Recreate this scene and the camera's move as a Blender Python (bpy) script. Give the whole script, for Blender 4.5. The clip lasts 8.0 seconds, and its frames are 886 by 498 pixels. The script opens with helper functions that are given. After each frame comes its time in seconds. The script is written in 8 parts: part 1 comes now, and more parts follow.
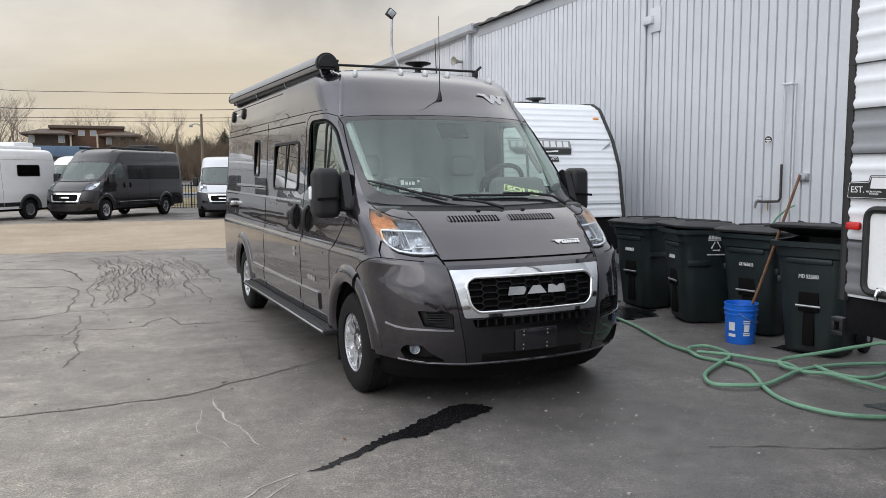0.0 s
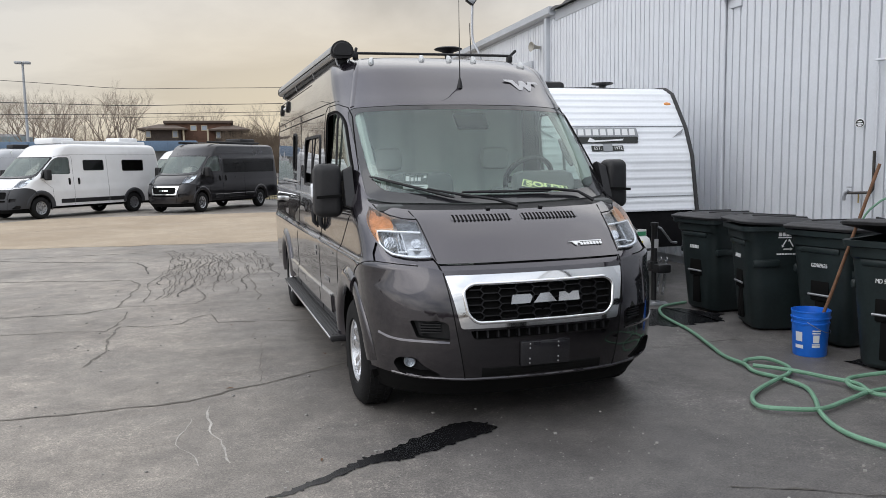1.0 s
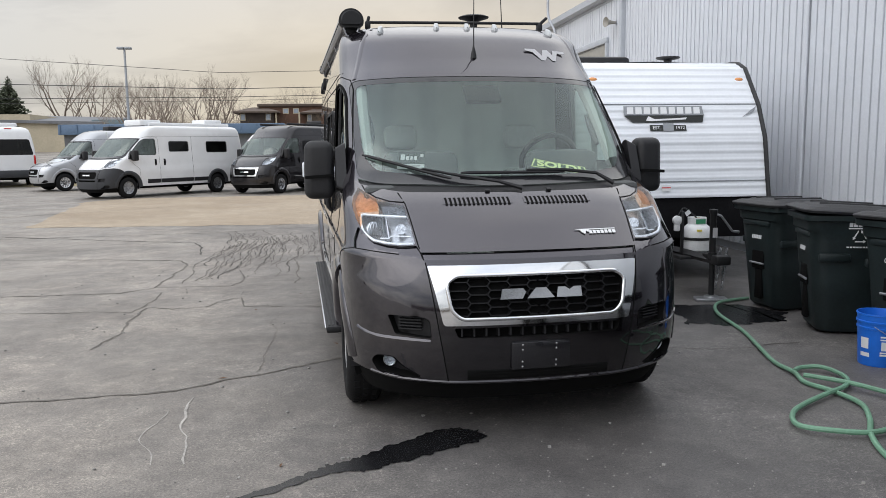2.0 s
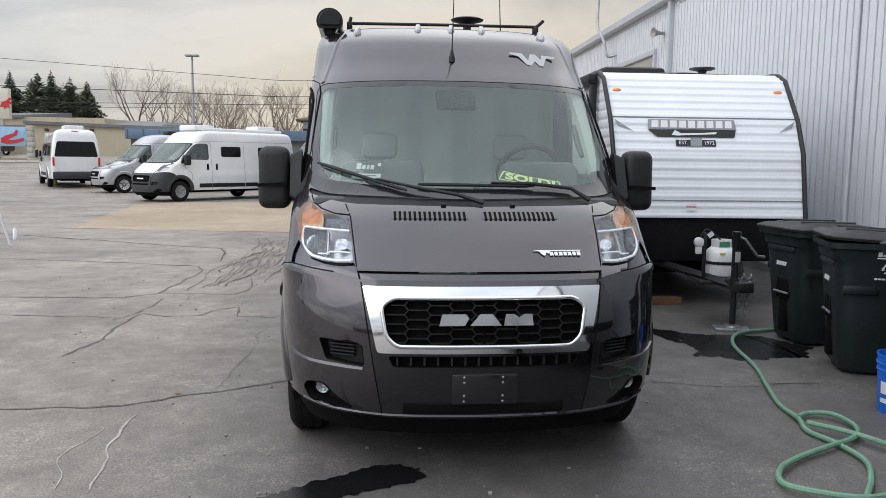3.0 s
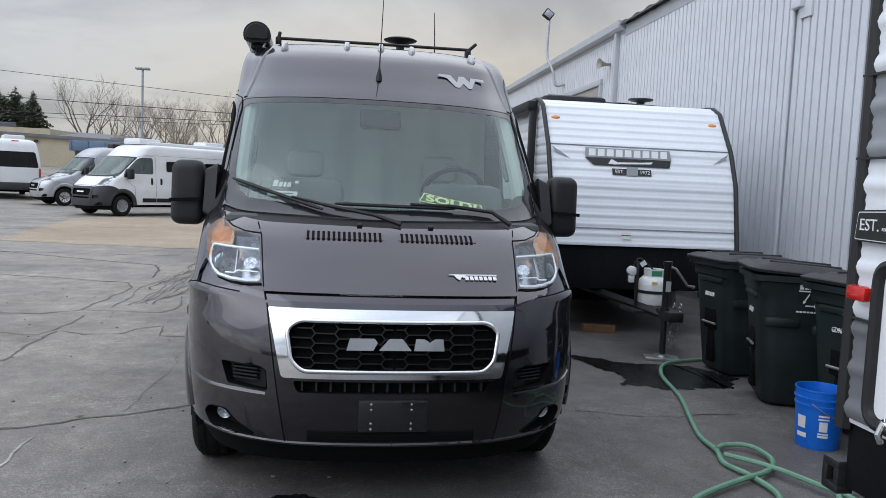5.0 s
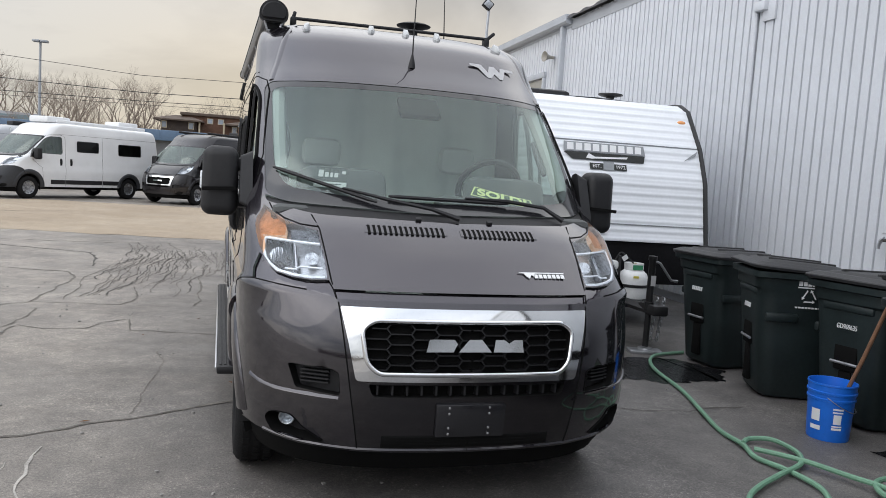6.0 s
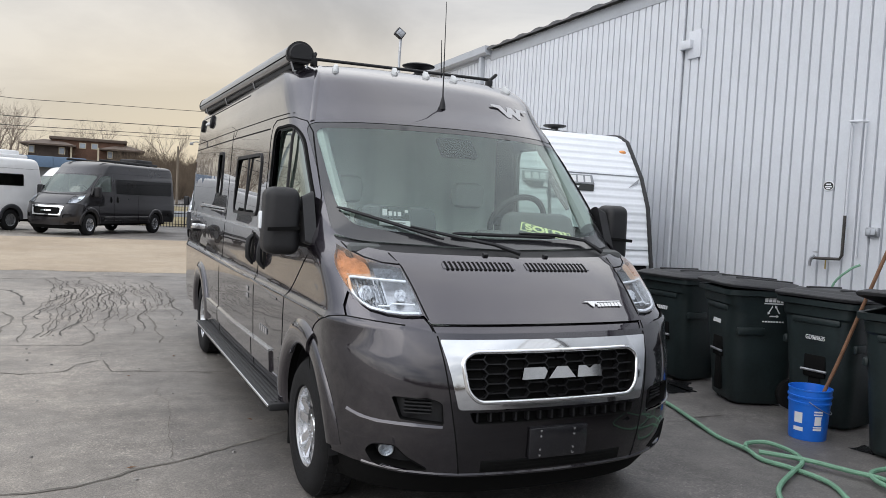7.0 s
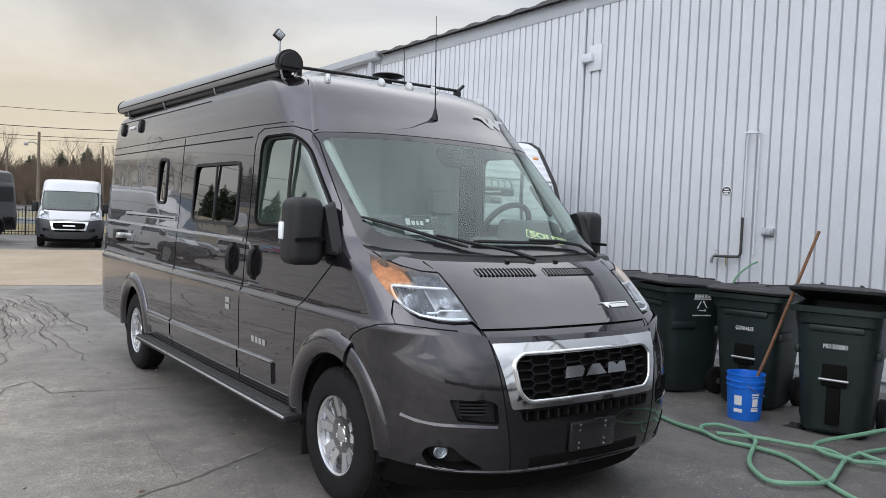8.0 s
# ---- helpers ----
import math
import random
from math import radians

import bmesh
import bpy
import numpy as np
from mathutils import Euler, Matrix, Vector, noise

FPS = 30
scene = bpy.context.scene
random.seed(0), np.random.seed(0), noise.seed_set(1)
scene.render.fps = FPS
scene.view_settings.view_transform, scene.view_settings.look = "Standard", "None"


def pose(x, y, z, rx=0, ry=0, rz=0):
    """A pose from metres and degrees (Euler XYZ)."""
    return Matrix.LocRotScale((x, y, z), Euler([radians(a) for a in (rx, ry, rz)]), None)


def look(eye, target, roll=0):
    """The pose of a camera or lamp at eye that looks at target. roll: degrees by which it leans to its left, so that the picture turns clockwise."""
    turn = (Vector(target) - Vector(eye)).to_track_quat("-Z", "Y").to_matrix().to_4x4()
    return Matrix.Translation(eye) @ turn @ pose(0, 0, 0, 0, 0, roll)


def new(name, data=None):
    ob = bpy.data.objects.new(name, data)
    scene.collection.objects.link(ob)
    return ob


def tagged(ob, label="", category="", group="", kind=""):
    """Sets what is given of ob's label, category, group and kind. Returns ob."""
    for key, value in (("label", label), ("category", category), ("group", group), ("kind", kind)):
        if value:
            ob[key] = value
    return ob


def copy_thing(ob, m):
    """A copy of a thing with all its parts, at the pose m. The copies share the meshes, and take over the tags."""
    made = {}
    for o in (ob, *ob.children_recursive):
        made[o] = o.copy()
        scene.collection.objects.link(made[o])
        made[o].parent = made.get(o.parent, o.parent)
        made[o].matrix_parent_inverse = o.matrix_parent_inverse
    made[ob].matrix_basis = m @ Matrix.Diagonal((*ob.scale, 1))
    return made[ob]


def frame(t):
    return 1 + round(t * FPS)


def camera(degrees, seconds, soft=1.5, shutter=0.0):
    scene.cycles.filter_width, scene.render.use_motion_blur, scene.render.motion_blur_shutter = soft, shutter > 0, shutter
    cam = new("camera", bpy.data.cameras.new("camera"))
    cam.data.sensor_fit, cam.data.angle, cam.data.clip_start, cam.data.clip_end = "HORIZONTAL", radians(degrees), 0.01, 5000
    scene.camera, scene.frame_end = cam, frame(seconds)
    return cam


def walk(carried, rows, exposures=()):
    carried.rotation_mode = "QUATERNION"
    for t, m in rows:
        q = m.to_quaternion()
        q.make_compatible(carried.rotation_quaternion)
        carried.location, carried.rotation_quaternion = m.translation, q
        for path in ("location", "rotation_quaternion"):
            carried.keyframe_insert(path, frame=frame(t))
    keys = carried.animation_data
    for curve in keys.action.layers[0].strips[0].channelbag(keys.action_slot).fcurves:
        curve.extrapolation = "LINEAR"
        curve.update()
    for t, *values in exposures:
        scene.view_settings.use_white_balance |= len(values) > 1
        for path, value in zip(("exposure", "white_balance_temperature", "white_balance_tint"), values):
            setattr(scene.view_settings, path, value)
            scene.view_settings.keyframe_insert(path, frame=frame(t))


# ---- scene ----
cam = camera(59.3, 8.0, 0.6)
PATH = [
    (0, (-0.013, -0.118, 1.626), (0.767, 1.713, 1.432), -0.2),
    (0.5, (0.35, -0.015, 1.639), (0.999, 1.866, 1.435), -0.5),
    (1, (0.811, 0.111, 1.658), (1.333, 2.029, 1.439), -0.9),
    (1.5, (1.174, 0.3, 1.618), (1.576, 2.244, 1.37), -0.8),
    (1.7, (1.31, 0.381, 1.615), (1.665, 2.332, 1.359), -0.8),
    (2.8, (2.085, 0.734, 1.595), (2.234, 2.713, 1.35), 0.4),
    (3, (2.196, 0.816, 1.599), (2.324, 2.799, 1.371), 0.7),
    (3.5, (2.419, 0.878, 1.626), (2.522, 2.869, 1.46), 0.9),
    (4, (2.579, 0.869, 1.641), (2.694, 2.861, 1.502), 1.2),
    (4.5, (2.609, 0.875, 1.623), (2.771, 2.862, 1.471), 1.7),
    (4.7, (2.573, 0.877, 1.601), (2.76, 2.863, 1.446), 1.9),
    (5.8, (1.752, 1.127, 1.58), (2.2, 3.067, 1.39), 4.0),
    (6, (1.635, 1.193, 1.577), (2.122, 3.124, 1.394), 3.8),
    (6.5, (1.143, 1.219, 1.591), (1.77, 3.112, 1.437), 3.8),
    (7, (0.627, 1.275, 1.607), (1.404, 3.114, 1.497), 2.9),
    (7.5, (0.159, 1.478, 1.601), (1.109, 3.236, 1.519), 2.4),
    (8, (-0.305, 1.609, 1.602), (0.817, 3.263, 1.515), 2.4),
]
walk(cam, [(t, look(eye, target, roll)) for t, eye, target, roll in PATH],
     [(0, 0.0, 6600, 10), (1.5, 0.0, 6580, 10), (3, 0.04, 6540, 10), (3.5, -0.06, 6400, 10), (4.5, -0.2, 5960, 10), (6, 0.02, 6550, 10), (7, 0.07, 6560, 10), (8, 0.08, 6420, 10)])

# ---- world and sun: an overcast winter afternoon, warm low in the north ----
SUN_HEADING, SUN_HEIGHT = -112.0, 32.0
GAP_HEADING = 8.0
CLOUD = (3.7, 1.9)
world = bpy.data.worlds.new("overcast_sky")
scene.world = world
world.use_nodes = True
wn, wl = world.node_tree.nodes, world.node_tree.links
wn.clear()


def wnode(kind, **kw):
    n = wn.new(kind)
    for k, v in kw.items():
        n.inputs[k].default_value = v
    return n


def wmath(op, a, b=0.0):
    n = wn.new("ShaderNodeMath")
    n.operation = op
    for i, v in enumerate((a, b)):
        if isinstance(v, (int, float)):
            n.inputs[i].default_value = v
        else:
            wl.new(v, n.inputs[i])
    return n.outputs[0]


def wmix(fac, a, b):
    n = wn.new("ShaderNodeMix")
    n.data_type = "RGBA"
    for i, v in ((0, fac), (6, a), (7, b)):
        if isinstance(v, (int, float)) or isinstance(v, tuple):
            n.inputs[i].default_value = v
        else:
            wl.new(v, n.inputs[i])
    return n.outputs[2]


def wramp(fac, stops):
    n = wn.new("ShaderNodeValToRGB")
    while len(n.color_ramp.elements) < len(stops):
        n.color_ramp.elements.new(0.5)
    for e, (p, c) in zip(n.color_ramp.elements, stops):
        e.position, e.color = p, (*c, 1)
    wl.new(fac, n.inputs[0])
    return n.outputs[0]


tc = wn.new("ShaderNodeTexCoord")
sep = wn.new("ShaderNodeSeparateXYZ")
wl.new(tc.outputs["Generated"], sep.inputs[0])
up = wmath("MAXIMUM", sep.outputs[2], 0.0)
# flat cloud layer: the direction divided by its height
div = wmath("ADD", up, 0.12)
comb = wn.new("ShaderNodeCombineXYZ")
wl.new(wmath("ADD", wmath("DIVIDE", sep.outputs[0], div), CLOUD[0]), comb.inputs[0])
wl.new(wmath("ADD", wmath("DIVIDE", sep.outputs[1], div), CLOUD[1]), comb.inputs[1])
cloud = wnode("ShaderNodeTexNoise", Scale=0.55, Detail=8.0, Roughness=0.55, Distortion=0.5)
wl.new(comb.outputs[0], cloud.inputs["Vector"])
cloudy = wramp(cloud.outputs[0], [(0.38, (0.38, 0.41, 0.46)), (0.50, (0.58, 0.60, 0.64)), (0.62, (0.80, 0.81, 0.82))])
glow = wmath("MULTIPLY", wmath("ADD", wmath("MULTIPLY", sep.outputs[1], math.cos(radians(GAP_HEADING))),
                               wmath("MULTIPLY", sep.outputs[0], math.sin(radians(GAP_HEADING)))), 1.0)
glow = wmath("POWER", wmath("MAXIMUM", glow, 0.0), 9.0)
low = wramp(up, [(0.0, (1, 1, 1)), (0.14, (0.75, 0.75, 0.75)), (0.30, (0.12, 0.12, 0.12)), (0.5, (0, 0, 0))])
warm = wmath("MULTIPLY", wmath("MULTIPLY", low, glow), 0.85)
sky = wmix(warm, cloudy, (1.05, 0.87, 0.60, 1))
# the sun behind the cloud: a broad bright sky round its place
sd = [math.sin(radians(SUN_HEADING)) * math.cos(radians(40)), math.cos(radians(SUN_HEADING)) * math.cos(radians(40)), math.sin(radians(40))]
toward = wmath("ADD", wmath("ADD", wmath("MULTIPLY", sep.outputs[0], sd[0]), wmath("MULTIPLY", sep.outputs[1], sd[1])), wmath("MULTIPLY", sep.outputs[2], sd[2]))
lobe = wmath("MULTIPLY", wmath("POWER", wmath("MAXIMUM", toward, 0.0), 2.5), 1.9)
# an overcast dome is about three times brighter high up than at the horizon
rising = wmath("MULTIPLY", wramp(up, [(0.0, (0.26,) * 3), (0.25, (0.31,) * 3), (0.45, (0.52,) * 3), (0.72, (0.80,) * 3), (0.88, (0.78,) * 3), (1.0, (0.66,) * 3)]), 3.0)
dome = wmath("ADD", lobe, rising)
tinted = wn.new("ShaderNodeVectorMath")
tinted.operation = "SCALE"
wl.new(sky, tinted.inputs[0])
wl.new(dome, tinted.inputs["Scale"])
sky = tinted.outputs[0]
nishita = wn.new("ShaderNodeTexSky")
nishita.sky_type, nishita.sun_disc = "NISHITA", False
nishita.sun_elevation, nishita.sun_rotation = radians(SUN_HEIGHT), radians(SUN_HEADING)
bg1, bg2, addsh, wout = wn.new("ShaderNodeBackground"), wn.new("ShaderNodeBackground"), wn.new("ShaderNodeAddShader"), wn.new("ShaderNodeOutputWorld")
wl.new(sky, bg1.inputs[0])
wl.new(nishita.outputs[0], bg2.inputs[0])
bg1.inputs[1].default_value, bg2.inputs[1].default_value = 0.95, 0.012
wl.new(bg1.outputs[0], addsh.inputs[0])
wl.new(bg2.outputs[0], addsh.inputs[1])
wl.new(addsh.outputs[0], wout.inputs[0])

sun = new("sun", bpy.data.lights.new("sun", "SUN"))
sun.data.energy, sun.data.angle, sun.data.color = 0.7, radians(60), (1.0, 0.96, 0.91)
sh, se = radians(SUN_HEADING), radians(SUN_HEIGHT + 8)
sun.matrix_world = look((0, 0, 30), (-30 * math.sin(sh) * math.cos(se), -30 * math.cos(sh) * math.cos(se), 30 - 30 * math.sin(se)))
scene.view_settings.exposure = 0.0


# ---- materials ----
def mat(name, col, rough=0.5, metal=0.0, var=0.08, scale=6.0, bump=0.0, bscale=90.0, coat=0.0, col2=None, ior=1.45, fine=None, rvar=0.08, spec=0.5):
    """A painted, plastic, metal or fabric surface with variation at two scales and fine relief."""
    m = bpy.data.materials.new(name)
    m.use_nodes = True
    n, l = m.node_tree.nodes, m.node_tree.links
    b = n["Principled BSDF"]
    t = n.new("ShaderNodeTexCoord")
    a1, a2 = n.new("ShaderNodeTexNoise"), n.new("ShaderNodeTexNoise")
    a1.inputs["Scale"].default_value, a1.inputs["Detail"].default_value = scale, 4
    a2.inputs["Scale"].default_value, a2.inputs["Detail"].default_value = fine or scale * 9, 3
    for a in (a1, a2):
        l.new(t.outputs["Object"], a.inputs["Vector"])
    mixn = n.new("ShaderNodeMix")
    mixn.inputs[0].default_value = 0.4
    l.new(a1.outputs[0], mixn.inputs[2]), l.new(a2.outputs[0], mixn.inputs[3])
    ramp = n.new("ShaderNodeValToRGB")
    c2 = col2 or tuple(min(1, c * (1 + var)) for c in col)
    c1 = col if col2 else tuple(c * (1 - var) for c in col)
    ramp.color_ramp.elements[0].position, ramp.color_ramp.elements[0].color = 0.36, (*c1, 1)
    ramp.color_ramp.elements[1].position, ramp.color_ramp.elements[1].color = 0.64, (*c2, 1)
    l.new(mixn.outputs[0], ramp.inputs[0])
    l.new(ramp.outputs[0], b.inputs["Base Color"])
    rr = n.new("ShaderNodeMapRange")
    rr.inputs[3].default_value, rr.inputs[4].default_value = max(0.02, rough - rvar), min(1, rough + rvar)
    l.new(a1.outputs[0], rr.inputs[0]), l.new(rr.outputs[0], b.inputs["Roughness"])
    b.inputs["Metallic"].default_value, b.inputs["IOR"].default_value = metal, ior
    b.inputs["Specular IOR Level"].default_value = spec
    b.inputs["Coat Weight"].default_value, b.inputs["Coat Roughness"].default_value = coat, 0.04
    if bump:
        bn, bt = n.new("ShaderNodeBump"), n.new("ShaderNodeTexNoise")
        bt.inputs["Scale"].default_value, bt.inputs["Detail"].default_value = bscale, 5
        l.new(t.outputs["Object"], bt.inputs["Vector"])
        bn.inputs["Strength"].default_value, bn.inputs["Distance"].default_value = bump, 0.01
        l.new(bt.outputs[0], bn.inputs["Height"]), l.new(bn.outputs[0], b.inputs["Normal"])
    return m


def glass(name, tint, gloss=(1.0, 1.0, 1.0), rough=0.0, ior=1.5):
    """Window glass: tinted see-through, with Fresnel gloss."""
    m = bpy.data.materials.new(name)
    m.use_nodes = True
    n, l = m.node_tree.nodes, m.node_tree.links
    n.clear()
    o, mx, tr, gl, lw, pw, rg = (n.new("ShaderNode" + k) for k in ("OutputMaterial", "MixShader", "BsdfTransparent", "BsdfGlossy", "LayerWeight", "Math", "MapRange"))
    tr.inputs[0].default_value, gl.inputs[1].default_value = (*tint, 1), rough
    gl.inputs[0].default_value = (*gloss, 1)
    # gloss grows from straight-on to grazing, alike from both sides of the pane
    lw.inputs[0].default_value, pw.operation, pw.inputs[1].default_value = 0.5, "POWER", 4.5
    rg.inputs[3].default_value, rg.inputs[4].default_value = ((ior - 1) / (ior + 1)) ** 2, 1.0
    l.new(lw.outputs["Facing"], pw.inputs[0]), l.new(pw.outputs[0], rg.inputs[0])
    l.new(rg.outputs[0], mx.inputs[0]), l.new(tr.outputs[0], mx.inputs[1]), l.new(gl.outputs[0], mx.inputs[2])
    l.new(mx.outputs[0], o.inputs[0])
    return m


def paint(name, col, flake=0.5, rough=0.38, coat_ior=1.5, haze=(0.01, 0.045)):
    """Metallic car paint under clear coat, a little dusty."""
    m = mat(name, col, rough, flake, 0.05, 2.0, 0.0, coat=1.0, fine=900)
    n, l = m.node_tree.nodes, m.node_tree.links
    b = n["Principled BSDF"]
    b.inputs["Coat IOR"].default_value = coat_ior
    t, d, r = n.new("ShaderNodeTexCoord"), n.new("ShaderNodeTexNoise"), n.new("ShaderNodeMapRange")
    d.inputs["Scale"].default_value, d.inputs["Detail"].default_value = 3.0, 6
    l.new(t.outputs["Object"], d.inputs["Vector"]), l.new(d.outputs[0], r.inputs[0])
    r.inputs[1].default_value, r.inputs[2].default_value = 0.4, 0.75
    r.inputs[3].default_value, r.inputs[4].default_value = haze
    l.new(r.outputs[0], b.inputs["Coat Roughness"])
    b.inputs["Specular IOR Level"].default_value = 0.15
    # pressed sheet is never quite flat: slow waves in the reflections
    w, bn = n.new("ShaderNodeTexNoise"), n.new("ShaderNodeBump")
    w.inputs["Scale"].default_value, w.inputs["Detail"].default_value = 2.2, 1
    bn.inputs["Strength"].default_value, bn.inputs["Distance"].default_value = 0.14, 0.012
    l.new(t.outputs["Object"], w.inputs["Vector"]), l.new(w.outputs[0], bn.inputs["Height"])
    l.new(bn.outputs[0], b.inputs["Normal"]), l.new(bn.outputs[0], b.inputs["Coat Normal"])
    return m


M = {
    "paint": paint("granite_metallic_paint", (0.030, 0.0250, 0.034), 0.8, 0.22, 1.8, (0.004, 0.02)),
    # bumper: body paint, base darkened for the dim ground it mirrors, coat hazier
    "bumperpaint": paint("granite_paint_shaded_bumper", (0.017, 0.0142, 0.0200), 0.8, 0.22, 1.72, (0.04, 0.09)),
    # bumper centre: darker base again than the bumper round it
    "bumpercentre": paint("dark_bumper_centre", (0.0105, 0.0088, 0.0122), 0.8, 0.22, 1.62, (0.03, 0.08)),
    "white": paint("white_van_paint", (0.74, 0.745, 0.75), 0.0, 0.3),
    "dark": paint("dark_grey_van_paint", (0.022, 0.0205, 0.023), 0.6, 0.3, 1.5),
    "silver": paint("silver_van_paint", (0.42, 0.43, 0.45), 0.7),
    "blackp": mat("black_moulded_plastic", (0.014, 0.014, 0.0155), 0.5, 0, 0.15, 5, 0.15, 400, spec=0.4),
    "darkplastic": mat("dark_grey_bumper_plastic", (0.035, 0.037, 0.042), 0.5, 0, 0.12, 4, 0.1, 400),
    "gloss": mat("gloss_black", (0.012, 0.012, 0.014), 0.15, 0, 0.1, 4, coat=0.5),
    "grillblack": mat("black_grille_plastic", (0.010, 0.010, 0.011), 0.4, 0, 0.15, 9, spec=0.3),
    "gap": mat("panel_gap_black", (0.006, 0.006, 0.006), 0.8, spec=0.1),
    "rubber": mat("tyre_rubber", (0.009, 0.009, 0.0095), 0.8, 0, 0.3, 9, 0.3, 120, spec=0.25),
    "chrome": mat("chrome", (0.78, 0.79, 0.80), 0.07, 1.0, 0.02, 5, rvar=0.03),
    "darkchrome": mat("dark_chrome_emblem", (0.40, 0.41, 0.42), 0.12, 1.0, 0.05, 9),
    "alloy": mat("machined_alloy", (0.70, 0.71, 0.73), 0.2, 0.92, 0.05, 8),
    "steel": mat("galvanised_steel", (0.42, 0.43, 0.45), 0.42, 0.9, 0.15, 14, 0.1, 60),
    "amberlens": glass("amber_headlamp_lens", (0.93, 0.66, 0.47), ior=1.45),
    "glass": glass("windscreen_glass", (0.82, 0.92, 0.87), (0.90, 1.0, 0.99), ior=1.85),
    "sideglass": glass("door_glass", (0.58, 0.68, 0.63), (0.92, 1.0, 0.96), ior=3.4),
    "parkedglass": glass("tinted_cab_glass", (0.22, 0.27, 0.25), (0.9, 1.0, 0.95), ior=2.1),
    "darkglass": glass("privacy_glass", (0.05, 0.055, 0.055), ior=1.35),
    "flankglass": glass("camper_window_glass", (0.05, 0.055, 0.055), ior=3.0),
    "lens": glass("lamp_lens", (0.93, 0.95, 0.97), ior=1.5),
    "amberbowl": mat("amber_reflector", (0.42, 0.31, 0.22), 0.35, 0.2, 0.35, 40, 0.5, 80),
    "amber": mat("amber_lens", (0.72, 0.30, 0.09), 0.2, 0, 0.1, 20, coat=0.6),
    "red": mat("red_lens", (0.50, 0.015, 0.012), 0.18, 0, 0.15, 30, coat=0.6),
    "whiteplastic": mat("white_plastic", (0.75, 0.76, 0.77), 0.4, 0, 0.04),
    "lampgrey": mat("lamp_housing", (0.44, 0.455, 0.48), 0.3, 0.85, 0.25, 18),
    "lampbowl": mat("fluted_lamp_reflector", (0.36, 0.38, 0.41), 0.3, 0.9, 0.0, 40, 0.6, 90, col2=(0.80, 0.83, 0.87)),
    "roofmark": mat("grey_vinyl", (0.42, 0.42, 0.43), 0.45, 0, 0.05),
    "drl": mat("clear_light_bar", (0.82, 0.86, 0.90), 0.25, 0, 0.03, coat=0.6),
    "clearlamp": mat("clear_lamp_plastic", (0.46, 0.475, 0.48), 0.25, 0, 0.08, 30, coat=0.4),
    "trimgrey": mat("interior_trim", (0.46, 0.50, 0.47), 0.8, 0, 0.05, 10, 0.2, 300),
    "pillargrey": mat("pillar_trim_plastic", (0.26, 0.28, 0.27), 0.8, 0, 0.05, 10, 0.2, 300),
    "cloth": mat("pale_curtain_fabric", (0.66, 0.70, 0.67), 0.9, 0, 0.06, 7, 0.3, 200),
    "seat": mat("wrapped_seat", (0.40, 0.425, 0.41), 0.6, 0, 0.15, 5, 0.4, 20),
    "dash": mat("dashboard_plastic", (0.075, 0.08, 0.08), 0.7, 0, 0.1, 6, 0.2, 300),
}

# ---- mesh helpers ----
from mathutils.geometry import delaunay_2d_cdt


def part(name, bm, material, parent=None, label="", sharp=38, flat=False):
    """Links a bmesh as one mesh object under a thing or a part."""
    me = bpy.data.meshes.new(name)
    bm.normal_update()
    bm.to_mesh(me)
    bm.free()
    me.materials.append(material)
    if not flat:
        me.shade_smooth()
        me.set_sharp_from_angle(angle=radians(sharp))
    ob = new(name, me)
    ob.parent = parent
    if label:
        ob["label"] = label
    return ob


def shared(name, me, m, parent=None):
    ob = new(name, me)
    ob.matrix_basis = m
    ob.parent = parent
    return ob


def thing(name, m, label, category, group="", kind=""):
    ob = tagged(new(name), label, category, group, kind)
    ob.matrix_basis = m
    return ob


def add(bm, verts, faces, m=None):
    vs = [bm.verts.new(m @ Vector(v) if m else v) for v in verts]
    for f in faces:
        try:
            bm.faces.new([vs[i] for i in f])
        except ValueError:
            pass
    return vs


def box(bm, lo, hi, bev=0.0, m=None, seg=2):
    b = bmesh.new()
    bmesh.ops.create_cube(b, size=1.0)
    for v in b.verts:
        v.co = Vector([lo[i] + (v.co[i] + 0.5) * (hi[i] - lo[i]) for i in range(3)])
    if bev:
        bmesh.ops.bevel(b, geom=b.edges[:], offset=bev, segments=seg, affect="EDGES", profile=0.5)
    return merge(bm, b, m)


def merge(bm, b, m=None):
    b.verts.index_update()
    vs = [bm.verts.new(m @ v.co if m else v.co) for v in b.verts]
    for f in b.faces:
        try:
            bm.faces.new([vs[v.index] for v in f.verts])
        except ValueError:
            pass
    b.free()
    return vs


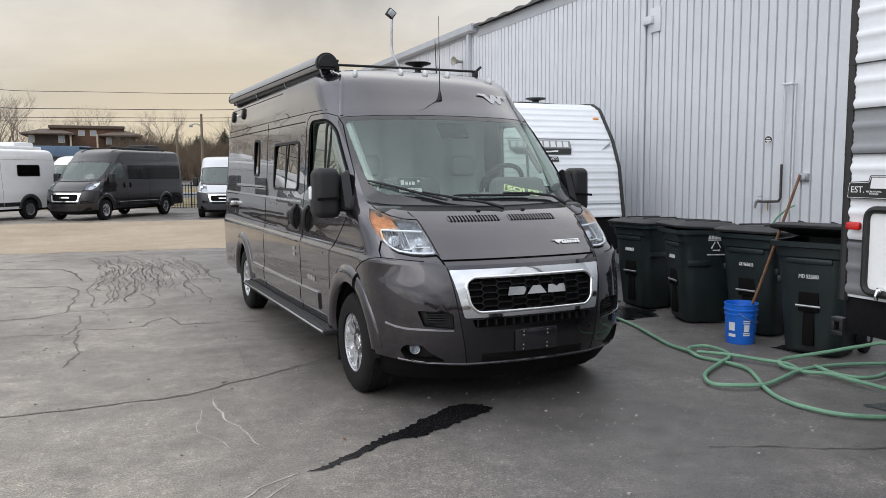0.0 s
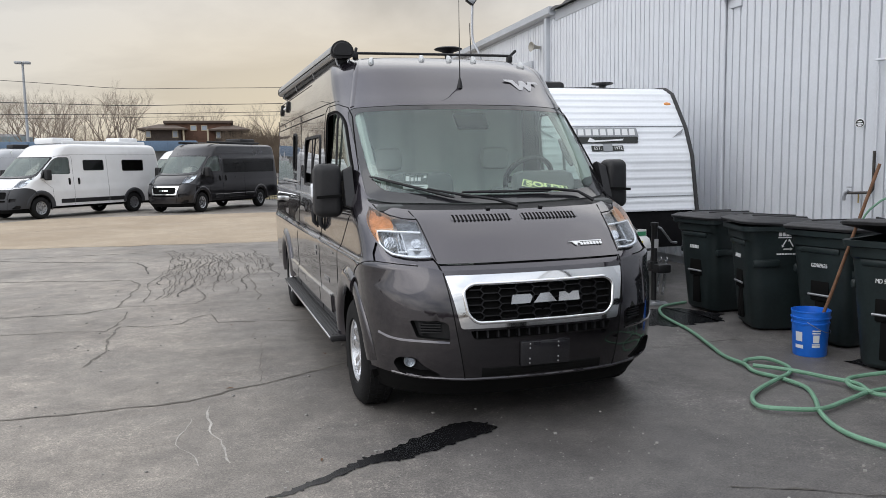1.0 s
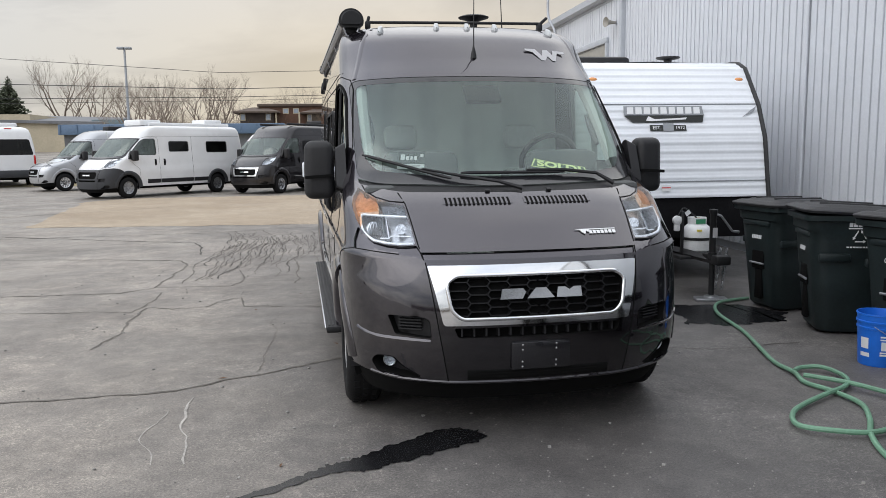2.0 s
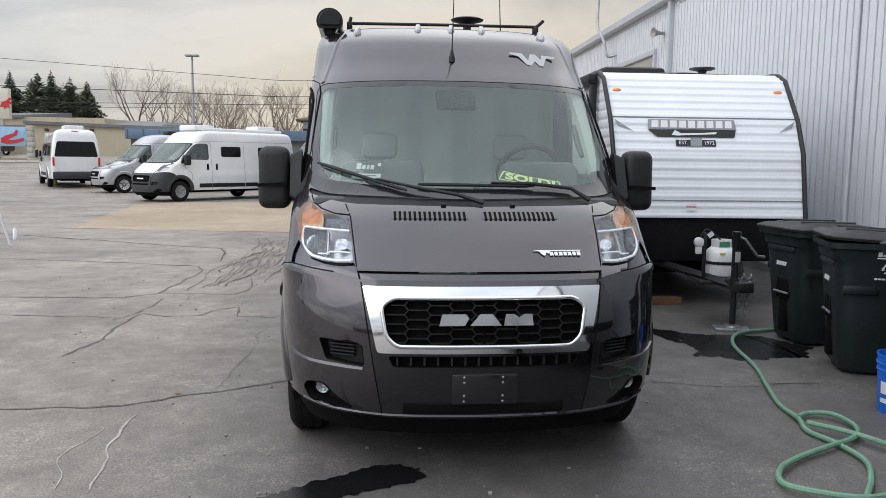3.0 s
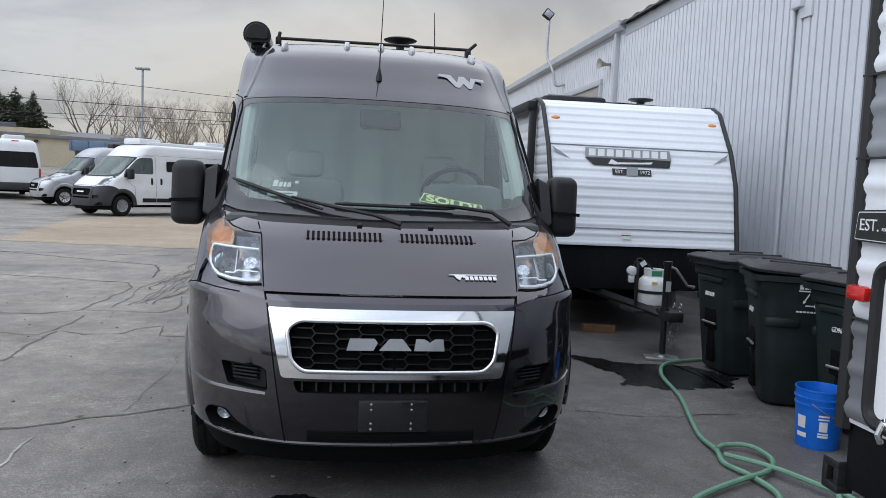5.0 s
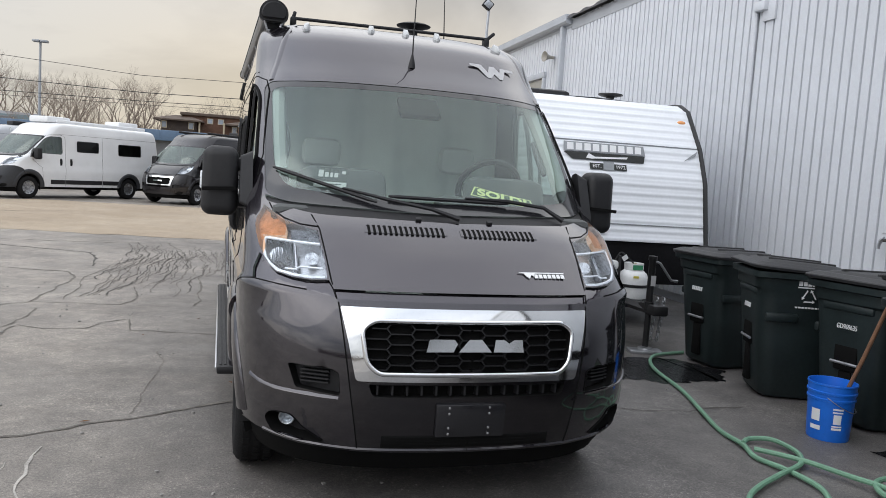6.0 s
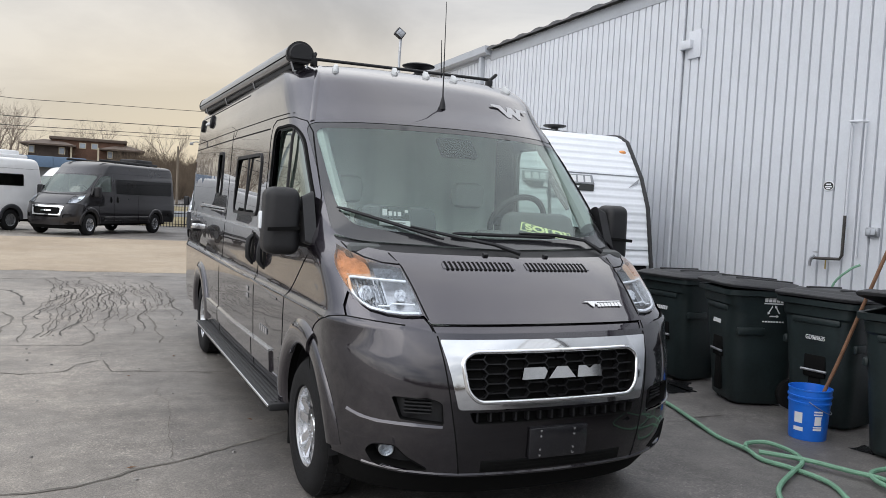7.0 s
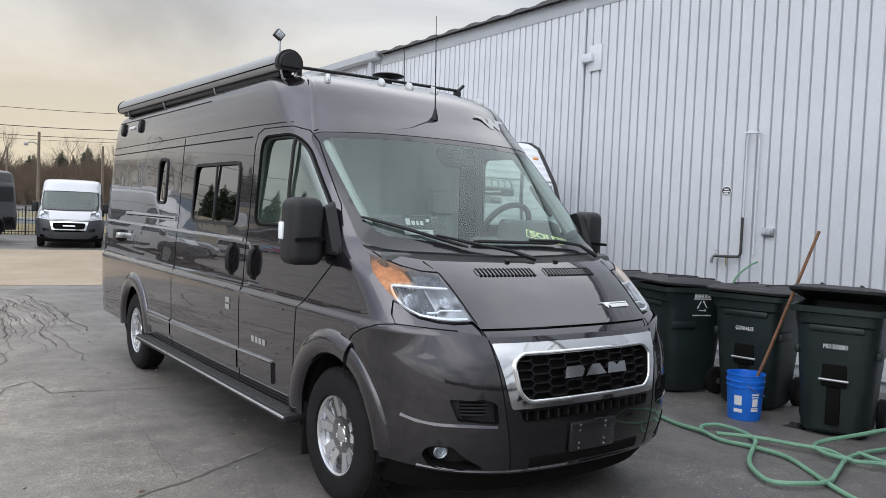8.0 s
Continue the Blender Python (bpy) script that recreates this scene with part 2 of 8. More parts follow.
def tube(bm, pts, r, seg=8, closed=False, caps=True, m=None):
    pts = [Vector(p) for p in pts]
    rs = r if isinstance(r, (list, tuple)) else [r] * len(pts)
    n, rings, ref = len(pts), [], None
    for i, p in enumerate(pts):
        a = pts[(i - 1) % n] if (closed or i) else p
        b = pts[(i + 1) % n] if (closed or i < n - 1) else p
        d = (b - a).normalized()
        if ref is None:
            ref = Vector((0, 0, 1)) if abs(d.z) < 0.9 else Vector((1, 0, 0))
        u = d.cross(ref)
        u = u.normalized() if u.length > 1e-6 else d.orthogonal().normalized()
        v = u.cross(d)
        ref = v
        ring = []
        for k in range(seg):
            an = 2 * math.pi * k / seg
            co = p + (u * math.cos(an) + v * math.sin(an)) * rs[i]
            ring.append(bm.verts.new(m @ co if m else co))
        rings.append(ring)
    for i in range(n if closed else n - 1):
        r0, r1 = rings[i], rings[(i + 1) % n]
        for k in range(seg):
            bm.faces.new((r0[k], r1[k], r1[(k + 1) % seg], r0[(k + 1) % seg]))
    if caps and not closed:
        bm.faces.new(rings[0]), bm.faces.new(rings[-1][::-1])


def lathe(bm, prof, seg=24, m=None, close=False):
    """prof: (radius, height) from bottom to top, turned about z."""
    rings = []
    for r, h in prof:
        ring = []
        for k in range(seg):
            a = 2 * math.pi * k / seg
            co = Vector((r * math.cos(a), r * math.sin(a), h))
            ring.append(bm.verts.new(m @ co if m else co))
        rings.append(ring)
    for r0, r1 in zip(rings, rings[1:] + ([rings[0]] if close else [])):
        for k in range(seg):
            bm.faces.new((r0[k], r0[(k + 1) % seg], r1[(k + 1) % seg], r1[k]))
    if not close:
        bm.faces.new(rings[0][::-1]), bm.faces.new(rings[-1])


def prism(bm, poly, d0, d1, m=None):
    """A flat outline in x and z, from y = d0 to y = d1."""
    n = len(poly)
    add(bm, [(x, d0, z) for x, z in poly] + [(x, d1, z) for x, z in poly],
        [tuple(range(n)), tuple(range(2 * n - 1, n - 1, -1))] + [(i, i + n, (i + 1) % n + n, (i + 1) % n) for i in range(n)], m)


def rounded(poly, r, seg=5):
    """The outline with its corners rounded; r is one radius or one for each corner."""
    out, n = [], len(poly)
    rs = r if isinstance(r, (list, tuple)) else [r] * n
    for i in range(n):
        p, a, b = Vector(poly[i]), Vector(poly[i - 1]), Vector(poly[(i + 1) % n])
        da, db = a - p, b - p
        k = min(rs[i], da.length * 0.48, db.length * 0.48)
        if k < 1e-4:
            out.append(tuple(p))
            continue
        pa, pb = p + da.normalized() * k, p + db.normalized() * k
        for j in range(seg + 1):
            t = j / seg
            out.append(tuple(pa * (1 - t) ** 2 + p * 2 * t * (1 - t) + pb * t * t))
    return out


def dense(pts, step, closed=True):
    out, n = [], len(pts)
    for i in range(n if closed else n - 1):
        a, b = pts[i], pts[(i + 1) % n]
        k = max(1, int(math.dist(a, b) / step))
        out += [tuple(a[c] + (b[c] - a[c]) * j / k for c in range(len(a))) for j in range(k)]
    return out if closed else out + [tuple(pts[-1])]


def inside(poly, x, y):
    c, j = False, len(poly) - 1
    for i in range(len(poly)):
        (xi, yi), (xj, yj) = poly[i], poly[j]
        if (yi > y) != (yj > y) and x < (xj - xi) * (y - yi) / (yj - yi) + xi:
            c = not c
        j = i
    return c


def letters(name, text, size, material, parent, m, label="", depth=0.002, align="CENTER", bold=0.0):
    """Raised lettering in the built-in font, made into a mesh; it lies in x and y, facing z."""
    cu = bpy.data.curves.new(name, "FONT")
    cu.body, cu.size, cu.extrude, cu.align_x, cu.align_y, cu.resolution_u = text, size, depth, align, "CENTER", 3
    cu.offset = bold
    ob = bpy.data.objects.new(name, cu)
    scene.collection.objects.link(ob)
    bpy.context.view_layer.update()
    me = bpy.data.meshes.new_from_object(ob)
    bpy.data.objects.remove(ob)
    me.materials.clear()
    me.materials.append(material)
    o = new(name, me)
    o.matrix_basis = m
    o.parent = parent
    if label:
        o["label"] = label
    return o


def spline(pts, k=7):
    """A smooth curve through the points."""
    pts = [Vector(p) for p in pts]
    out = []
    for i in range(len(pts) - 1):
        p0, p1, p2, p3 = pts[max(i - 1, 0)], pts[i], pts[i + 1], pts[min(i + 2, len(pts) - 1)]
        for j in range(k):
            t = j / k
            out.append(0.5 * ((2 * p1) + (p2 - p0) * t + (2 * p0 - 5 * p1 + 4 * p2 - p3) * t * t + (3 * p1 - p0 - 3 * p2 + p3) * t ** 3))
    return out + [pts[-1]]


def smooth_curve(xs, ys):
    """A monotone curve through the given values."""
    xs, ys = np.array(xs, float), np.array(ys, float)
    h, d = np.diff(xs), np.diff(ys) / np.diff(xs)
    t = np.zeros(len(xs))
    t[0], t[-1] = d[0], d[-1]
    for i in range(1, len(xs) - 1):
        if d[i - 1] * d[i] > 0:
            w1, w2 = 2 * h[i] + h[i - 1], h[i] + 2 * h[i - 1]
            t[i] = (w1 + w2) / (w1 / d[i - 1] + w2 / d[i])

    def f(x):
        x = min(max(x, xs[0]), xs[-1])
        i = min(int(np.searchsorted(xs, x, "right")) - 1, len(xs) - 2)
        s = (x - xs[i]) / h[i]
        return float(ys[i] * (1 + 2 * s) * (1 - s) ** 2 + h[i] * t[i] * s * (1 - s) ** 2 + ys[i + 1] * s * s * (3 - 2 * s) - h[i] * t[i + 1] * s * s * (1 - s))
    return f

# ---- panel vans: the body is one skin round nose, flanks and tail, cut into its panels ----
QF, QS, QR = 1.2, 4.0, 1.0


class Skin:
    """Local frame: y runs back from the nose, x across, z up from the ground. q runs round one half: nose, flank, tail."""

    def __init__(s, nose, half, crown, corner, length):
        s.yc, s.w = smooth_curve(*zip(*nose)), smooth_curve(*zip(*half))
        s.a, s.b, s.l = smooth_curve(*zip(*crown)), smooth_curve(*zip(*corner)), smooth_curve(*zip(*length))

    def ye(s, z):
        return s.yc(z) + s.a(z) + s.b(z)

    def at(s, q, z):
        w = s.w(z)
        if q <= QF:
            th = q / QF * math.pi / 2
            t = math.sin(th)
            return Vector((w * t, s.yc(z) + s.a(z) * t * t + s.b(z) * (1 - math.cos(th) * math.sqrt(1 + t * t)), z))
        r = min(0.16, 0.5 * w)
        ye, yl = s.ye(z), s.l(z) - r
        if q <= QF + QS:
            f = (q - QF) / QS
            return Vector((w + 0.012 * math.sin(math.pi * f) ** 2 * (1 if z < 2.3 else 0), ye + (yl - ye) * f, z))
        p = (q - QF - QS) / QR
        if p < 0.3:
            an = p / 0.3 * math.pi / 2
            return Vector((w - r * (1 - math.cos(an)), yl + r * math.sin(an), z))
        return Vector(((w - r) * (1 - (p - 0.3) / 0.7), yl + r, z))

    def point(s, q, z, side, off=0.0):
        p = s.at(q, z)
        if off:
            e = 0.004
            du = s.at(q + e, z) - s.at(max(q - e, 0), z)
            dv = s.at(q, min(z + e, 2.568)) - s.at(q, max(z - e, 0.2))
            n = du.cross(dv)
            if q < e:
                n.x = 0
            p = p + (n.normalized() if n.length > 1e-9 else Vector((0, -1, 0))) * off
        return Vector((p.x * side, p.y, p.z))

    def fx(s, x, z):
        return (QF * math.asin(min(1, x / s.w(z))) * 2 / math.pi, z)

    def fy(s, y, z):
        ye = s.ye(z)
        if y >= ye:
            return (QF + QS * (y - ye) / (s.l(z) - min(0.16, 0.5 * s.w(z)) - ye), z)
        lo, hi = 0.0, QF
        for _ in range(30):
            mid = (lo + hi) / 2
            lo, hi = (mid, hi) if s.at(mid, z).y < y else (lo, mid)
        return (lo, z)

    def front(s, poly, r=0.0, step=0.06):
        return [s.fx(max(0, x), z) for x, z in dense(rounded(poly, r) if r else poly, step)]

    def flank(s, poly, r=0.0, step=0.08):
        return [s.fy(y, z) for y, z in dense(rounded(poly, r) if r else poly, step)]


def cut_skin(skin, regions, side, zs, nq, z0):
    """Triangulates one half of the skin with the outlines of the regions as edges: {region: (points, triangles)}."""
    pts, edges = [], []
    qmax = QF + QS + QR
    qs = list(np.linspace(0, QF, nq)) + list(np.linspace(QF, QF + QS, int(nq * 1.6)))[1:] + list(np.linspace(QF + QS, QF + QS + 0.3, 6))[1:] + [qmax - 0.35, qmax]
    for name, poly in regions:
        k = len(pts)
        poly = [(min(max(q, 0.0), qmax), min(max(z, z0), zs[-1])) for q, z in poly]
        pts += poly
        edges += [(k + i, k + (i + 1) % len(poly)) for i in range(len(poly))]
    for z in zs:
        for q in qs:
            pts.append((q + 0.0007 * math.sin(37 * z), z + 0.0007 * math.sin(23 * q)) if 0 < q < qmax and z0 < z < zs[-1] else (q, z))
    vs, _, faces, _, _, _ = delaunay_2d_cdt([Vector(p) for p in pts], edges, [], 0, 0.0004)
    out = {}
    for f in faces:
        cx, cz = sum(vs[i].x for i in f) / 3, sum(vs[i].y for i in f) / 3
        for name, poly in regions:
            if inside(poly, cx, cz):
                break
        else:
            name = "body"
        out.setdefault(name, []).append([(vs[i].x, vs[i].y) for i in f])
    return out


def skin_mesh(bm, skin, tris, side, off=0.0):
    """Adds triangles of the skin, and the analytic normals come with their smooth shading."""
    seen = {}
    for f in tris:
        idx = []
        for q, z in f:
            key = (round(q, 5), round(z, 5))
            if key not in seen:
                seen[key] = bm.verts.new(skin.point(q, z, side, off))
            idx.append(seen[key])
        if len(set(idx)) == 3:
            try:
                bm.faces.new(idx if side > 0 else idx[::-1])
            except ValueError:
                pass


def ribbon(bm, skin, path, side, width, rise, sink=0.004, closed=False, shape=((-0.5, None), (-0.38, 1), (0.38, 1), (0.5, None))):
    """A strip that follows the skin along a path of (q, z): a seam (flat) or a moulding (raised, with sloping edges)."""
    n = len(path)
    rows = []
    for i, (q, z) in enumerate(path):
        a = path[(i - 1) % n] if (closed or i) else path[i]
        b = path[(i + 1) % n] if (closed or i < n - 1) else path[i]
        pa, pb = skin.point(*a, side), skin.point(*b, side)
        p, nn = skin.point(q, z, side), skin.point(q, z, side, 0.01)
        nor = (nn - p).normalized()
        t = (pb - pa).normalized()
        w = nor.cross(t).normalized()
        rows.append([bm.verts.new(p + w * width * k + nor * (-sink if h is None else rise * h)) for k, h in shape])
    for i in range(n if closed else n - 1):
        r0, r1 = rows[i], rows[(i + 1) % n]
        for k in range(len(shape) - 1):
            bm.faces.new((r0[k], r0[k + 1], r1[k + 1], r1[k]))
    if not closed:
        bm.faces.new(rows[0]), bm.faces.new(rows[-1][::-1])


def rim_wall(bm, skin, poly, side, o0, o1):
    """The edge of an opening: a band from depth o0 to o1 along the outline."""
    a = [bm.verts.new(skin.point(q, z, side, o0)) for q, z in poly]
    b = [bm.verts.new(skin.point(q, z, side, o1)) for q, z in poly]
    for i in range(len(poly)):
        j = (i + 1) % len(poly)
        if (abs(poly[i][0]) < 1e-6 and abs(poly[j][0]) < 1e-6) or max(poly[i][1], poly[j][1]) < 0.345:
            continue
        bm.faces.new((a[i], a[j], b[j], b[i]))


BULGE = ((-0.5, None), (-0.46, 0.35), (-0.36, 0.75), (-0.15, 1.0), (0.1, 0.95), (0.3, 0.6), (0.42, 0.25), (0.5, None))

PROMASTER = Skin(
    nose=[(0.20, 0.10), (0.30, 0.035), (0.42, 0.008), (0.55, 0.0), (0.70, 0.006), (0.80, 0.018), (0.88, 0.036), (0.95, 0.064), (1.0, 0.094), (1.04, 0.13), (1.10, 0.20), (1.20, 0.315), (1.30, 0.455),
          (1.38, 0.60), (1.43, 0.675), (1.60, 0.83), (1.85, 1.075), (2.05, 1.285), (2.13, 1.375), (2.22, 1.49), (2.32, 1.60), (2.42, 1.73), (2.49, 1.88), (2.535, 2.05), (2.56, 2.35), (2.57, 2.75)],
    half=[(0.20, 0.95), (0.30, 0.99), (0.50, 1.018), (0.80, 1.032), (0.98, 1.036), (1.025, 1.034), (1.055, 1.018), (1.10, 1.011), (1.25, 1.005), (1.36, 0.998), (1.45, 0.988), (1.80, 0.968), (2.06, 0.954), (2.12, 0.948),
          (2.30, 0.938), (2.40, 0.925), (2.47, 0.902), (2.51, 0.862), (2.54, 0.775), (2.558, 0.60), (2.566, 0.40), (2.57, 0.02)],
    crown=[(0.2, 0.12), (0.6, 0.10), (0.95, 0.10), (1.05, 0.08), (1.30, 0.07), (1.45, 0.13), (2.1, 0.13), (2.3, 0.10), (2.4, 0.07), (2.57, 0.06)],
    corner=[(0.2, 0.50), (0.6, 0.52), (0.95, 0.50), (1.06, 0.38), (1.20, 0.36), (1.35, 0.30), (1.45, 0.30), (2.1, 0.36), (2.3, 0.37), (2.57, 0.34)],
    length=[(0.2, 6.42), (0.5, 6.46), (1.2, 6.46), (2.1, 6.38), (2.4, 6.30), (2.52, 6.2), (2.57, 6.0)])


def arc(cy, cz, r, a0, a1, n):
    return [(cy + r * math.cos(radians(a0 + (a1 - a0) * i / n)), cz + r * math.sin(radians(a0 + (a1 - a0) * i / n))) for i in range(n + 1)]


def wheel(parent, x, y, side, spoke_mat, fine=True):
    """A wheel with its tyre and rim; five twin spokes on the near van."""
    w = thing_part("wheel", parent)
    w.location = (x, y, 0.368)
    turn = Matrix.Rotation(radians(90 * side), 4, "Y")
    seg = 48 if fine else 24
    b = bmesh.new()
    R, hw = 0.368, 0.112
    lathe(b, [(0.215, -hw * 0.75), (0.225, -hw * 0.95), (0.27, -hw), (0.33, -hw * 0.96), (0.356, -hw * 0.8), (R, -hw * 0.6), (R, hw * 0.6), (0.356, hw * 0.8), (0.33, hw * 0.96), (0.27, hw),
              (0.225, hw * 0.95), (0.215, hw * 0.75)], seg, turn, close=True)
    part("tyre", b, M["rubber"], w)
    if fine:
        for row, zz in ((0, -0.055), (1, 0.0), (2, 0.055)):
            b = bmesh.new()
            for k in range(44):
                a = 2 * math.pi * (k + 0.33 * row) / 44
                box(b, (-0.016, -0.02, R - 0.004), (0.016, 0.02, R + 0.005), 0, turn @ Matrix.Translation((0, 0, zz)) @ Matrix.Rotation(a, 4, "Z") @ Matrix.Rotation(radians(90), 4, "Y"))
            tagged(part("tread", b, M["rubber"], w, flat=True), kind="stuff")
    b = bmesh.new()
    lathe(b, [(0.224, -hw * 0.6), (0.222, hw * 0.78), (0.217, hw * 0.84), (0.205, hw * 0.78), (0.200, hw * 0.5)], seg, turn)
    part("rim", b, M["alloy"] if fine else spoke_mat, w)
    b = bmesh.new()
    lathe(b, [(0.200, hw * 0.5), (0.196, hw * 0.3), (0.192, -hw * 0.3), (0.06, -hw * 0.35), (0.0, -hw * 0.35)], seg, turn)
    part("rim_barrel", b, M["darkplastic"], w)
    b = bmesh.new()
    for k in range(5):
        for da, wd in ((-0.25, 0.020), (0.25, 0.020)):
            a = 2 * math.pi * k / 5 + da
            m = turn @ Matrix.Rotation(a, 4, "Z")
            add(b, [(0.05, -wd * 1.3, 0.045), (0.205, -wd, 0.078), (0.205, wd, 0.078), (0.05, wd * 1.3, 0.045), (0.05, -wd * 1.5, 0.0), (0.205, -wd * 1.4, 0.04), (0.205, wd * 1.4, 0.04), (0.05, wd * 1.5, 0.0)],
                [(0, 1, 2, 3), (0, 4, 5, 1), (3, 2, 6, 7), (1, 5, 6, 2), (4, 0, 3, 7)], m)
    lathe(b, [(0.07, -0.01), (0.07, 0.042), (0.062, 0.05), (0.045, 0.052), (0.04, 0.062), (0.0, 0.064)], 24, turn)
    part("spokes", b, M["alloy"] if fine else spoke_mat, w)
    # near-black disc in the brake's place paints the shade behind the spokes
    b = bmesh.new()
    lathe(b, [(0.19, -0.02), (0.19, -0.005), (0, -0.005)], 24, turn)
    part("spoke_shade_disc", b, M["gap"], w)
    if fine:
        for k in range(5):
            b = bmesh.new()
            a = 2 * math.pi * (k + 0.5) / 5
            lathe(b, [(0.012, 0.03), (0.012, 0.056), (0.008, 0.06), (0.0, 0.06)], 6, turn @ Matrix.Translation((0.053 * math.cos(a), 0.053 * math.sin(a), 0)))
            part("lug_nut", b, M["chrome"], w)
    return w


def thing_part(name, parent):
    o = new(name)
    o.parent = parent
    return o


def mirror_arm(parent, side, fine=True, dy=0.0):
    """Large tow mirror: two arms from the door's corner and a housing with its glass to the rear."""
    mi = thing_part("wing_mirror", parent)
    mi.location.y = dy
    b = bmesh.new()
    foot = rounded([(0.98, 1.34), (1.20, 1.34), (1.20, 1.64), (1.12, 1.66)], 0.03)
    n = len(foot)
    add(b, [(side * 0.965, y, z) for y, z in foot] + [(side * 1.03, 1.09 + (y - 1.09) * 0.8, 1.49 + (z - 1.49) * 0.8) for y, z in foot],
        [tuple(range(n)), tuple(range(2 * n - 1, n - 1, -1))] + [(i, (i + 1) % n, (i + 1) % n + n, i + n) for i in range(n)])
    part("mirror_foot", b, M["blackp"], mi)
    for z in (1.375, 1.575):
        b = bmesh.new()
        box(b, (side * 0.97 if side > 0 else -1.15, 1.12, z - 0.036), (1.12 if side > 0 else -0.97, 1.20, z + 0.036), 0.025)
        part("mirror_arm", b, M["blackp"], mi)
    b = bmesh.new()
    lo, hi = (min(side * 1.035, side * 1.232), 1.07, 1.293), (max(side * 1.035, side * 1.232), 1.26, 1.668)
    bb = bmesh.new()
    bmesh.ops.create_cube(bb, size=1.0)
    for v in bb.verts:
        c = v.co.copy()
        top = 0.93 if c.z > 0 else 1.0
        v.co = Vector(((lo[0] + hi[0]) / 2 + c.x * (hi[0] - lo[0]) * top, lo[1] + (c.y + 0.5) * (hi[1] - lo[1]) + (0.03 if c.x * side > 0 else 0), lo[2] + (c.z + 0.5) * (hi[2] - lo[2])))
    bmesh.ops.bevel(bb, geom=bb.edges[:], offset=0.055, segments=5, affect="EDGES", profile=0.5)
    merge(b, bb)
    part("mirror_housing", b, M["blackp"], mi)
    b = bmesh.new()
    prism(b, rounded([(side * 1.06, 1.325), (side * 1.205, 1.325), (side * 1.20, 1.635), (side * 1.065, 1.635)], 0.03), 1.262, 1.268)
    part("mirror_glass", b, M["chrome"], mi)
    if fine:
        b = bmesh.new()
        prism(b, rounded([(side * 1.05, 1.455), (side * 1.225, 1.445), (side * 1.225, 1.425), (side * 1.05, 1.435)], 0.004), 1.063, 1.076)
        part("mirror_groove", b, M["gap"], mi)
        b = bmesh.new()
        box(b, (side * 1.228 - 0.012, 1.21, 1.43), (side * 1.228 + 0.012, 1.265, 1.53), 0.01)
        part("turn_signal", b, M["drl"], mi, "clear turn signal lens")
    return mi


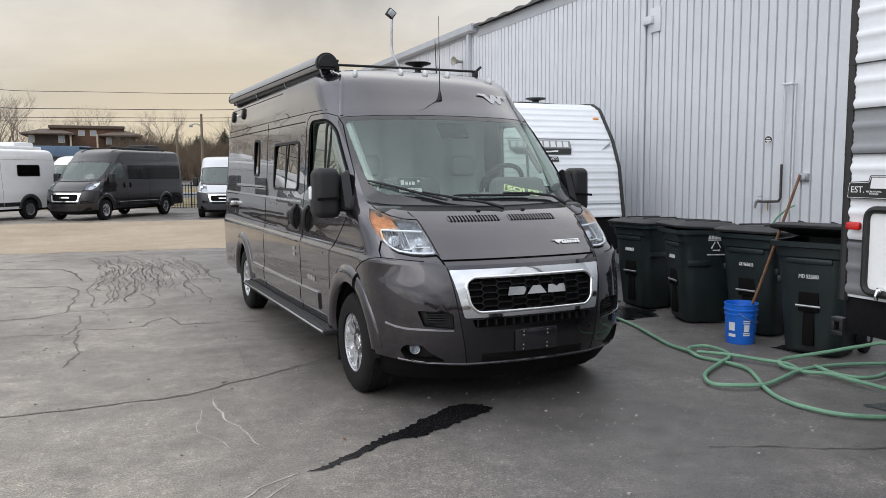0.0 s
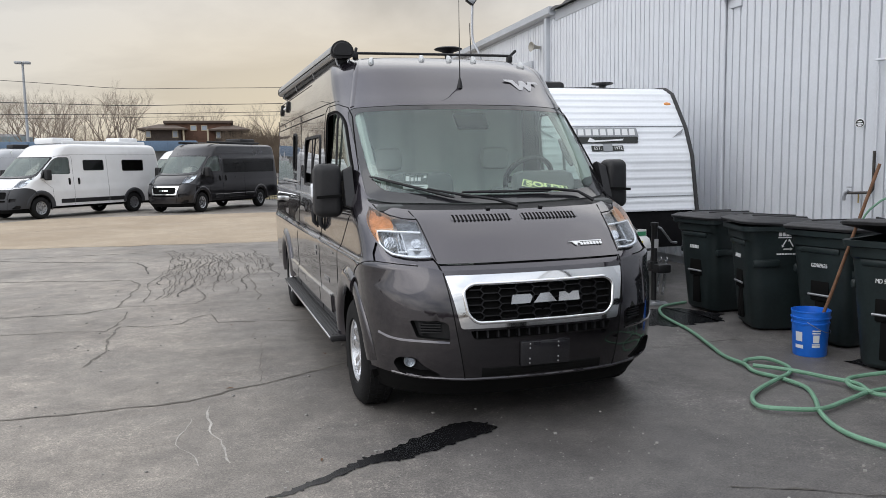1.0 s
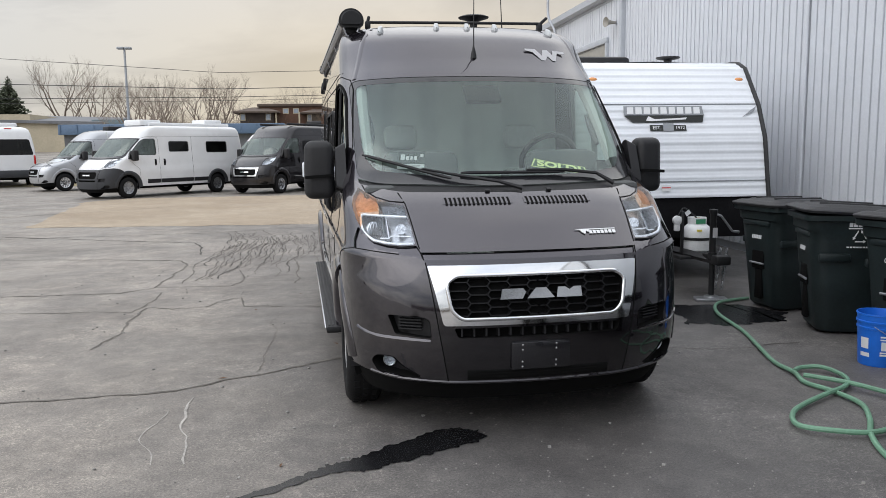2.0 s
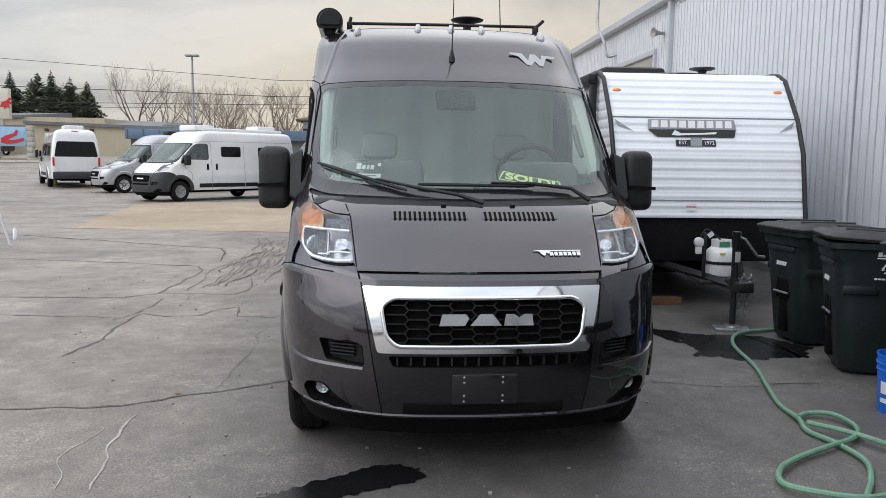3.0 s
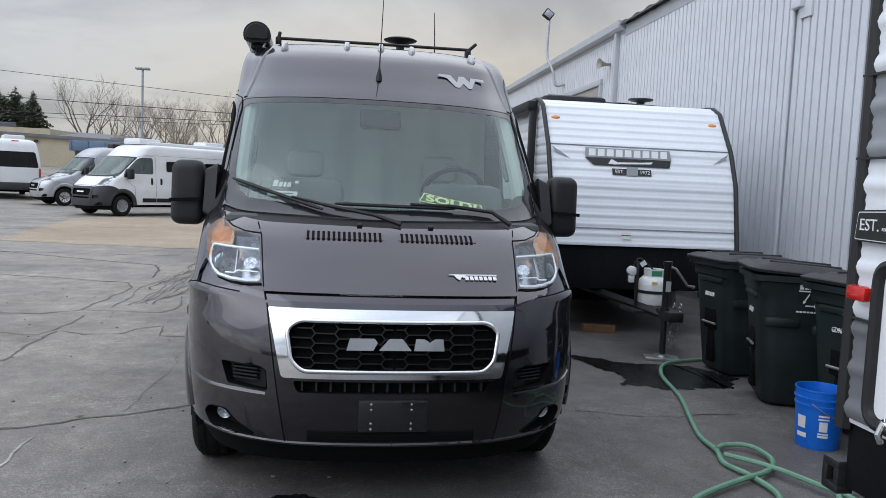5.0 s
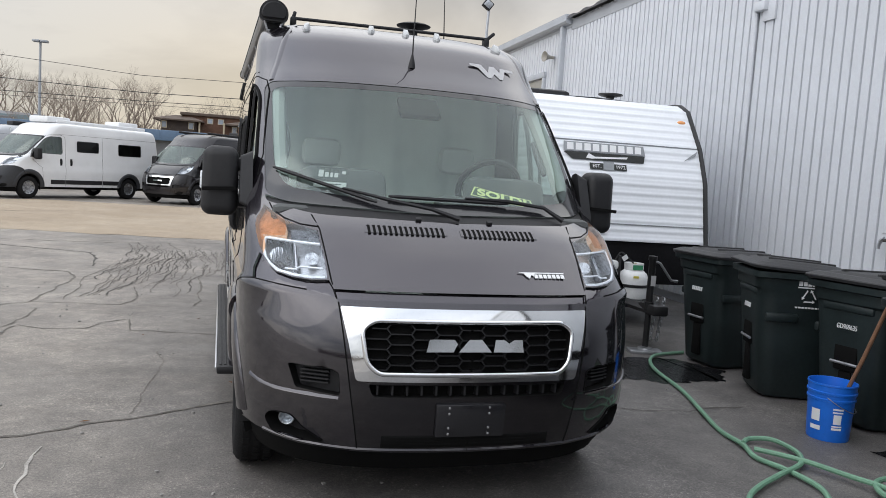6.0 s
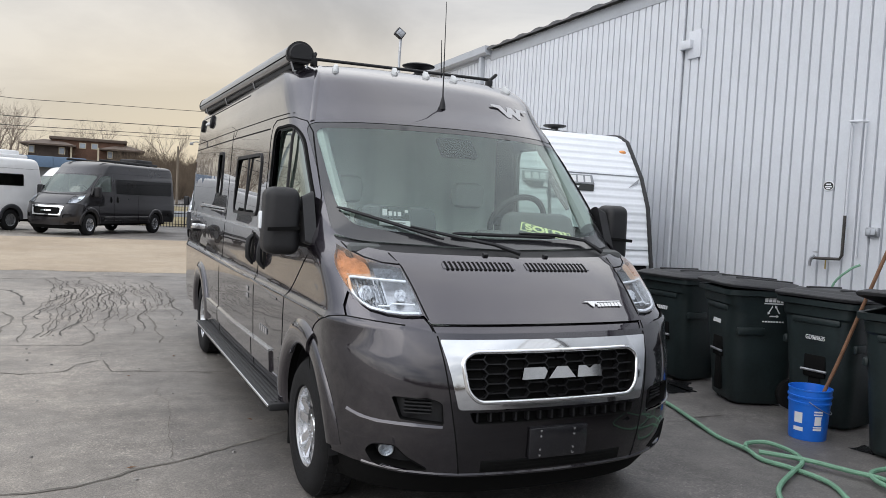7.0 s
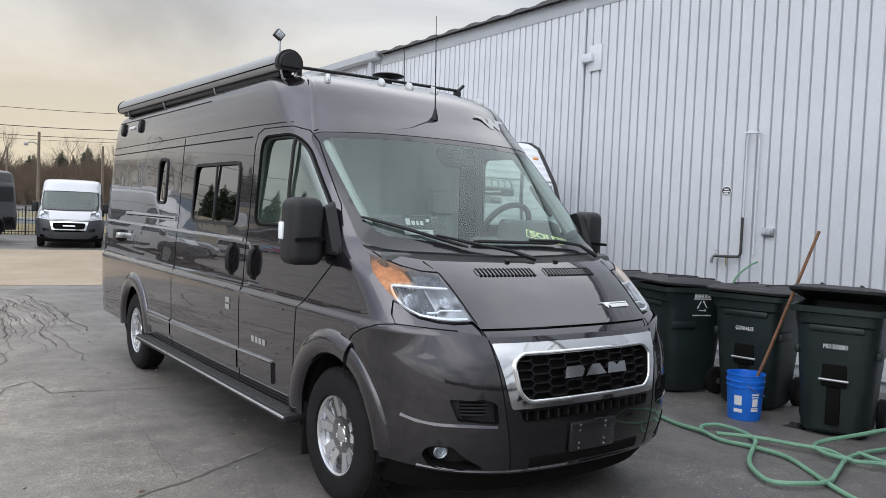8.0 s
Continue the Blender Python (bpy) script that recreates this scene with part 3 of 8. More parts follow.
def make_van(root, body_mat, bumper_mat, fine=True, surround=True, skin=PROMASTER, windows=(), wheel_mat=None, both_windows=None, grille="wide", rear_glass=False):
    """Builds every panel of a van under root."""
    S = skin
    P = lambda *a, **k: S.front(*a, **k)
    F = lambda *a, **k: S.flank(*a, **k)
    zs = ([0.20, 0.25, 0.30, 1.025, 1.04, 1.055, 1.075] + list(np.arange(0.36, 2.36, 0.05)) + list(np.linspace(2.36, 2.5, 9)) + [2.51, 2.52, 2.53, 2.54, 2.55, 2.556, 2.561, 2.565, 2.568, 2.57]) if fine else \
        [0.20, 0.30] + list(np.arange(0.42, 2.30, 0.11)) + [2.32, 2.40, 2.46, 2.50, 2.53, 2.55, 2.56, 2.566, 2.57]
    nq = 30 if fine else 14
    wheel_y = (0.955, 4.99)
    arch = lambda cy, r: F(dense([(cy + r, 0.16)] + arc(cy, 0.40, r, 0, 180, 16) + [(cy - r, 0.16)], 0.1))
    screen_out = P(rounded([(0, 1.385), (0.80, 1.405), (0.905, 1.43), (0.905, 1.60), (0.90, 2.082), (0.55, 2.094), (0, 2.098)], [0, 0.12, 0.07, 0, 0.07, 0.2, 0]))
    screen_in = P(rounded([(0, 1.436), (0.45, 1.445), (0.80, 1.478), (0.858, 1.58), (0.862, 1.70), (0.865, 2.045), (0.5, 2.058), (0, 2.064)], [0, 0.1, 0.10, 0.05, 0, 0.06, 0.2, 0]))
    lamp_in = [S.fx(*p) for p in dense(rounded([(0.672, 1.288), (0.655, 1.18), (0.645, 1.083), (0.72, 1.079), (0.80, 1.084), (0.87, 1.099)], [0.01, 0, 0.015, 0, 0, 0]), 0.05, False)]
    lamp_out = [S.fy(*p) for p in dense([(0.43, 1.124), (0.50, 1.162), (0.57, 1.205), (0.65, 1.26), (0.73, 1.322), (0.79, 1.362), (0.822, 1.380)], 0.05, False)]
    lamp_top = [S.fx(*p) for p in dense([(0.872, 1.352), (0.82, 1.320), (0.75, 1.300)], 0.05, False)]
    lamp = lamp_in + lamp_out + lamp_top
    regions = [
        ("screen", screen_in), ("frit", screen_out),
        ("amber", lamp_out[1:] + [S.fx(*p) for p in ((0.872, 1.352), (0.822, 1.321), (0.815, 1.29), (0.822, 1.252), (0.87, 1.247), (0.925, 1.245))] + [S.fy(*p) for p in ((0.565, 1.228), (0.52, 1.195))]), ("lamp", lamp),
        ("grille", P(rounded([(0, 0.925), (0.45, 0.925), (0.505, 0.885), (0.482, 0.745), (0.43, 0.697), (0, 0.697)], [0, 0.03, 0.03, 0.03, 0.03, 0]))),
        ("surround", P(rounded([(0, 0.978), (0.597, 0.978), (0.56, 0.82), (0.525, 0.662), (0, 0.662)], [0, 0.01, 0, 0.02, 0]))),
        ("slot", P(rounded([(0, 0.648), (0.47, 0.648), (0.45, 0.595), (0, 0.595)], [0, 0.01, 0.02, 0]))),
        ("intake", P(rounded([(0.598, 0.690), (0.63, 0.708), (0.81, 0.714), (0.775, 0.612), (0.59, 0.594)], 0.012))),
        ("fogpod", P(rounded([(0.64, 0.372), (0.74, 0.43), (0.79, 0.482), (0.875, 0.478), (0.895, 0.44), (0.86, 0.38), (0.78, 0.362)], 0.02))),
        ("lip", P([(0, 0.19), (1.2, 0.19), (1.2, 0.39), (0.93, 0.372), (0.75, 0.352), (0.50, 0.340), (0, 0.336)])),
        ("hole", F(dense([(0.42, 0.15), (0.60, 0.15), (0.60, 0.42), (0.52, 0.385), (0.44, 0.33)], 0.05))), ("arch", arch(wheel_y[0], 0.43)), ("arch", arch(wheel_y[1], 0.42)),
        ("hole", F([(wheel_y[0] + 0.43, 0.15), (wheel_y[1] - 0.42, 0.15), (wheel_y[1] - 0.42, 0.40), (wheel_y[0] + 0.43, 0.40)])),
        ("hole", F([(wheel_y[1] + 0.42, 0.15), (6.6, 0.15), (6.6, 0.40), (wheel_y[1] + 0.42, 0.40)])),
        ("hole", [(QF + QS - 0.1, 0.1), (QF + QS + QR + 0.1, 0.1), (QF + QS + QR + 0.1, 0.40), (QF + QS - 0.1, 0.40)]),
        ("cowl", P(rounded([(0, 1.345), (0.70, 1.355), (0.90, 1.40), (0.905, 1.43), (0.80, 1.405), (0, 1.385)], [0, 0.1, 0.02, 0.01, 0.1, 0]))),
        ("gapline", [S.fx(*p) for p in dense([(0, 1.006), (0.60, 1.008), (0.62, 1.013), (0.74, 1.036), (0.86, 1.046)], 0.06, False)] + [S.fy(*p) for p in ((0.44, 1.055), (0.49, 1.10), (0.52, 1.165), (0.50, 1.158), (0.43, 1.120))]
         + [S.fx(*p) for p in dense([(0.87, 1.095), (0.80, 1.080), (0.72, 1.075), (0.64, 1.079), (0.622, 1.046), (0, 1.046)], 0.06, False)]),
    ]
    bump_line = [S.fx(*p) for p in dense([(0, 1.006), (0.60, 1.008)], 0.1, False)] + [S.fx(*p) for p in dense([(0.62, 1.013), (0.74, 1.036), (0.86, 1.046)], 0.06, False)]
    bump_line += [S.fy(*p) for p in dense([(0.44, 1.054), (0.54, 1.038), (0.66, 1.0), (0.74, 0.962), (0.80, 0.905), (0.83, 0.855), (0.83, 0.78), (0.70, 0.40), (0.70, 0.19)], 0.06, False)]
    if fine:
        regions.append(("bumpercentre", [S.fx(*p) for p in dense([(0, 0.70), (0.55, 0.70), (0.545, 0.60), (0.50, 0.34), (0.49, 0.19), (0, 0.19)], 0.06)]))
    regions.append(("bumper", bump_line + [S.fx(0, 0.19)]))
    win_out = F(rounded([(2.18, 2.075), (1.72, 2.07), (1.55, 1.99), (1.17, 1.62), (1.14, 1.50), (2.20, 1.485)], [0.10, 0.10, 0.12, 0.03, 0.03, 0.10]))
    win_in = F(rounded([(2.162, 2.057), (1.725, 2.052), (1.56, 1.972), (1.195, 1.617), (1.165, 1.513), (2.18, 1.503)], [0.08, 0.10, 0.12, 0.03, 0.03, 0.08]))
    bms = {}
    halves = {}
    for side in (-1, 1):
        regs = [("doorglass", win_in), ("doorframe", win_out)]
        for i, (y0, y1, z0, z1, r) in enumerate(windows if side < 0 else (both_windows or ())):
            regs += [("sideglass%d" % i, F(rounded([(y0 + 0.02, z0 + 0.02), (y1 - 0.02, z0 + 0.02), (y1 - 0.02, z1 - 0.02), (y0 + 0.02, z1 - 0.02)], r))),
                     ("sideframe%d" % i, F(rounded([(y0, z0), (y1, z0), (y1, z1), (y0, z1)], r + 0.02)))]
        if rear_glass:
            q0 = QF + QS
            regs += [("rearglass", rounded([(q0 + 0.24, 1.36), (q0 + QR, 1.36), (q0 + QR, 2.02), (q0 + 0.30, 2.02)], [0.08, 0, 0, 0.08]))]
        halves[side] = cut_skin(S, regs + regions, side, zs, nq, 0.20)
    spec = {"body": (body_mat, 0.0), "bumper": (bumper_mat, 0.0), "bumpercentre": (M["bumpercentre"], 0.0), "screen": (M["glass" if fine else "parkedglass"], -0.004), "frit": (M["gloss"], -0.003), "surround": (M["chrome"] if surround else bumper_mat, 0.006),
            "grille": (M["gap"], -0.05), "slot": (M["gap"], -0.05), "intake": (M["blackp"], -0.045), "fogpod": (M["blackp"], -0.075), "lip": (M["gap"], -0.035), "cowl": (M["blackp"], -0.012),
            "gapline": (body_mat, -0.012), "doorglass": (M["sideglass" if fine else "parkedglass"], -0.012), "doorframe": (M["blackp"], -0.004), 
            "lamp": (M["lens"], 0.0), "amber": (M["amberlens" if fine else "lens"], 0.0), "rearglass": (M["darkglass"], 0.003)}
    names = {"body": "body_shell", "bumper": "front_bumper", "bumpercentre": "bumper_centre", "screen": "windscreen", "frit": "windscreen_border", "surround": "grille_surround", "grille": "grille_back", "slot": "lower_grille", "intake": "bumper_intake",
             "fogpod": "fog_lamp_recess", "lip": "bumper_lip", "cowl": "cowl", "gapline": "hood_gap", "doorglass": "door_window", "doorframe": "door_window_frame", "lamp": "headlamp_lens", "amber": "turn_signal_lens", "rearglass": "rear_window"}
    for i in range(3):
        spec["sideglass%d" % i], names["sideglass%d" % i] = (M["flankglass" if fine else "darkglass"], 0.002), "side_window"
        spec["sideframe%d" % i], names["sideframe%d" % i] = (M["blackp"], 0.008), "side_window_frame"
    split = {"sideglass0", "sideglass1", "sideglass2", "sideframe0", "sideframe1", "sideframe2", "lamp", "amber", "intake", "fogpod", "doorglass", "doorframe"}
    made = {}
    for key, (mt, off) in spec.items():
        for sides in ((-1,), (1,)) if key in split else ((-1, 1),):
            b = bmesh.new()
            for side in sides:
                skin_mesh(b, S, halves[side].get(key, []), side, off)
            if not b.faces:
                b.free()
                continue
            if len(sides) == 2:
                bmesh.ops.remove_doubles(b, verts=[v for v in b.verts if abs(v.co.x) < 0.003], dist=0.004)
            if fine and (key == "doorglass" or key.startswith("sideglass")):
                # the panes lean in a little more than the sheet round them
                for v in b.verts:
                    v.co.x -= sides[0] * max(0.0, 0.035 * (v.co.z - 1.5))
            made[key, sides[0]] = o = part(names[key], b, mt, root, sharp=60)
            if key in ("screen", "doorglass", "rearglass", "lamp", "amber") or key.startswith("sideglass"):
                o.visible_shadow = False
    # edges of the openings
    for name, poly in regions:
        for sides in ((-1,), (1,)) if name not in ("grille", "slot") else ((-1, 1),):
            if name in ("grille", "slot", "intake", "fogpod", "arch"):
                b = bmesh.new()
                for side in sides:
                    rim_wall(b, S, poly, side, 0.0 if name == "arch" else 0.006, -0.06 if name == "arch" else (-0.08 if name == "fogpod" else -0.05))
                part("opening_edge", b, M["gap"], root)
    # wheel arches, underside and floor
    for side in (-1, 1):
        for cy, r in ((wheel_y[0], 0.44), (wheel_y[1], 0.43)):
            b = bmesh.new()
            a0 = [b.verts.new((side * 1.0, y, z)) for y, z in arc(cy, 0.40, r, -8, 188, 18)]
            a1 = [b.verts.new((side * 0.62, y, z)) for y, z in arc(cy, 0.40, r, -8, 188, 18)]
            for i in range(18):
                b.faces.new((a0[i], a0[i + 1], a1[i + 1], a1[i]))
            b.faces.new(a1)
            part("wheel_well", b, M["blackp"], root)
    b = bmesh.new()
    box(b, (-0.62, 0.30, 0.30), (0.62, 6.3, 0.42), 0.02)
    box(b, (-0.96, 1.42, 0.36), (0.96, 4.55, 0.44), 0.02)
    part("underbody", b, M["gap"], root)
    # flares over the wheels
    for side in (-1, 1):
        for cy, r, a0, a1, wd, up_, mt in ((wheel_y[0], 0.488, -2, 112, 0.15, 0.034, body_mat), (wheel_y[0], 0.478, 112.5, 178, 0.125, 0.020, bumper_mat), (wheel_y[1], 0.46, -2, 178, 0.15, 0.032, body_mat)):
            b = bmesh.new()
            ribbon(b, S, [S.fy(y, z) for y, z in arc(cy, 0.40, r, a0, a1, 18)], side, wd, up_, 0.012, shape=BULGE)
            part("wheel_flare", b, mt if fine or bumper_mat is body_mat else bumper_mat, root)
    # wheels
    for side in (-1, 1):
        for cy in wheel_y:
            wheel(root, side * 0.905, cy, side, wheel_mat or M["steel"], fine)
    for side in (-1, 1):
        mirror_arm(root, side, fine, 0.0 if skin is PROMASTER else 0.60)
    # seams, waist mouldings, door handles
    seams = [[(1.06, 1.52), (1.14, 1.64), (1.52, 2.02), (1.62, 2.09), (1.76, 2.122), (2.18, 2.13), (2.27, 2.10), (2.30, 2.02), (2.30, 0.42)], [(3.80, 2.15), (3.80, 0.42)], [(1.06, 1.30), (1.42, 1.02), (1.46, 0.60), (1.42, 0.42)]]
    lines = [[S.fy(y, z) for y, z in dense(line, 0.06, False)] for line in seams]
    lines.append([S.fy(y, z) for y, z in dense([(1.78, 2.150), (2.3, 2.16), (6.25, 2.17)], 0.08, False)])
    lines.append([S.fx(x, z) for x, z in dense([(0.612, 1.008), (0.630, 1.08), (0.645, 1.18), (0.662, 1.29), (0.690, 1.35)], 0.05, False)])
    lines.append(bump_line[len(bump_line) // 3:-8])
    lines.append([S.fx(x, z) for x, z in dense([(0.668, 1.30), (0.75, 1.306), (0.82, 1.327), (0.872, 1.36), (0.885, 1.392)], 0.04, False)])
    lines.append([S.fx(x, z) for x, z in dense([(0.605, 0.995), (0.545, 0.60), (0.50, 0.34)], 0.05, False)])
    for side in (-1, 1):
        for line in lines:
            b = bmesh.new()
            ribbon(b, S, line, side, 0.0075, 0.0022, 0.001)
            part("panel_gap", b, M["gap"], root)
    for side in (-1, 1):
        for y in (2.13, 2.52):
            h = thing_part("door_handle", root)
            b = bmesh.new()
            ribbon(b, S, [S.fy(y, z) for z in np.linspace(1.12, 1.35, 10)], side, 0.095, 0.004, 0.004)
            part("handle_recess", b, M["gap"], h)
            b = bmesh.new()
            tube(b, [S.point(*S.fy(y, z), side, o) for z, o in ((1.14, 0.006), (1.17, 0.03), (1.24, 0.036), (1.30, 0.03), (1.33, 0.006))], [0.016, 0.02, 0.021, 0.02, 0.016], 8)
            part("handle_grip", b, M["blackp"], h)
    # lower side moulding
    for side in (-1, 1):
        b = bmesh.new()
        for y0, y1 in ((1.74, 2.285), (2.315, 3.78), (3.82, 4.50)):
            ribbon(b, S, [S.fy(y, 0.565) for y in np.linspace(y0, y1, 12)], side, 0.16, 0.016, 0.01)
        part("side_moulding", b, body_mat if fine or bumper_mat is body_mat else M["blackp"], root)
    # lamps
    lamp_bar = [S.fx(*p) for p in dense([(0.668, 1.231), (0.78, 1.235), (0.90, 1.240)], 0.03, False)] + [S.fy(*p) for p in ((0.575, 1.237), (0.565, 1.222), (0.525, 1.185), (0.475, 1.148), (0.43, 1.126))]
    lamp_bar += [S.fx(*p) for p in dense([(0.862, 1.106), (0.80, 1.096), (0.73, 1.091), (0.655, 1.094)], 0.03, False)]
    lamp_bar_low = [S.fx(*p) for p in dense([(0.83, 1.118), (0.785, 1.119), (0.765, 1.131), (0.662, 1.130)], 0.03, False)]
    for side in (-1, 1):
        hl = thing_part("headlamp", root)
        b = bmesh.new()
        skin_mesh(b, S, halves[side].get("lamp", []) + halves[side].get("amber", []), side, -0.07)
        rim_wall(b, S, lamp, side, 0.0, -0.07)
        part("lamp_housing", b, M["lampgrey"], hl)
        b = bmesh.new()
        skin_mesh(b, S, halves[side].get("amber", []), side, -0.03)
        part("turn_signal_diffuser", b, M["amberbowl" if fine else "drl"], hl)
        if fine:
            for path, r in ((lamp_bar, 0.0075), (lamp_bar_low, 0.005)):
                b = bmesh.new()
                tube(b, [S.point(q, z, side, -0.012) for q, z in path], r, 6)
                part("light_bar", b, M["drl"], hl)
            for x, z, r in ((0.875, 1.182, 0.042), (0.72, 1.182, 0.034)):
                b = bmesh.new()
                p, p2 = S.point(*S.fx(x, z), side, -0.058), S.point(*S.fx(x, z), side, 0.1)
                p2 = p2 + Vector((-side * 0.05, -0.08, 0))
                mm = Matrix.Translation(p) @ (p2 - p).to_track_quat("Z", "Y").to_matrix().to_4x4()
                lathe(b, [(r, 0.03), (r * 0.93, 0.03), (r * 0.7, 0.008), (r * 0.34, 0.0), (r * 0.30, 0.02), (r * 0.2, 0.03), (0.0, 0.033)], 20, mm)
                part("projector", b, M["lampbowl"], hl)
            for k in range(9):
                b = bmesh.new()
                x = 0.795 + k * 0.0165
                ribbon(b, S, [S.fx(x, z) for z in np.linspace(1.125 + 0.0015 * k, 1.228, 5)], side, 0.011, -0.05 + 0.008 * math.sin(k * 1.3), 0.01)
                part("reflector_flute", b, M["lampbowl"], hl)
            for k in range(5):
                b = bmesh.new()
                ribbon(b, S, [S.fx(x, 1.248 + 0.010 * k) for x in np.linspace(0.672, 0.80, 5)], side, 0.007, -0.03, 0.02)
                part("reflector_step", b, M["lampbowl"], hl)
            b = bmesh.new()
            ribbon(b, S, [S.fx(0.785, z) for z in np.linspace(1.118, 1.228, 5)], side, 0.010, -0.02, 0.04)
            part("lamp_divider", b, M["lampgrey"], hl)
            p, p2 = S.point(*S.fx(0.838, 0.436), side, -0.065), S.point(*S.fx(0.838, 0.436), side, 0.2)
            p2.x = p.x + (p2.x - p.x) * 0.35
            mm = Matrix.Translation(p) @ (p2 - p).to_track_quat("Z", "Y").to_matrix().to_4x4()
            fo = thing_part("fog_lamp", root)
            b = bmesh.new()
            lathe(b, [(0.037, -0.02), (0.037, 0.022), (0.033, 0.026), (0.029, 0.022), (0.016, 0.006), (0.0, 0.004)], 20, mm)
            part("fog_reflector", b, M["lampbowl"], fo)
            b = bmesh.new()
            lathe(b, [(0.033, 0.02), (0.025, 0.03), (0.0, 0.034)], 20, mm)
            part("fog_lens", b, M["lens"], fo).visible_shadow = False
            for z in (0.640, 0.657, 0.674, 0.691):
                b = bmesh.new()
                ribbon(b, S, [(S.fx(x, z)) for x in np.linspace(0.645, 0.765, 8)], side, 0.008, -0.015, 0.045)
                part("intake_slat", b, M["blackp"], root)
            b = bmesh.new()
            ribbon(b, S, [S.fx(x, z) for x, z in dense([(0.595, 0.583), (0.76, 0.590), (0.86, 0.592), (0.92, 0.602), (0.965, 0.622)], 0.04, False)], side, 0.020, 0.008, 0.004, shape=((-0.5, None), (-0.1, 0.5), (0.35, 1.0), (0.5, None)))
            part("bumper_crease", b, bumper_mat, root)
            b = bmesh.new()
            tube(b, [S.point(*S.fx(x, z), side, -0.006) for x, z in dense([(0.001, 0.339), (0.50, 0.343), (0.75, 0.355), (0.90, 0.372)], 0.04, False)], 0.012, 8)
            part("bumper_edge", b, bumper_mat, root)
    # grille
    b = bmesh.new()
    if fine:
        hexw, hexh = 0.128, 0.046
        for side in (-1, 1):
            for row in range(11):
                zc = 0.688 + row * hexh * 0.5
                for k in range(-1, 4):
                    xc = (1.72 * k + 0.86 * (row % 2)) * hexw
                    pts = [(xc - 0.5 * hexw, zc), (xc - 0.36 * hexw, zc + 0.5 * hexh), (xc + 0.36 * hexw, zc + 0.5 * hexh), (xc + 0.5 * hexw, zc)]
                    for a, c in zip(pts, pts[1:]):
                        line = [p for p in dense([a, c], 0.012, False) if 0 <= p[0] < 0.49 - max(0, 0.79 - p[1]) * 0.25 and 0.700 < p[1] < 0.923 - max(0, p[0] - 0.44)]
                        if len(line) > 1:
                            ribbon(b, S, [S.fx(*p) for p in line], side, 0.008, -0.014, 0.045)
        part("grille_mesh", b, M["grillblack"], root)
        # chrome inner bead
        b = bmesh.new()
        for side in (-1, 1):
            poly = dict(regions)["grille"]
            tube(b, [S.point(q, z, side, 0.008) for q, z in [(1e-5, 0.925)] + [p for p in poly if p[0] > 1e-5] + [(1e-5, 0.697)]], 0.0115, 10)
        part("grille_bead", b, M["chrome"], root)
        for side in (-1, 1):
            for x in np.linspace(0.03, 0.43, 7):
                b = bmesh.new()
                ribbon(b, S, [S.fx(max(x, 0.001), z) for z in (0.60, 0.62, 0.645)], side, 0.012, -0.01, 0.045)
                part("lower_grille_bar", b, M["blackp"], root)
    else:
        for side in (-1, 1):
            ribbon(b, S, [S.fx(x, 0.815) for x in np.linspace(0.01, 0.19, 5)], side, 0.06, 0.012, 0.01)
        part("emblem", b, M["chrome"], root)
    # cab interior
    cab = thing_part("cab_interior", root)
    cab.location.y = 0.0 if skin is PROMASTER else 0.5
    b = bmesh.new()
    box(b, (-0.90, 0.80, 0.95), (0.90, 1.25, 1.40), 0.05)
    box(b, (-0.88, 0.70, 1.25), (0.88, 0.95, 1.39), 0.04)
    box(b, (0.10, 1.05, 1.30), (0.62, 1.28, 1.47), 0.05)
    part("dashboard", b, M["dash"], cab)
    b = bmesh.new()
    box(b, (-0.93, 0.6, 0.42), (0.93, 6.2, 0.50), 0.0)
    part("cab_floor", b, M["dash"], cab)
    for sx in (-0.48, 0.48):
        b = bmesh.new()
        box(b, (sx - 0.26, 1.50, 0.75), (sx + 0.26, 2.0, 0.98), 0.06)
        part("seat_cushion", b, M["dash"], cab, "dark cloth cushion")
        b = bmesh.new()
        box(b, (sx - 0.25, 1.0, 0.0), (sx + 0.25, 1.16, 0.66), 0.07, Matrix.Translation((0, 0.92, 0.95)) @ Matrix.Rotation(radians(-8), 4, "X") @ Matrix.Translation((0, -1.0, 0)))
        part("seat_back", b, M["dash"], cab)
        b = bmesh.new()
        box(b, (sx - 0.13, 2.03, 1.60), (sx + 0.13, 2.15, 1.79), 0.055)
        part("headrest", b, M["seat"], cab)
    b = bmesh.new()
    ns = 60
    vs0 = [b.verts.new((-0.93 + 1.86 * i / ns, 2.38 + 0.05 * math.sin(i * 0.55) + 0.012 * math.sin(i * 1.1), 0.5)) for i in range(ns + 1)]
    vs1 = [b.verts.new((-0.86 + 1.72 * i / ns, 2.38 + 0.02 * math.sin(i * 0.55), 2.46)) for i in range(ns + 1)]
    for i in range(ns):
        b.faces.new((vs0[i], vs0[i + 1], vs1[i + 1], vs1[i]))
    part("cab_curtain", b, M["cloth"], cab)
    b = bmesh.new()
    for side in (-1, 1):
        keep = [f for f in halves[side]["body"] if all((z > 2.12 and S.at(q, z).y < 2.6) for q, z in f)]
        skin_mesh(b, S, keep, side, -0.05)
    part("headliner", b, M["trimgrey"], cab)
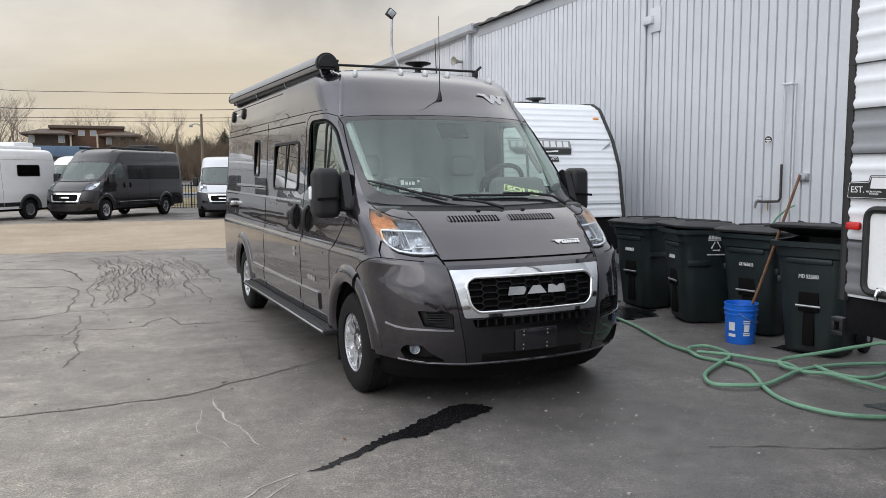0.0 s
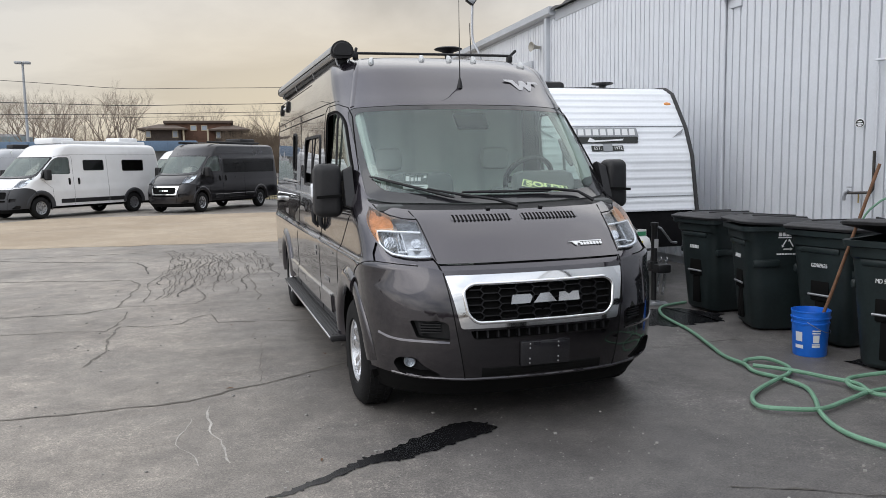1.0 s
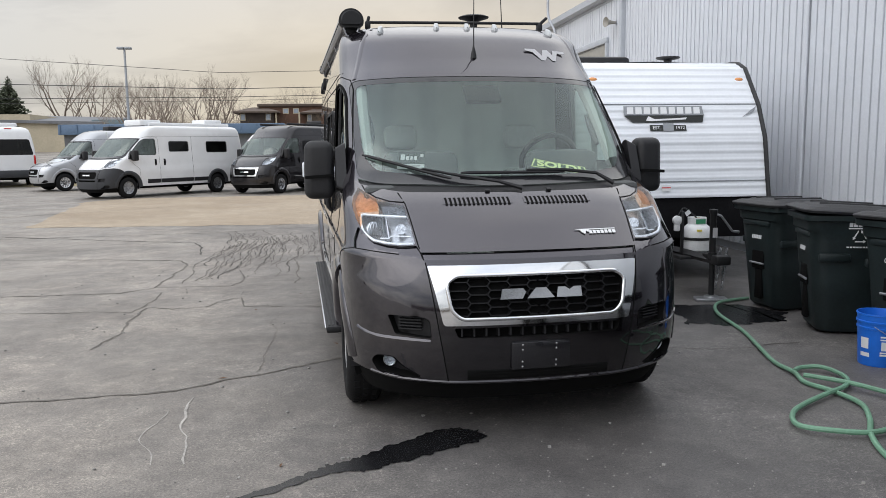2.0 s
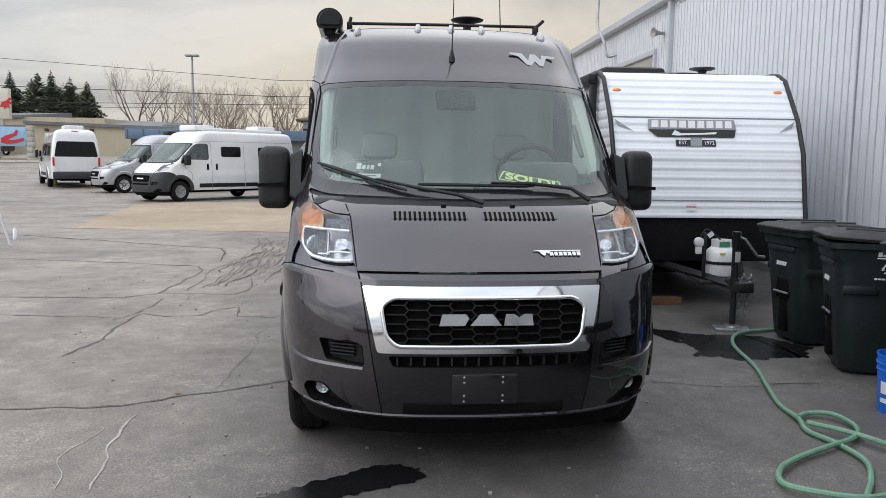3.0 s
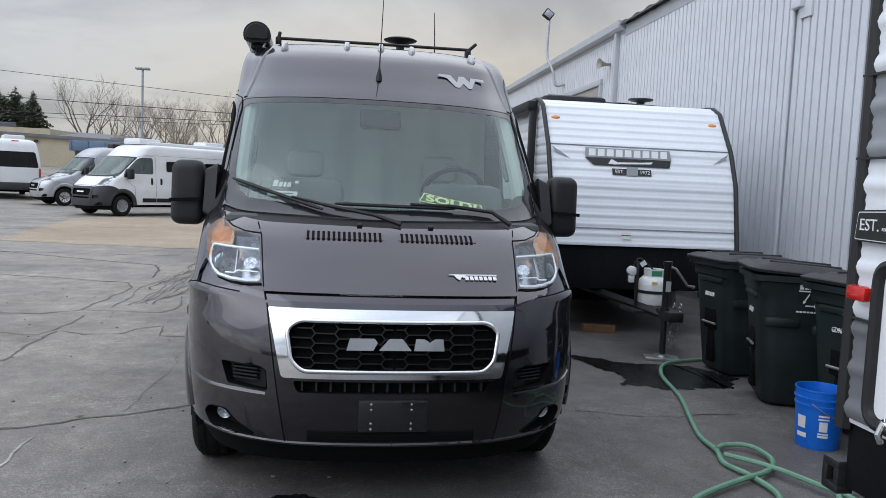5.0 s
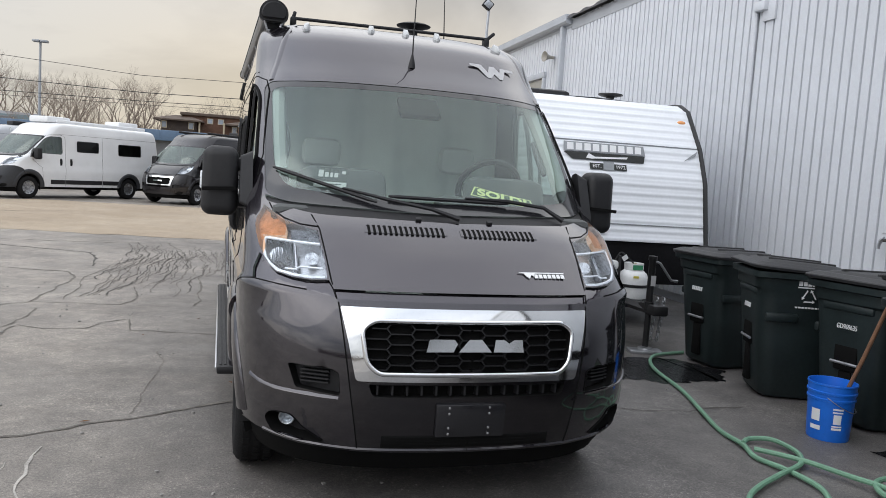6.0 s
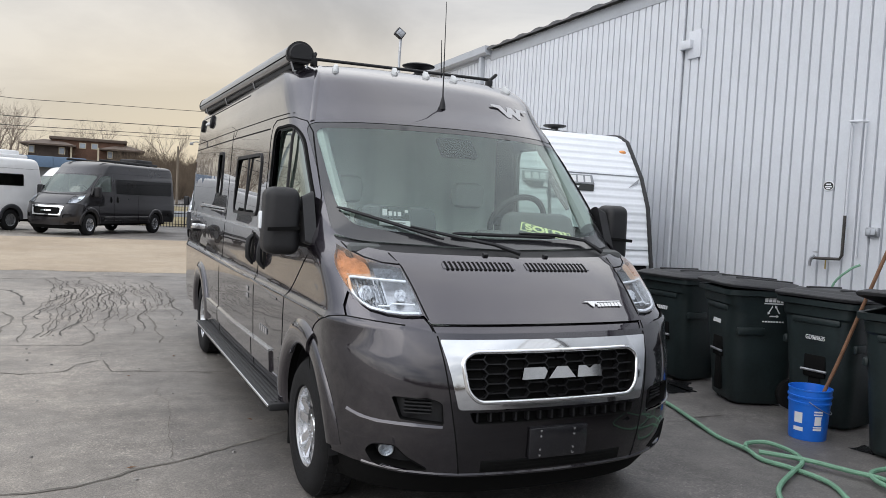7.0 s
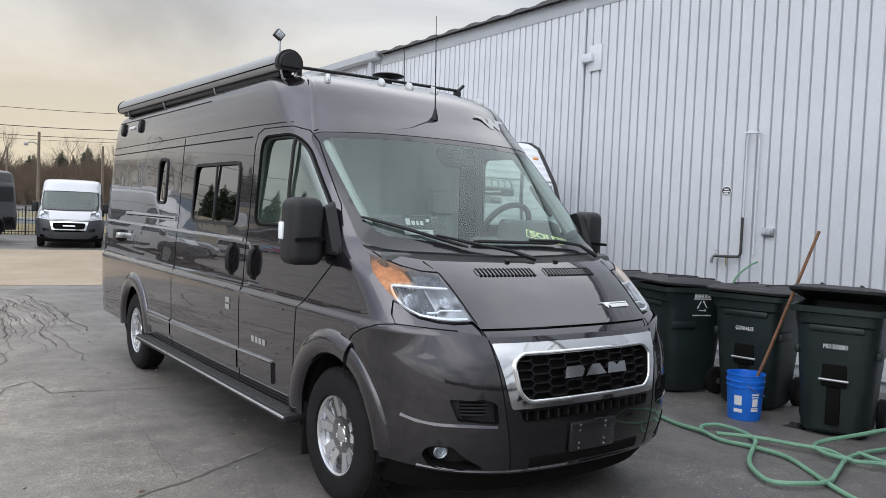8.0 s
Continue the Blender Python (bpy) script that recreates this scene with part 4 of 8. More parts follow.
    for side in (-1, 1):
        b = bmesh.new()
        tube(b, [S.point(*S.fx(x, z), side, -0.055) for x, z in ((0.855, 1.54), (0.858, 1.6), (0.86, 1.7), (0.858, 1.9), (0.85, 2.1))], [0.05, 0.05, 0.046, 0.045, 0.05], 8)
        part("pillar_trim", b, M["pillargrey"], cab)
        if fine:
            b = bmesh.new()
            tube(b, [S.point(*S.fx(x, z), side, -0.115) for x, z in ((0.845, 1.70), (0.835, 1.76), (0.835, 1.84), (0.845, 1.90))], [0.014, 0.02, 0.02, 0.014], 8)
            part("grab_handle", b, M["dash"], cab)
    b = bmesh.new()
    mm = Matrix.Translation((0.46, 1.30, 1.53)) @ Matrix.Rotation(radians(-58), 4, "X")
    tube(b, [(0.19 * math.cos(a), 0.19 * math.sin(a), 0) for a in np.linspace(0, 2 * math.pi, 29)[:-1]], 0.02, 8, closed=True, m=mm)
    box(b, (-0.17, -0.03, -0.02), (0.17, 0.03, 0.0), 0.01, mm)
    box(b, (-0.07, -0.07, -0.04), (0.07, 0.07, 0.02), 0.02, mm)
    part("steering_wheel", b, M["blackp"], cab)
    return halves

# ---- ground ----
def ground_material(name, base, tone, wet=0.5, sealed=False):
    """Old asphalt: aggregate grain, worn pale patches and damp dark ones."""
    m = bpy.data.materials.new(name)
    m.use_nodes = True
    n, l = m.node_tree.nodes, m.node_tree.links
    b = n["Principled BSDF"]
    t = n.new("ShaderNodeTexCoord")

    def noi(scale, detail=5.0, rough=0.55, dist=0.0):
        a = n.new("ShaderNodeTexNoise")
        for k, v in (("Scale", scale), ("Detail", detail), ("Roughness", rough), ("Distortion", dist)):
            a.inputs[k].default_value = v
        l.new(t.outputs["Object"], a.inputs["Vector"])
        return a.outputs[0]

    def ramp(f, stops):
        r = n.new("ShaderNodeValToRGB")
        while len(r.color_ramp.elements) < len(stops):
            r.color_ramp.elements.new(0.5)
        for e, (p, c) in zip(r.color_ramp.elements, stops):
            e.position, e.color = p, (*c, 1)
        l.new(f, r.inputs[0])
        return r.outputs[0]

    def mul(a, c, f=1.0):
        k = n.new("ShaderNodeMix")
        k.data_type, k.blend_type = "RGBA", "MULTIPLY"
        k.inputs[0].default_value = f
        l.new(a, k.inputs[6]), l.new(c, k.inputs[7])
        return k.outputs[2]
    big = ramp(noi(0.33, 6, 0.6, 0.6), [(0.36, base), (0.62, tone)])
    mid = ramp(noi(2.6, 6, 0.65), [(0.3, (0.78, 0.78, 0.785) if sealed else (0.9, 0.9, 0.9)), (0.7, (1.22, 1.22, 1.205) if sealed else (1.1, 1.1, 1.1))])
    fine = ramp(noi(75, 5, 0.8), [(0.32, (0.45, 0.45, 0.45)), (0.68, (1.55, 1.55, 1.55))])
    specks = ramp(noi(45, 2, 0.9), [(0.60, (1, 1, 1)), (0.70, (1.7, 1.68, 1.62))])
    scuff = ramp(noi(7, 8, 0.85, 0.4), [(0.38, (0.80, 0.80, 0.81) if sealed else (0.93, 0.93, 0.93)), (0.53, (1, 1, 1)), (0.66, (1.34, 1.33, 1.31) if sealed else (1.12, 1.12, 1.11))])
    # pale lacy flecks where the surface is worn through, in patches
    lace = ramp(noi(16, 3, 0.6, 1.2), [(0.47, (0, 0, 0)), (0.495, (1, 1, 1)), (0.505, (1, 1, 1)), (0.53, (0, 0, 0))])
    where = ramp(noi(0.9, 4, 0.6, 0.3), [(0.45, (0, 0, 0)), (0.60, (1.0, 0.98, 0.93) if sealed else (0, 0, 0))])
    lacy = mul(lace, where)
    one = n.new("ShaderNodeVectorMath")
    one.operation = "ADD"
    one.inputs[1].default_value = (1, 1, 1)
    soft_ = n.new("ShaderNodeVectorMath")
    soft_.operation = "SCALE"
    soft_.inputs["Scale"].default_value = 0.85
    l.new(lacy, soft_.inputs[0]), l.new(soft_.outputs[0], one.inputs[0])
    col = mul(mul(mul(mul(mul(big, mid), fine), specks), scuff), one.outputs[0])
    if sealed:
        # the newer, darker coat of sealer on the building's side, with a ragged edge
        sp, ad, rg = n.new("ShaderNodeSeparateXYZ"), n.new("ShaderNodeMath"), n.new("ShaderNodeMapRange")
        l.new(t.outputs["Object"], sp.inputs[0])
        ad.operation = "MULTIPLY_ADD"
        l.new(noi(0.7, 6, 0.6), ad.inputs[0])
        ad.inputs[1].default_value = 2.2
        l.new(sp.outputs[0], ad.inputs[2])
        l.new(ad.outputs[0], rg.inputs[0])
        rg.inputs[1].default_value, rg.inputs[2].default_value, rg.inputs[3].default_value, rg.inputs[4].default_value = 1.2, 3.4, 0.0, 1.0
        dk, mk = n.new("ShaderNodeMix"), rg.outputs[0]
        dk.data_type, dk.blend_type = "RGBA", "MULTIPLY"
        l.new(mk, dk.inputs[0]), l.new(col, dk.inputs[6])
        dk.inputs[7].default_value = (0.53, 0.555, 0.61, 1)
        col = dk.outputs[2]
    l.new(col, b.inputs["Base Color"])
    rr = n.new("ShaderNodeMapRange")
    rr.inputs[1].default_value, rr.inputs[2].default_value, rr.inputs[3].default_value, rr.inputs[4].default_value = 0.3, 0.7, wet - 0.13, wet + 0.2
    l.new(noi(0.8, 6, 0.6), rr.inputs[0]), l.new(rr.outputs[0], b.inputs["Roughness"])
    bn = n.new("ShaderNodeBump")
    bn.inputs["Strength"].default_value, bn.inputs["Distance"].default_value = 0.5, 0.006
    l.new(noi(140, 4, 0.7), bn.inputs["Height"]), l.new(bn.outputs[0], b.inputs["Normal"])
    return m


M["asphalt"] = ground_material("old_asphalt", (0.160, 0.144, 0.127), (0.250, 0.224, 0.196), 0.5, True)
M["tan"] = ground_material("tan_gravel_patch", (0.29, 0.23, 0.165), (0.35, 0.285, 0.21), 0.85)
M["wetstain"] = mat("wet_asphalt", (0.009, 0.009, 0.010), 0.16, 0, 0.3, 8, 0.25, 150)
M["crack"] = mat("crack_tar", (0.075, 0.068, 0.061), 0.8, 0, 0.4, 10, 0.3, 100)
M["softcrack"] = mat("filled_crack", (0.14, 0.128, 0.112), 0.85, 0, 0.4, 8, 0.3, 100)
M["palecrack"] = mat("pale_worn_crack", (0.40, 0.38, 0.35), 0.8, 0, 0.3, 12, 0.3, 100)

b = bmesh.new()
xs = [-900, -200, -60, -20] + [-12 + 0.8 * i for i in range(32)] + [20, 60, 200, 900]
ys = [-300, -60, -20] + [-6 + 0.8 * i for i in range(36)] + [26, 32, 38, 42, 46, 50, 54, 58, 62, 66, 70, 75, 80, 85, 90, 200, 900]


def rise(y):
    """The land climbs a little beyond the lot."""
    k = min(max((y - 42) / 45, 0), 1)
    return 1.7 * k * k * (3 - 2 * k)


gv = [[b.verts.new((x, y, rise(y))) for x in xs] for y in ys]
for j in range(len(ys) - 1):
    for i in range(len(xs) - 1):
        b.faces.new((gv[j][i], gv[j][i + 1], gv[j + 1][i + 1], gv[j + 1][i]))
ground = tagged(part("ground", b, M["asphalt"]), "weathered damp grey asphalt of the dealer's lot", "asphalt lot", kind="structure")


def flat_patch(name, pts, material, label, category, z=0.004, jag=0.05, step=0.2, kind="structure", seed=1):
    """A patch that lies on the ground, with an uneven edge."""
    random.seed(seed)
    out = []
    for x, y in dense(pts, step):
        k = noise.noise(Vector((x * 1.7, y * 1.7, seed))) + 0.5 * noise.noise(Vector((x * 5, y * 5, seed))) + 0.45 * noise.noise(Vector((x * 17, y * 17, seed))) + 0.3 * noise.noise(Vector((x * 43, y * 43, seed)))
        out.append((x + jag * k, y + jag * (noise.noise(Vector((y * 1.9, x * 1.9, seed + 5))) + 0.6 * noise.noise(Vector((y * 19, x * 19, seed + 5))) + 0.35 * noise.noise(Vector((y * 47, x * 47, seed + 5))))))
    bm = bmesh.new()
    bm.faces.new([bm.verts.new((x, y, z)) for x, y in out])
    bmesh.ops.triangulate(bm, faces=bm.faces[:])
    return tagged(part(name, bm, material), label, category, kind=kind)


flat_patch("pavement", [(-4.9, 18.3), (7.6, 16.8), (7.6, 28.6), (-5.2, 28.9), (-6.3, 27.2)], M["tan"], "worn tan paved patch in the asphalt lot", "paved patch", jag=0.15, step=0.4)

# ---- the building: ribbed metal siding on a low plinth ----
WALL_X, EAVE = 7.76, 4.88
M["siding"] = mat("white_ribbed_siding", (0.57, 0.59, 0.625), 0.42, 0.0, 0.05, 1.3, 0.0, fine=40)
M["sidingdark"] = mat("grey_trim_metal", (0.40, 0.42, 0.45), 0.45, 0.0, 0.06, 3)
wall = tagged(new("wall_east"), "pale grey vertical ribbed metal siding wall of a low building", "metal wall", kind="structure")


def panel_mesh(width, height, rib):
    """One sheet of siding: flats parted by narrow pressed grooves, every second one deeper."""
    bm = bmesh.new()
    prof = [(0.0, 0.036)]
    n = round(width / rib)
    for k in range(n):
        c = (k + 0.5) * rib + (0.006 if k % 2 else -0.006)
        prof += [(c - 0.017, 0.036), (c - 0.012, 0.031), (c - 0.0095, 0.002), (c + 0.0095, 0.002), (c + 0.012, 0.036), (c + 0.018, 0.040), (c + 0.024, 0.036)]
    prof.append((width, 0.036))
    vs = [[bm.verts.new((-d, y, z)) for y, d in prof] for z in (0, height)]
    for i in range(len(prof) - 1):
        bm.faces.new((vs[0][i + 1], vs[0][i], vs[1][i], vs[1][i + 1]))
    me = bpy.data.meshes.new("siding_panel")
    bm.to_mesh(me)
    bm.free()
    me.materials.append(M["siding"])
    return me


b = bmesh.new()
box(b, (WALL_X + 0.001, -12, 0), (WALL_X + 0.2, 40, EAVE))
part("wall_core", b, M["sidingdark"], wall)
pm = panel_mesh(0.9144, EAVE - 0.12, 0.1524)
for k in range(54):
    shared("siding_panel", pm, pose(WALL_X, -9 + 0.9144 * k, 0.12), wall)
b = bmesh.new()
box(b, (WALL_X - 0.05, -12, EAVE - 0.22), (WALL_X + 0.2, 16.0, EAVE - 0.02), 0.01)
box(b, (WALL_X - 0.05, 16.0, EAVE - 0.16), (WALL_X + 0.2, 40, EAVE - 0.0), 0.01)
tagged(part("trim", b, M["sidingdark"]), "pale metal fascia along the eave", "fascia", kind="structure")
b = bmesh.new()
n = 160
top = [b.verts.new((WALL_X - 0.16, -9 + 25.2 * i / n, EAVE + 0.02 + (0.03 if i % 4 in (1, 2) else 0.0))) for i in range(n + 1)]
back = [b.verts.new((WALL_X + 12, -9 + 25.2 * i / n, EAVE + 1.9 + (0.03 if i % 4 in (1, 2) else 0.0))) for i in range(n + 1)]
bot = [b.verts.new((WALL_X - 0.16, -9 + 25.2 * i / n, EAVE - 0.01)) for i in range(n + 1)]
for i in range(n):
    b.faces.new((top[i], top[i + 1], back[i + 1], back[i])), b.faces.new((bot[i], bot[i + 1], top[i + 1], top[i]))
add(b, [(WALL_X - 0.1, 16.2, EAVE + 0.02), (WALL_X - 0.1, 40, EAVE + 0.02), (WALL_X + 12, 40, EAVE + 1.9), (WALL_X + 12, 16.2, EAVE + 1.9)], [(0, 1, 2, 3)])
M["roofdark"] = mat("dark_roof_sheet", (0.10, 0.10, 0.105), 0.6, 0.2, 0.2, 3)
tagged(part("roof", b, M["roofdark"], flat=True), "dark corrugated metal roof edge", "roof", kind="structure")
b = bmesh.new()
prism(b, [(WALL_X - 0.20, EAVE + 0.08), (WALL_X - 0.20, EAVE - 0.06), (WALL_X - 0.15, EAVE - 0.10), (WALL_X - 0.051, EAVE - 0.10), (WALL_X - 0.051, EAVE + 0.08)], 16.0, 40)
gutter = tagged(part("gutter", b, M["sidingdark"]), "pale metal box gutter along the eave", "gutter", kind="structure")
b = bmesh.new()
box(b, (WALL_X - 0.14, 16.3, 0.1), (WALL_X - 0.03, 16.42, EAVE - 0.1), 0.015)
tagged(part("downspout", b, M["sidingdark"]), "pale metal rainwater downspout on the siding", "downspout", kind="structure")

# ---- the camper van in the middle ----
VAN = pose(2.648, 4.50, 0, 0, 0, 2.0)
van = thing("camper_van", VAN, "dark grey metallic high-roof camper van with chrome grille surround, parked", "camper van")
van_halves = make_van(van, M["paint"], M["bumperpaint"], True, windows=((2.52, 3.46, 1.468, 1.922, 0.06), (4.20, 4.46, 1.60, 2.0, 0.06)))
S = PROMASTER
M["vinylwhite"] = mat("white_vinyl", (0.72, 0.73, 0.74), 0.45, 0, 0.03)
M["awning"] = mat("grey_awning_case", (0.34, 0.345, 0.35), 0.35, 0.5, 0.08, 4)
M["silverstripe"] = mat("bright_trim_strip", (0.62, 0.63, 0.65), 0.22, 0.85, 0.06, 6)
M["tread"] = mat("step_grip", (0.05, 0.05, 0.052), 0.7, 0, 0.3, 30, 0.5, 250)
M["signgreen"] = mat("green_sold_sign", (0.62, 0.68, 0.30), 0.5, 0, 0.05)
M["signfield"] = mat("dark_green_sign_field", (0.035, 0.07, 0.035), 0.5)
M["ink"] = mat("dark_print", (0.02, 0.022, 0.02), 0.5)


def on_skin(x, z, off=0.0, side=None):
    """A frame on the nose of the van: x across, y up along the skin, z outwards."""
    s = 1 if x >= 0 else -1
    p = S.point(*S.fx(abs(x), z), s, off)
    px = S.point(*S.fx(abs(x) + 0.02, z), s, off) - S.point(*S.fx(max(abs(x) - 0.02, 0), z), s, off)
    px = (px * s).normalized()
    pz = (S.point(*S.fx(abs(x), z + 0.02), s, off) - S.point(*S.fx(abs(x), z - 0.02), s, off)).normalized()
    n = px.cross(pz).normalized()
    u = n.cross(px)
    m = Matrix((px, u, n)).transposed().to_4x4()
    m.translation = p
    return m


def plate(name, poly, material, parent, m, thick=0.004, label=""):
    """A flat shape in x and y of the frame m, a little proud of it."""
    b = bmesh.new()
    n = len(poly)
    add(b, [(x, y, 0.0) for x, y in poly] + [(x, y, thick) for x, y in poly],
        [tuple(range(n))[::-1], tuple(range(n, 2 * n))] + [(i, (i + 1) % n, (i + 1) % n + n, i + n) for i in range(n)], m)
    return part(name, b, material, parent, label)


def rect(x0, y0, x1, y1):
    return [(x0, y0), (x1, y0), (x1, y1), (x0, y1)]


# emblem blocks on the grille: plain chrome shapes
m = on_skin(0.0, 0.826, 0.022)
em = thing_part("grille_emblem", van)
for poly in ([(-0.23, -0.028), (-0.215, 0.028), (-0.10, 0.028), (-0.085, 0.008), (-0.105, -0.028)],
             [(-0.08, -0.028), (-0.03, 0.028), (0.03, 0.028), (0.075, -0.028)],
             [(0.085, -0.028), (0.095, 0.028), (0.135, 0.028), (0.16, 0.012), (0.185, 0.028), (0.225, 0.028), (0.23, -0.028)]):
    plate("emblem_block", poly, M["darkchrome"], em, m, 0.014)
# maker's mark on the hood and roof cap: plain shapes
m = on_skin(0.405, 1.125, 0.003)
em = thing_part("hood_emblem", van)
plate("emblem_bar", [(-0.13, 0.018), (0.125, 0.018), (0.125, 0.012), (-0.04, 0.012), (-0.05, -0.006), (-0.06, 0.004), (-0.075, -0.02), (-0.09, -0.006), (-0.1, 0.012)], M["vinylwhite"], em, m)
for i in range(7):
    plate("emblem_block", rect(-0.045 + i * 0.0245, -0.018, -0.027 + i * 0.0245, 0.006), M["vinylwhite"], em, m)
m = on_skin(0.535, 2.278, 0.002) @ Matrix.Diagonal((1.12, 1.2, 1, 1))
plate("roof_emblem", [(-0.14, 0.045), (-0.06, 0.045), (-0.035, -0.015), (-0.005, 0.04), (0.03, 0.04), (0.05, -0.005), (0.07, 0.035), (0.155, 0.03), (0.155, 0.008), (0.095, 0.012), (0.05, -0.06), (0.03, -0.06),
                      (0.008, -0.02), (-0.03, -0.06), (-0.055, -0.055), (-0.09, 0.015), (-0.14, 0.03)], M["roofmark"], van, m, 0.002, "white zigzag decal")
# vents in the hood
for side in (-1, 1):
    hv = thing_part("hood_vent", van)
    b = bmesh.new()
    ribbon(b, S, [S.fx(x, 1.30) for x in np.linspace(0.036, 0.448, 20)], side, 0.062, 0.003, 0.004)
    part("vent_frame", b, M["paint"], hv)
    for i in range(15):
        x = 0.057 + i * 0.0264
        b = bmesh.new()
        ribbon(b, S, [S.fx(x, z) for z in (1.282, 1.292, 1.30, 1.308, 1.318)], side, 0.016, 0.0045, 0.0)
        part("vent_slot", b, M["gap"], hv)
# screen-wash jets
for x in (-0.16, 0.22):
    b = bmesh.new()
    box(b, (-0.015, -0.012, 0.0), (0.015, 0.012, 0.018), 0.005, on_skin(x, 1.352, -0.004))
    part("washer_jet", b, M["blackp"], van)


def wiper(pts_arm, blade):
    w = thing_part("wiper", van)
    b = bmesh.new()
    tube(b, [S.point(*S.fx(abs(x), z), 1 if x >= 0 else -1, o) for x, z, o in pts_arm], [0.016] + [0.011] * (len(pts_arm) - 2) + [0.007], 6)
    part("wiper_arm", b, M["blackp"], w)
    b = bmesh.new()
    (x0, z0), (x1, z1) = blade
    tube(b, [S.point(*S.fx(abs(x0 + (x1 - x0) * k / 12), z0 + (z1 - z0) * k / 12), 1 if x0 + (x1 - x0) * k / 12 >= 0 else -1, 0.016) for k in range(13)], [0.006] + [0.011] * 11 + [0.006], 6)
    part("wiper_blade", b, M["blackp"], w)


wiper([(0.06, 1.358, 0.01), (-0.08, 1.388, 0.025), (-0.30, 1.42, 0.03), (-0.52, 1.468, 0.03)], ((-0.855, 1.565), (-0.355, 1.415)))
wiper([(0.685, 1.372, 0.01), (0.585, 1.425, 0.025), (0.36, 1.448, 0.03), (0.12, 1.452, 0.03)], ((-0.29, 1.449), (0.37, 1.444)))
# sensor housing and papers behind the screen
b = bmesh.new()
box(b, (-0.125, -0.085, -0.05), (0.125, 0.085, -0.006), 0.02, on_skin(-0.018, 2.008, -0.022))
part("sensor_housing", b, M["gap"], van)
card = thing_part("window_card", van)
m = on_skin(-0.575, 1.55, -0.02)
plate("card_sheet", rect(-0.085, -0.03, 0.085, 0.068), M["ink"], card, m, 0.002, "dark card with a pale line of print")
plate("card_strip", rect(-0.085, -0.068, 0.085, -0.031), M["roofmark"], card, m, 0.002, "pale grey strip with fine print")
for x0, x1, y0, y1 in ((-0.068, -0.042, 0.0, 0.045), (-0.034, -0.014, 0.0, 0.03), (-0.006, 0.008, 0.0, 0.03), (0.016, 0.036, 0.0, 0.03), (0.055, 0.075, 0.025, 0.045), (-0.05, 0.06, -0.05, -0.044)):
    plate("card_print", rect(x0, y0, x1, y1), M["roofmark"] if y0 >= 0 else M["ink"], card, m @ Matrix.Translation((0, 0, 0.003)), 0.001)
sold = thing_part("sold_sign", van)
m = on_skin(0.372, 1.503, -0.03) @ Matrix.Rotation(radians(-12), 4, "Z")
strip = [(-0.19, -0.03), (-0.165, 0.038), (0.0, 0.026), (0.175, 0.030), (0.19, -0.026), (0.0, -0.032)]
plate("sign_strip", strip, M["signgreen"], sold, m, 0.002, "yellow-green strip lettered SOLD")
plate("sign_field", [(x * 0.955, y * 0.82) for x, y in strip], M["signfield"], sold, m @ Matrix.Translation((0, 0, 0.0025)), 0.001)
letters("sign_letters", "SOLD!", 0.062, M["signgreen"], sold, m @ Matrix.Translation((0.0, -0.001, 0.005)) @ Matrix.Diagonal((1.75, 1, 1, 1)), depth=0.001, bold=0.0022)
# plate holder with its studs, lower mesh
m = on_skin(0.0, 0.49, 0.004)
ph = thing_part("plate_holder", van)
b = bmesh.new()
box(b, (-0.165, -0.078, -0.01), (0.165, 0.078, 0.012), 0.008, m)
part("holder_panel", b, M["gloss"], ph)
for x in (-0.105, 0.085):
    for y in (-0.06, -0.032, 0.035, 0.062):
        b = bmesh.new()
        lathe(b, [(0.006, 0.0), (0.006, 0.004), (0.0, 0.006)], 10, m @ Matrix.Translation((x, y, 0.011)))
        part("stud", b, M["chrome"], ph)
b = bmesh.new()
for s in (-1, 1):
    ribbon(b, S, [S.fx(x, 0.385) for x in np.linspace(0.001, 0.40, 14)], s, 0.062, 0.002, 0.002)
    for z in (0.375, 0.39, 0.405):
        ribbon(b, S, [S.fx(x, z) for x in np.linspace(0.001, 0.36 - (0.405 - z) * 2, 14)], s, 0.010, 0.004, 0.004)
part("bumper_mesh", b, M["gap"], van)
# roof cap ridges
for s in (-1, 1):
    b = bmesh.new()
    ribbon(b, S, [S.fx(x, z) for x, z in dense([(0.862, 2.092), (0.845, 2.15), (0.825, 2.21), (0.795, 2.32), (0.765, 2.42), (0.73, 2.485), (0.70, 2.51)], 0.03, False)], s, 0.055, 0.006, 0.004, shape=((-0.5, None), (-0.2, 0.9), (0.1, 1.0), (0.5, None)))
    part("roof_ridge", b, M["paint"], van)
